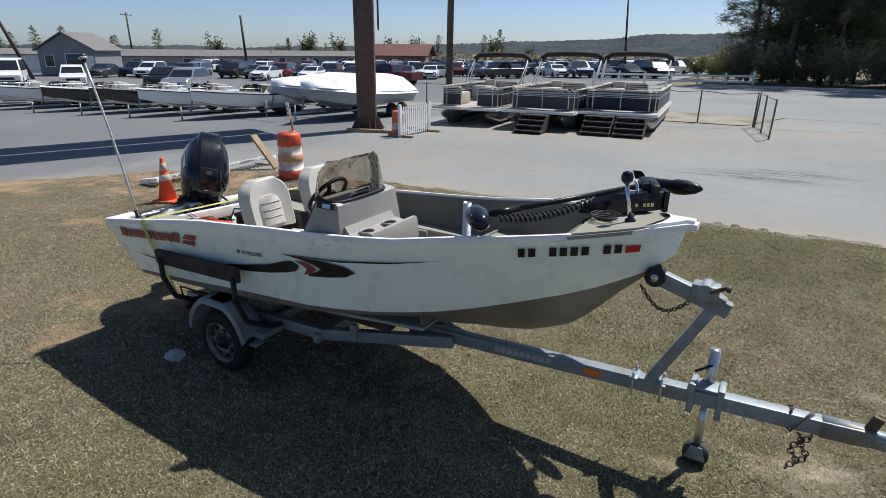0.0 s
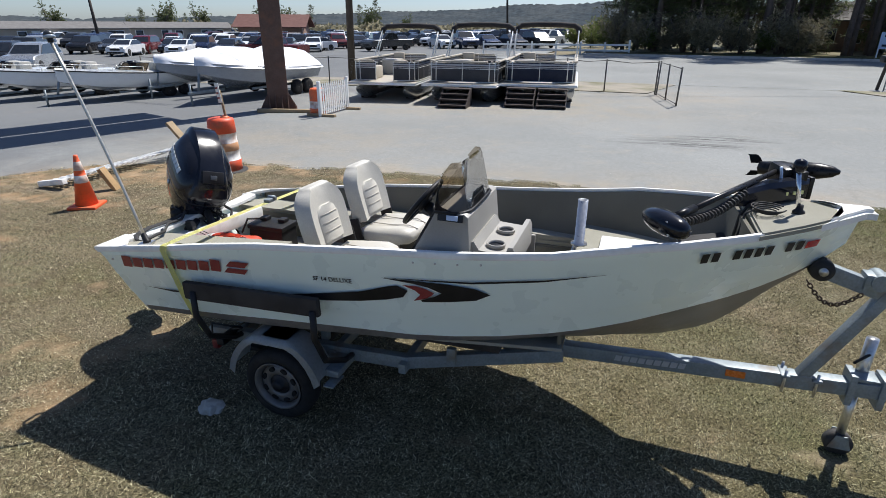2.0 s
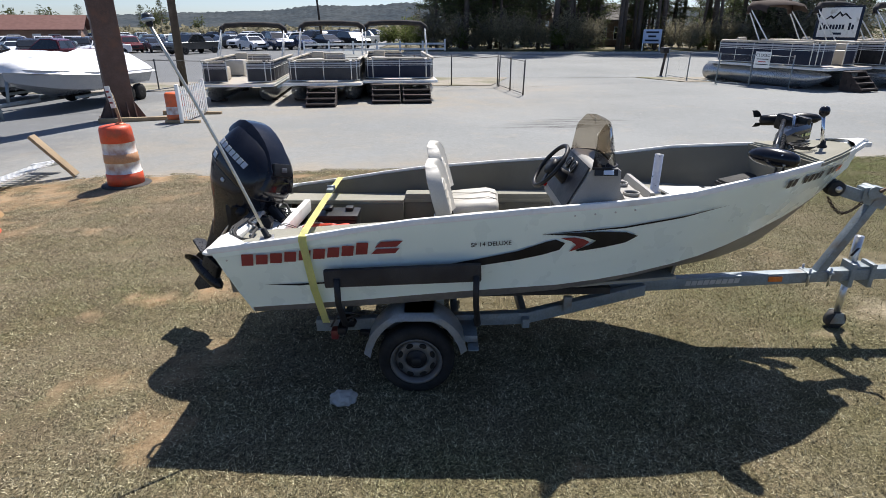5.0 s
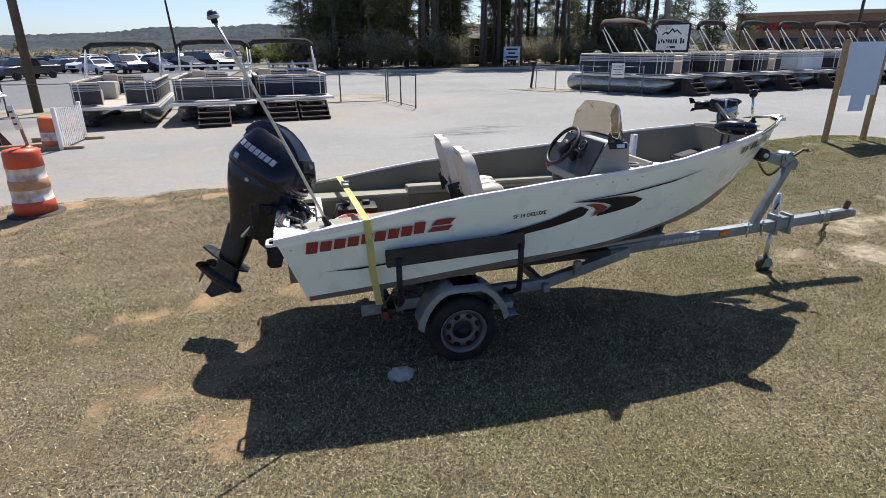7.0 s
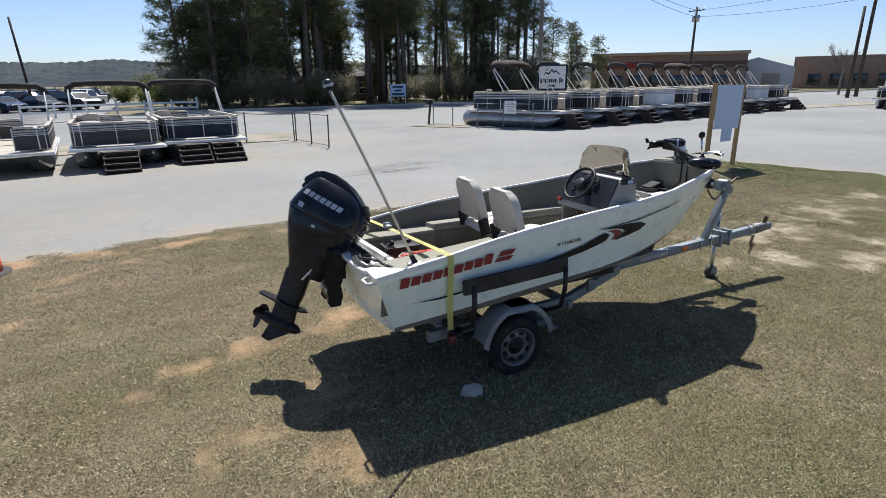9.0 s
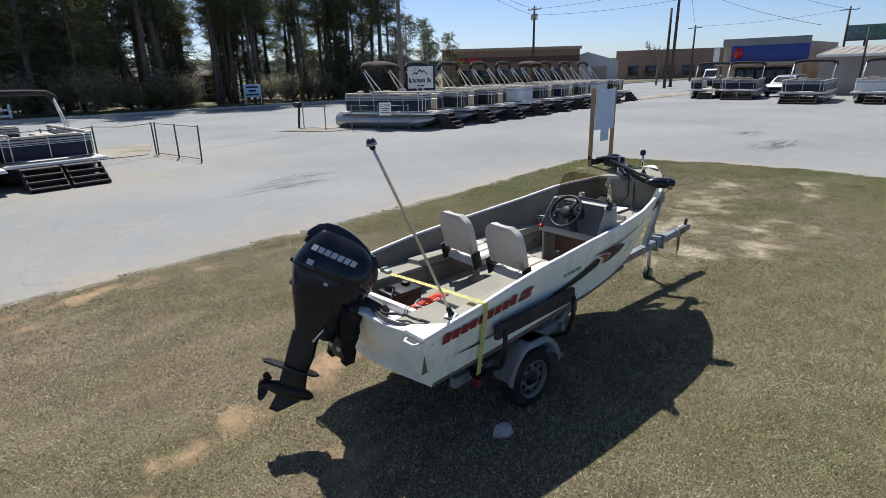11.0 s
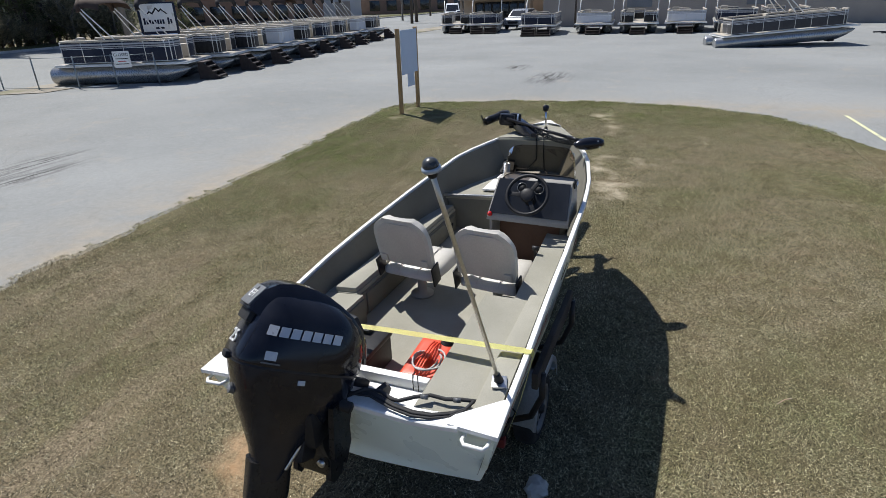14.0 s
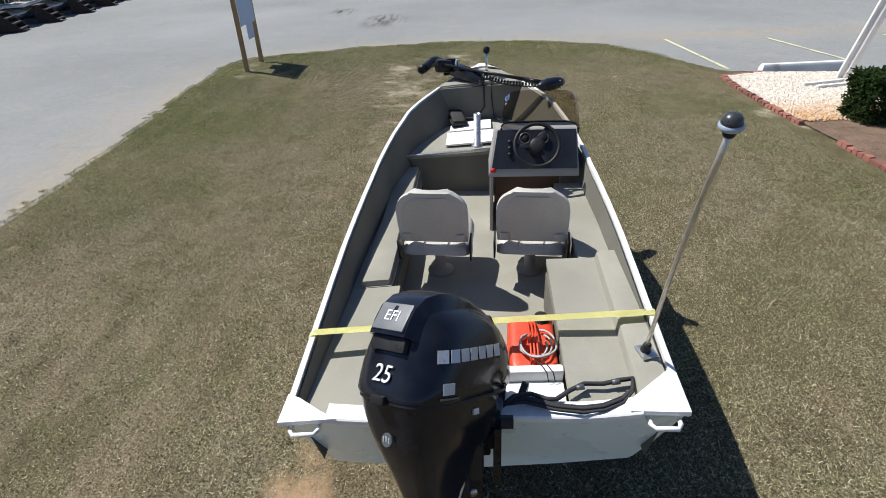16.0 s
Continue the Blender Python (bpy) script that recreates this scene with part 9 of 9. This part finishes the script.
    for k in range(26):
        a = radians(rnd.uniform(108, 158))
        d = rnd.uniform(150, 240)
        ms = rnd.choice(dense + far)
        plant("far_tree", ms, ("trunk", "crown"), pose(d * math.cos(a), d * math.sin(a), -1.1, 0, 0, rnd.uniform(0, 360)), rnd.uniform(0.35, 0.62) if ms in dense else rnd.uniform(0.6, 1.0), "distant tree behind the far lots", "tree", "far trees")
    for x, y, s in ((76, 40.5, 0.9), (98.3, 12.6, 0.95), (98.7, 8.0, 0.9), (98.9, 3.7, 0.88), (96, -9, 0.95), (92, -16, 0.9), (97, -22, 0.95)):
        b = bare_tree(int(x * 7 + y))
        plant("bare_tree", (b,), ("branchwork",), pose(x, y, 0, 0, 0, rnd.uniform(0, 360)), s, "leafless grey tree behind the store", "tree", "bare trees")


def bare_tree(seed):
    rnd = random.Random(seed)
    bm = B()
    def grow(p, d, L, r, depth):
        q = p + d * L
        cyl(bm, p, q, r, r * 0.65, 5 if depth > 1 else 3, caps=False)
        if depth == 0:
            return
        for _ in range(3 if depth > 1 else 4):
            e = (d + Vector((rnd.gauss(0, 0.45), rnd.gauss(0, 0.45), rnd.gauss(0.12, 0.25)))).normalized()
            grow(p.lerp(q, rnd.uniform(0.6, 1.0)), e, L * rnd.uniform(0.55, 0.8), r * 0.55, depth - 1)
    grow(Vector((0, 0, 0)), Vector((0, 0, 1)), 3.0, 0.2, 5)
    return mesh_of("branchwork", bm, M["greybark"])


woods()


def hedge():
    rnd = random.Random(77)
    h = thing("box_hedge", pose(2.68, -2.82, 0.03), "clipped dark green box hedge in the mulch bed", "hedge")
    pts = []
    for k in range(2600):
        x, y, z = rnd.uniform(-0.3, 0.3), rnd.uniform(-1.6, 0.6), rnd.uniform(0.02, 0.66)
        if rnd.random() < 0.75:
            s = rnd.randrange(4)
            if s == 0: z = 0.66
            elif s == 1: x = -0.3
            elif s == 2: y = 0.6
            else: x = 0.3
        pts.append(Vector((x + rnd.gauss(0, 0.03), y + rnd.gauss(0, 0.03), z + rnd.gauss(0, 0.03))))
    V, F = tufts(pts, rnd, 0.06, 5, 0.8, 0.5)
    part("foliage", data_mesh("foliage", V, F, M["holly"]), None, h)
    bm = B()
    for k in range(8):
        tube(bm, [(rnd.uniform(-0.3, 0.2), rnd.uniform(-1.5, 0.3), 0), (rnd.uniform(-0.4, 0.3), rnd.uniform(-1.6, 0.4), 0.5)], 0.02, 5)
    part("woody_frame", bm, M["bark"], h)


hedge()


# ---------------------------------------------------------------- hills
def ridge(name, dist, a0, a1, height, seed, mat, label):
    V, F = [], []
    n = 900
    for k in range(n + 1):
        a = radians(a0 + (a1 - a0) * k / n)
        h = height(a0 + (a1 - a0) * k / n)
        top = h + 2.2 * noise.noise((k * 0.5, seed, 0)) + 1.4 * noise.noise((k * 1.9, seed, 3)) + 3 * noise.noise((k * 0.04, seed, 5))
        c, s = math.cos(a), math.sin(a)
        for d, z in ((dist - 160, -0.5), (dist - 80, h * 0.42), (dist, top), (dist + 60, top - 2)):
            V.append((c * d, s * d, z))
    for k in range(n):
        for j in range(3):
            i = k * 4 + j
            F.append((i + 4, i, i + 1, i + 5))
    me = data_mesh(name, V, F, mat)
    me.shade_smooth()
    tagged(new(name, me), label, "hill", kind="structure")


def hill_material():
    m, N, L, b = node_material("haze_tinted_hillside")
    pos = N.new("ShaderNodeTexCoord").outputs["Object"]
    # the blue-grey base colour stands in for aerial haze over the woods
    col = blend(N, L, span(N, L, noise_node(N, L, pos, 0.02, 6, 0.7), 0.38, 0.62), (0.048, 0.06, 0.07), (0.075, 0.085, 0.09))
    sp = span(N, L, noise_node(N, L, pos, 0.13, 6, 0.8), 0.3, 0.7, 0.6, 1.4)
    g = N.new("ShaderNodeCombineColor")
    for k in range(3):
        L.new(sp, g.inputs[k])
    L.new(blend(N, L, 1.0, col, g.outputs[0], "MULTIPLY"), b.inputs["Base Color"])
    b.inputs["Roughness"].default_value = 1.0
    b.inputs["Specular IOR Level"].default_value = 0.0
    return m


M["hill"] = hill_material()
ridge("backdrop_hill", 950, 20, 175, lambda a: lerp(a, [20, 55, 80, 92, 100, 104, 118, 135, 160, 175], [14, 22, 33, 33, 29, 23, 14, 6, 6, 8]), 1.0, M["hill"], "wooded ridge on the horizon with haze painted into its colour")
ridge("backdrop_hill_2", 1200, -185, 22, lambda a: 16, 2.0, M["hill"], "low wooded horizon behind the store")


def brush_field():
    """Scrub and a low tree line beyond the car lot."""
    rnd = random.Random(91)
    pts = []
    for k in range(5200):
        a = radians(rnd.uniform(92, 132))
        d = rnd.uniform(125, 175)
        pts.append(Vector((d * math.cos(a), d * math.sin(a), -1.0 + rnd.uniform(0, 3.6) * (0.6 + 0.5 * noise.noise((a * 30, d * 0.05, 1))))))
    V, F = tufts(pts, rnd, 0.9, 4, 0.8, 0.6)
    tagged(new("scrub", data_mesh("scrub", V, F, M["brush"])), "brown scrub growing beyond the car lot", "scrub", kind="stuff")


brush_field()


# ---------------------------------------------------------------- buildings
M["siding_white"] = material("white_metal_siding", (0.55, 0.56, 0.57), 0.6, vary=0.06, scale=0.8, fine=12)
M["siding"] = material("grey_lap_siding", (0.2, 0.21, 0.22), 0.7, vary=0.08, scale=1, fine=20)
M["tan"] = material("tan_siding", (0.3, 0.28, 0.24), 0.7, vary=0.08, scale=1, fine=20)
M["shingle"] = material("grey_shingle", (0.14, 0.135, 0.13), 0.9, vary=0.2, scale=2, fine=20, bump=0.4)
M["redroof"] = material("brown_red_roof", (0.12, 0.048, 0.036), 0.8, vary=0.15, scale=2, fine=20)
M["brickwall"] = material("brown_brick_wall", (0.25, 0.16, 0.115), 0.9, vary=0.15, scale=1, fine=25)
M["tanwall"] = material("tan_stucco_wall", (0.36, 0.29, 0.22), 0.85, vary=0.08, scale=0.6, fine=12)
M["metalwall"] = material("beige_metal_wall", (0.36, 0.31, 0.26), 0.6, vary=0.08, scale=0.8, fine=12)
M["metalroof"] = material("weathered_metal_roof", (0.27, 0.245, 0.205), 0.6, metal=0.0, vary=0.12, scale=0.8, fine=12, dirt=(0.22, 0.16, 0.115), dirt_amount=0.2, dirt_scale=0.6)
M["bluesign"] = material("deep_blue_fascia", (0.012, 0.045, 0.24), 0.45, vary=0.06, scale=0.6, fine=10)


def windows(parent, spots, axis="x"):
    for x, y, z, w, h in spots:
        s = (w, 0.06, h) if axis == "x" else (0.06, w, h)
        fr = boxpart("window", (x, y, z), (s[0] + (0.16 if axis == "x" else 0), s[1] + (0.16 if axis == "y" else 0), h + 0.16), M["white"], parent)
        o = (0, -0.03, 0) if axis == "x" else (-0.03, 0, 0)
        boxpart("pane", (x + o[0], y + o[1], z), s, M["carglass"], fr)


def house(m, W, D, wall, eave, peak, wallmat, roofmat, label, wins=(), gable_front=False, doors=()):
    """A gabled house: front at -y; the roof's ridge runs along x, or along y with gable_front."""
    h = thing("house", m, label, "house")
    bm = B()
    if gable_front:
        prism(bm, [(-W / 2, -D / 2, 0), (W / 2, -D / 2, 0), (W / 2, -D / 2, wall), (0, -D / 2, peak - 0.1), (-W / 2, -D / 2, wall)], (0, D, 0))
    else:
        prism(bm, [(-W / 2, -D / 2, 0), (-W / 2, D / 2, 0), (-W / 2, D / 2, wall), (-W / 2, 0, peak - 0.1), (-W / 2, -D / 2, wall)], (W, 0, 0))
    part("wall", bm, wallmat, h)
    for s in (-1, 1):
        bm = B()
        if gable_front:
            prism(bm, [(0, -D / 2 - eave, peak), (0, D / 2 + eave, peak), (s * (W / 2 + eave), D / 2 + eave, wall - 0.1), (s * (W / 2 + eave), -D / 2 - eave, wall - 0.1)], (0, 0, 0.12))
        else:
            prism(bm, [(-W / 2 - eave, 0, peak), (W / 2 + eave, 0, peak), (W / 2 + eave, s * (D / 2 + eave), wall - 0.1), (-W / 2 - eave, s * (D / 2 + eave), wall - 0.1)], (0, 0, 0.12))
        part("roof", bm, roofmat, h)
    windows(h, wins)
    for x in doors:
        boxpart("door", (x, -D / 2 - 0.03, 1.05), (0.95, 0.06, 2.1), M["white"], h)
    return h


def at_dir(a, d, eye=(0.55, 0.33)):
    return eye[0] + d * math.cos(radians(a)), eye[1] + d * math.sin(radians(a))


def far_houses():
    x, y = at_dir(150.9, 84)
    house(pose(x, y, -0.6, 0, 0, 35), 6.2, 7.0, 2.7, 0.35, 4.6, M["siding"], M["shingle"], "grey gabled house with a white trimmed bay window", [(0.9, -3.53, 1.5, 1.9, 1.5), (-1.9, -3.53, 1.5, 0.9, 1.2)], True, (2.5,))
    for a, d, w in ((143.5, 93, 16.5), (137.3, 98, 5.0), (133.2, 104, 8.5), (130.0, 106, 9.5)):
        x, y = at_dir(a, d)
        house(pose(x, y, -0.95, 0, 0, a - 90 + 12), w, 5, 2.35, 0.25, 3.1, M["tan"], M["shingle"], "long tan mobile home with a low grey roof", [(-w * 0.36, -2.53, 1.45, 1.0, 1.1), (0.5, -2.53, 1.45, 0.9, 1.1), (w * 0.3, -2.53, 1.45, 1.0, 1.1)], False, (w * 0.12,))
    x, y = at_dir(123.4, 98)
    house(pose(x, y, -0.95, 0, 0, 20), 9.5, 7, 2.6, 0.8, 4.3, M["brickwall"], M["redroof"], "low building with a red-brown roof beyond the cars", [(-2.5, -3.53, 1.4, 1.2, 1.1), (2, -3.53, 1.4, 1.2, 1.1)], False, (0,))
    x, y = at_dir(155.5, 96)
    house(pose(x, y, -0.8, 0, 0, 60), 12, 5, 2.3, 0.2, 2.9, M["whitep"], M["shingle"], "white mobile home at the edge of the lots", [(-3, -2.53, 1.4, 1.0, 1.0)], False, (1,))
    house(pose(19.0, 74, 0.0, 0, 0, -4), 9.5, 6, 2.9, 0.5, 4.6, M["brickwall"], M["shingle"], "brown brick house behind the pine trunks", [(-3.2, -3.03, 1.4, 1.3, 1.3), (3.0, -3.03, 1.4, 1.3, 1.3), (0.9, -3.03, 1.4, 0.9, 1.3)], False, (-0.8,))
    s = thing("sale_sign", pose(18.7, 53.0, 0.1, 0, 0, -20), "small weathered sale sign on posts by the kerb", "sign")
    for x in (-0.75, 0.75):
        boxpart("post", (x, 0, 0.9), (0.1, 0.1, 1.9), M["white"], s)
    b = boxpart("panel", (0, -0.06, 1.25), (1.6, 0.04, 1.2), M["bluewhite"], s)
    for k, w in enumerate((1.1, 0.7, 1.2)):
        boxpart("bar", (0, -0.09, 1.6 - 0.35 * k), (w, 0.01, 0.16), M["navy"], b)


far_houses()


def store():
    s = thing("store_building", pose(56, 20.0, -0.05, 0, 0, 90) @ Matrix.Diagonal((0.76, 1, 0.9, 1)), "flat-roofed store with a wide blue fascia sign", "building")
    boxpart("wall", (0, -5, 2.6), (10, 10, 5.2), M["tanwall"], s)
    boxpart("fascia", (-0.6, 0.12, 4.15), (9.0, 0.3, 1.7), M["bluesign"], s, "deep blue fascia sign")
    bm = B()
    cyl(bm, (3.0, 0.28, 4.2), (3.0, 0.34, 4.2), 0.6, seg=20)
    part("round_logo", bm, M["redlens"], s)
    boxpart("parapet", (0, 0.1, 5.35), (10.1, 0.5, 0.75), M["siding"], s, "grey parapet above the blue sign")
    boxpart("canopy", (0, 0.9, 3.05), (10, 1.8, 0.35), M["tanwall"], s)
    boxpart("pillar", (-4.7, 1.4, 1.4), (0.6, 0.6, 2.9), M["tanwall"], s)
    boxpart("pillar", (4.7, 1.4, 1.4), (0.3, 0.3, 2.9), M["tanwall"], s)
    for k in range(6):
        w = boxpart("window", (-3.6 + k * 1.25, 0.05, 1.5), (1.18, 0.1, 2.3), M["black"], s)
        boxpart("pane", (-3.6 + k * 1.25, 0.11, 1.5), (1.05, 0.04, 2.15), M["carglass"], w)
    boxpart("blade_sign", (5.6, 0.6, 4.1), (0.7, 0.2, 1.5), M["white"], s)
    b = thing("metal_building", pose(53.0, -7.5, -0.05, 0, 0, 90), "long beige metal building with a ribbed rusty roof", "building")
    boxpart("wall", (0, -6, 1.65), (44, 12, 3.3), M["metalwall"], b)
    bm = B()
    prism(bm, [(-22.2, 0.4, 3.25), (22.2, 0.4, 3.25), (22.2, -6, 3.95), (-22.2, -6, 3.95)], (0, 0, 0.12))
    prism(bm, [(-22.2, -12.4, 3.25), (22.2, -12.4, 3.25), (22.2, -6, 3.95), (-22.2, -6, 3.95)], (0, 0, 0.12))
    roof = part("roof", bm, M["metalroof"], b)
    for k in range(60):
        boxpart("rib", (-22 + k * 0.745, -2.8, 3.735), (0.04, 6.42, 0.04), M["metalroof"], roof, rot=Euler((radians(-6.24), 0, 0)).to_matrix())
    boxpart("gutter", (0, 0.45, 3.25), (44.4, 0.15, 0.18), M["white"], b)
    for k in (-16, -7, 3, 13):
        boxpart("window", (k, 0.03, 2.1), (2.2, 0.08, 1.0), M["siding"], b)
    d = thing("brick_store", pose(80, 72, -0.05, 0, 0, 130), "far brick shopping building with a red sign band", "building")
    boxpart("wall", (0, -8, 3.2), (26, 16, 6.4), M["brickwall"], d)
    boxpart("cornice", (0, -8, 6.5), (26.6, 16.6, 0.5), M["tanwall"], d)
    boxpart("band", (0, 0.06, 4.6), (26, 0.15, 1.0), M["rust"], d)
    for k in range(9):
        if k != 5:
            boxpart("sign_block", (5.5 + k * 0.6, 0.2, 4.6), (0.45, 0.1, 0.8), M["redlens"], d)
    for k in range(6):
        boxpart("window", (-9 + k * 3.5, 0.06, 1.6), (2.4, 0.12, 2.4), M["carglass"], d)
    g = thing("gable_hall", pose(99.3, 67.3, -0.05, 0, 0, 122), "far white metal hall with a low gable", "building")
    bm = B()
    prism(bm, [(-6.2, 0, 0), (6.2, 0, 0), (6.2, 0, 4.1), (0, 0, 5.9), (-6.2, 0, 4.1)], (0, -14, 0))
    part("wall", bm, M["siding_white"], g)
    boxpart("door", (-2.5, 0.04, 1.5), (3.0, 0.1, 3.0), M["metalwall"], g)
    e = thing("far_store", pose(128, 52, -0.05, 0, 0, 112), "far low brick store across the street", "building")
    boxpart("wall", (0, -6, 3.2), (44, 12, 6.4), M["brickwall"], e)
    for k in range(10):
        boxpart("window", (-18 + k * 4, 0.05, 1.8), (2.4, 0.1, 2.2), M["carglass"], e)
    bb = thing("billboard", pose(118, 23.7, 0, 0, 0, 95), "green billboard on a tall steel post", "billboard")
    bm = B()
    cyl(bm, (0, 0, 0), (0, 0, 6.4), 0.25)
    part("post", bm, M["rust"], bb)
    boxpart("panel", (0, 0, 7.5), (5.8, 0.4, 2.5), M["leafsign"], bb)
    boxpart("catwalk", (0, 0.5, 6.2), (5.8, 0.6, 0.1), M["rust"], bb)


M["leafsign"] = material("printed_green_billboard", (0.06, 0.16, 0.1), 0.5, vary=0.4, scale=0.35, fine=2, color2=(0.15, 0.2, 0.25))
store()
car("suv", "silver", 50.2, 16.0, 175, label="silver sport utility car parked by the store")
car("van", "white", 72, 31, 200, label="white van on the side street by the store")
car("sedan", "white", 66, 27.5, 200, label="white sedan car on the side street by the store")


# ---------------------------------------------------------------- grass blades
def grass_blades():
    """Short dormant blades over the lawn, thinner on bare soil."""
    rs = np.random.RandomState(5)
    n = 3400000
    x = rs.uniform(-11, 10.8, n)
    y = rs.uniform(-2.2, 9.6, n)
    step, x0, y0 = LAWN_GRID
    mask = np.zeros((345, 200), bool)
    brr = np.zeros((345, 200))
    for i, j in LAWN_CELLS:
        mask[i, j] = True
        brr[i, j] = bare(x0 + (i + 0.5) * step, y0 + (j + 0.5) * step)
    i, j = ((x - x0) / step).astype(int), ((y - y0) / step).astype(int)
    # clumps a few centimetres across, with thin ground between them
    def lumps(cell, seed):
        g = np.random.RandomState(seed).uniform(0, 1, (int(24 / cell) + 3, int(14 / cell) + 3))
        gx, gy = (x + 11.5) / cell, (y + 2.6) / cell
        a, b = gx.astype(int), gy.astype(int)
        fx, fy = gx - a, gy - b
        return (g[a, b] * (1 - fx) + g[a + 1, b] * fx) * (1 - fy) + (g[a, b + 1] * (1 - fx) + g[a + 1, b + 1] * fx) * fy
    clump = 0.5 * lumps(0.016, 1) + 0.2 * lumps(0.06, 2) + 0.25 * lumps(0.5, 3) + 0.25 * lumps(1.9, 4)
    keep = mask[i, j] & (rs.uniform(0.1, 1.0, n) > brr[i, j]) & (rs.uniform(0.36, 0.8, n) < clump)
    keep &= ~((x > -1.8) & (y < -1.15 - 0.0 * x))
    x, y, i, j = x[keep], y[keep], i[keep], j[keep]
    n = len(x)
    zz = np.zeros((345, 200))
    for a, b in LAWN_CELLS:
        zz[a, b] = rise(x0 + (a + 0.5) * step, y0 + (b + 0.5) * step)
    z = zz[i, j] - 0.006
    a = rs.uniform(0, math.tau, n)
    h = rs.uniform(0.008, 0.026, n)
    w = rs.uniform(0.0022, 0.0048, n)
    lean = rs.uniform(0.012, 0.04, n)
    b2 = rs.uniform(0, math.tau, n)
    V = np.empty((n, 3, 3))
    V[:, 0] = np.stack((x - w * np.cos(a), y - w * np.sin(a), z), 1)
    V[:, 1] = np.stack((x + w * np.cos(a), y + w * np.sin(a), z), 1)
    V[:, 2] = np.stack((x + lean * np.cos(b2), y + lean * np.sin(b2), z + h), 1)
    me = bpy.data.meshes.new("grass_blades")
    me.vertices.add(3 * n)
    me.vertices.foreach_set("co", V.ravel())
    me.loops.add(3 * n)
    me.loops.foreach_set("vertex_index", np.arange(3 * n))
    me.polygons.add(n)
    me.polygons.foreach_set("loop_start", np.arange(n) * 3)
    me.update(calc_edges=True)
    m, N, L, b = node_material("dormant_grass_blades")
    geo = N.new("ShaderNodeNewGeometry")
    pos = N.new("ShaderNodeTexCoord").outputs["Object"]
    straw = blend(N, L, geo.outputs["Random Per Island"], (0.03, 0.026, 0.014), (0.8, 0.73, 0.51))
    green = blend(N, L, geo.outputs["Random Per Island"], (0.025, 0.035, 0.009), (0.38, 0.43, 0.14))
    col = blend(N, L, green_share(N, L, pos), straw, green)
    dim = blend(N, L, geo.outputs["Random Per Island"], (0.03, 0.024, 0.014), (0.72, 0.6, 0.4))
    lush = blend(N, L, geo.outputs["Random Per Island"], (0.022, 0.02, 0.009), (0.6, 0.53, 0.3))
    col = flecked(N, L, pos, dusted(N, L, pos, worn(N, L, pos, col, by_side(N, L, pos, dim, lush))))
    L.new(col, b.inputs["Base Color"])
    b.inputs["Roughness"].default_value = 0.8
    b.inputs["Specular IOR Level"].default_value = 0.2
    me.materials.append(m)
    tagged(new("grass_blades", me), "short dry grass blades covering the lawn", "grass", kind="stuff")


grass_blades()
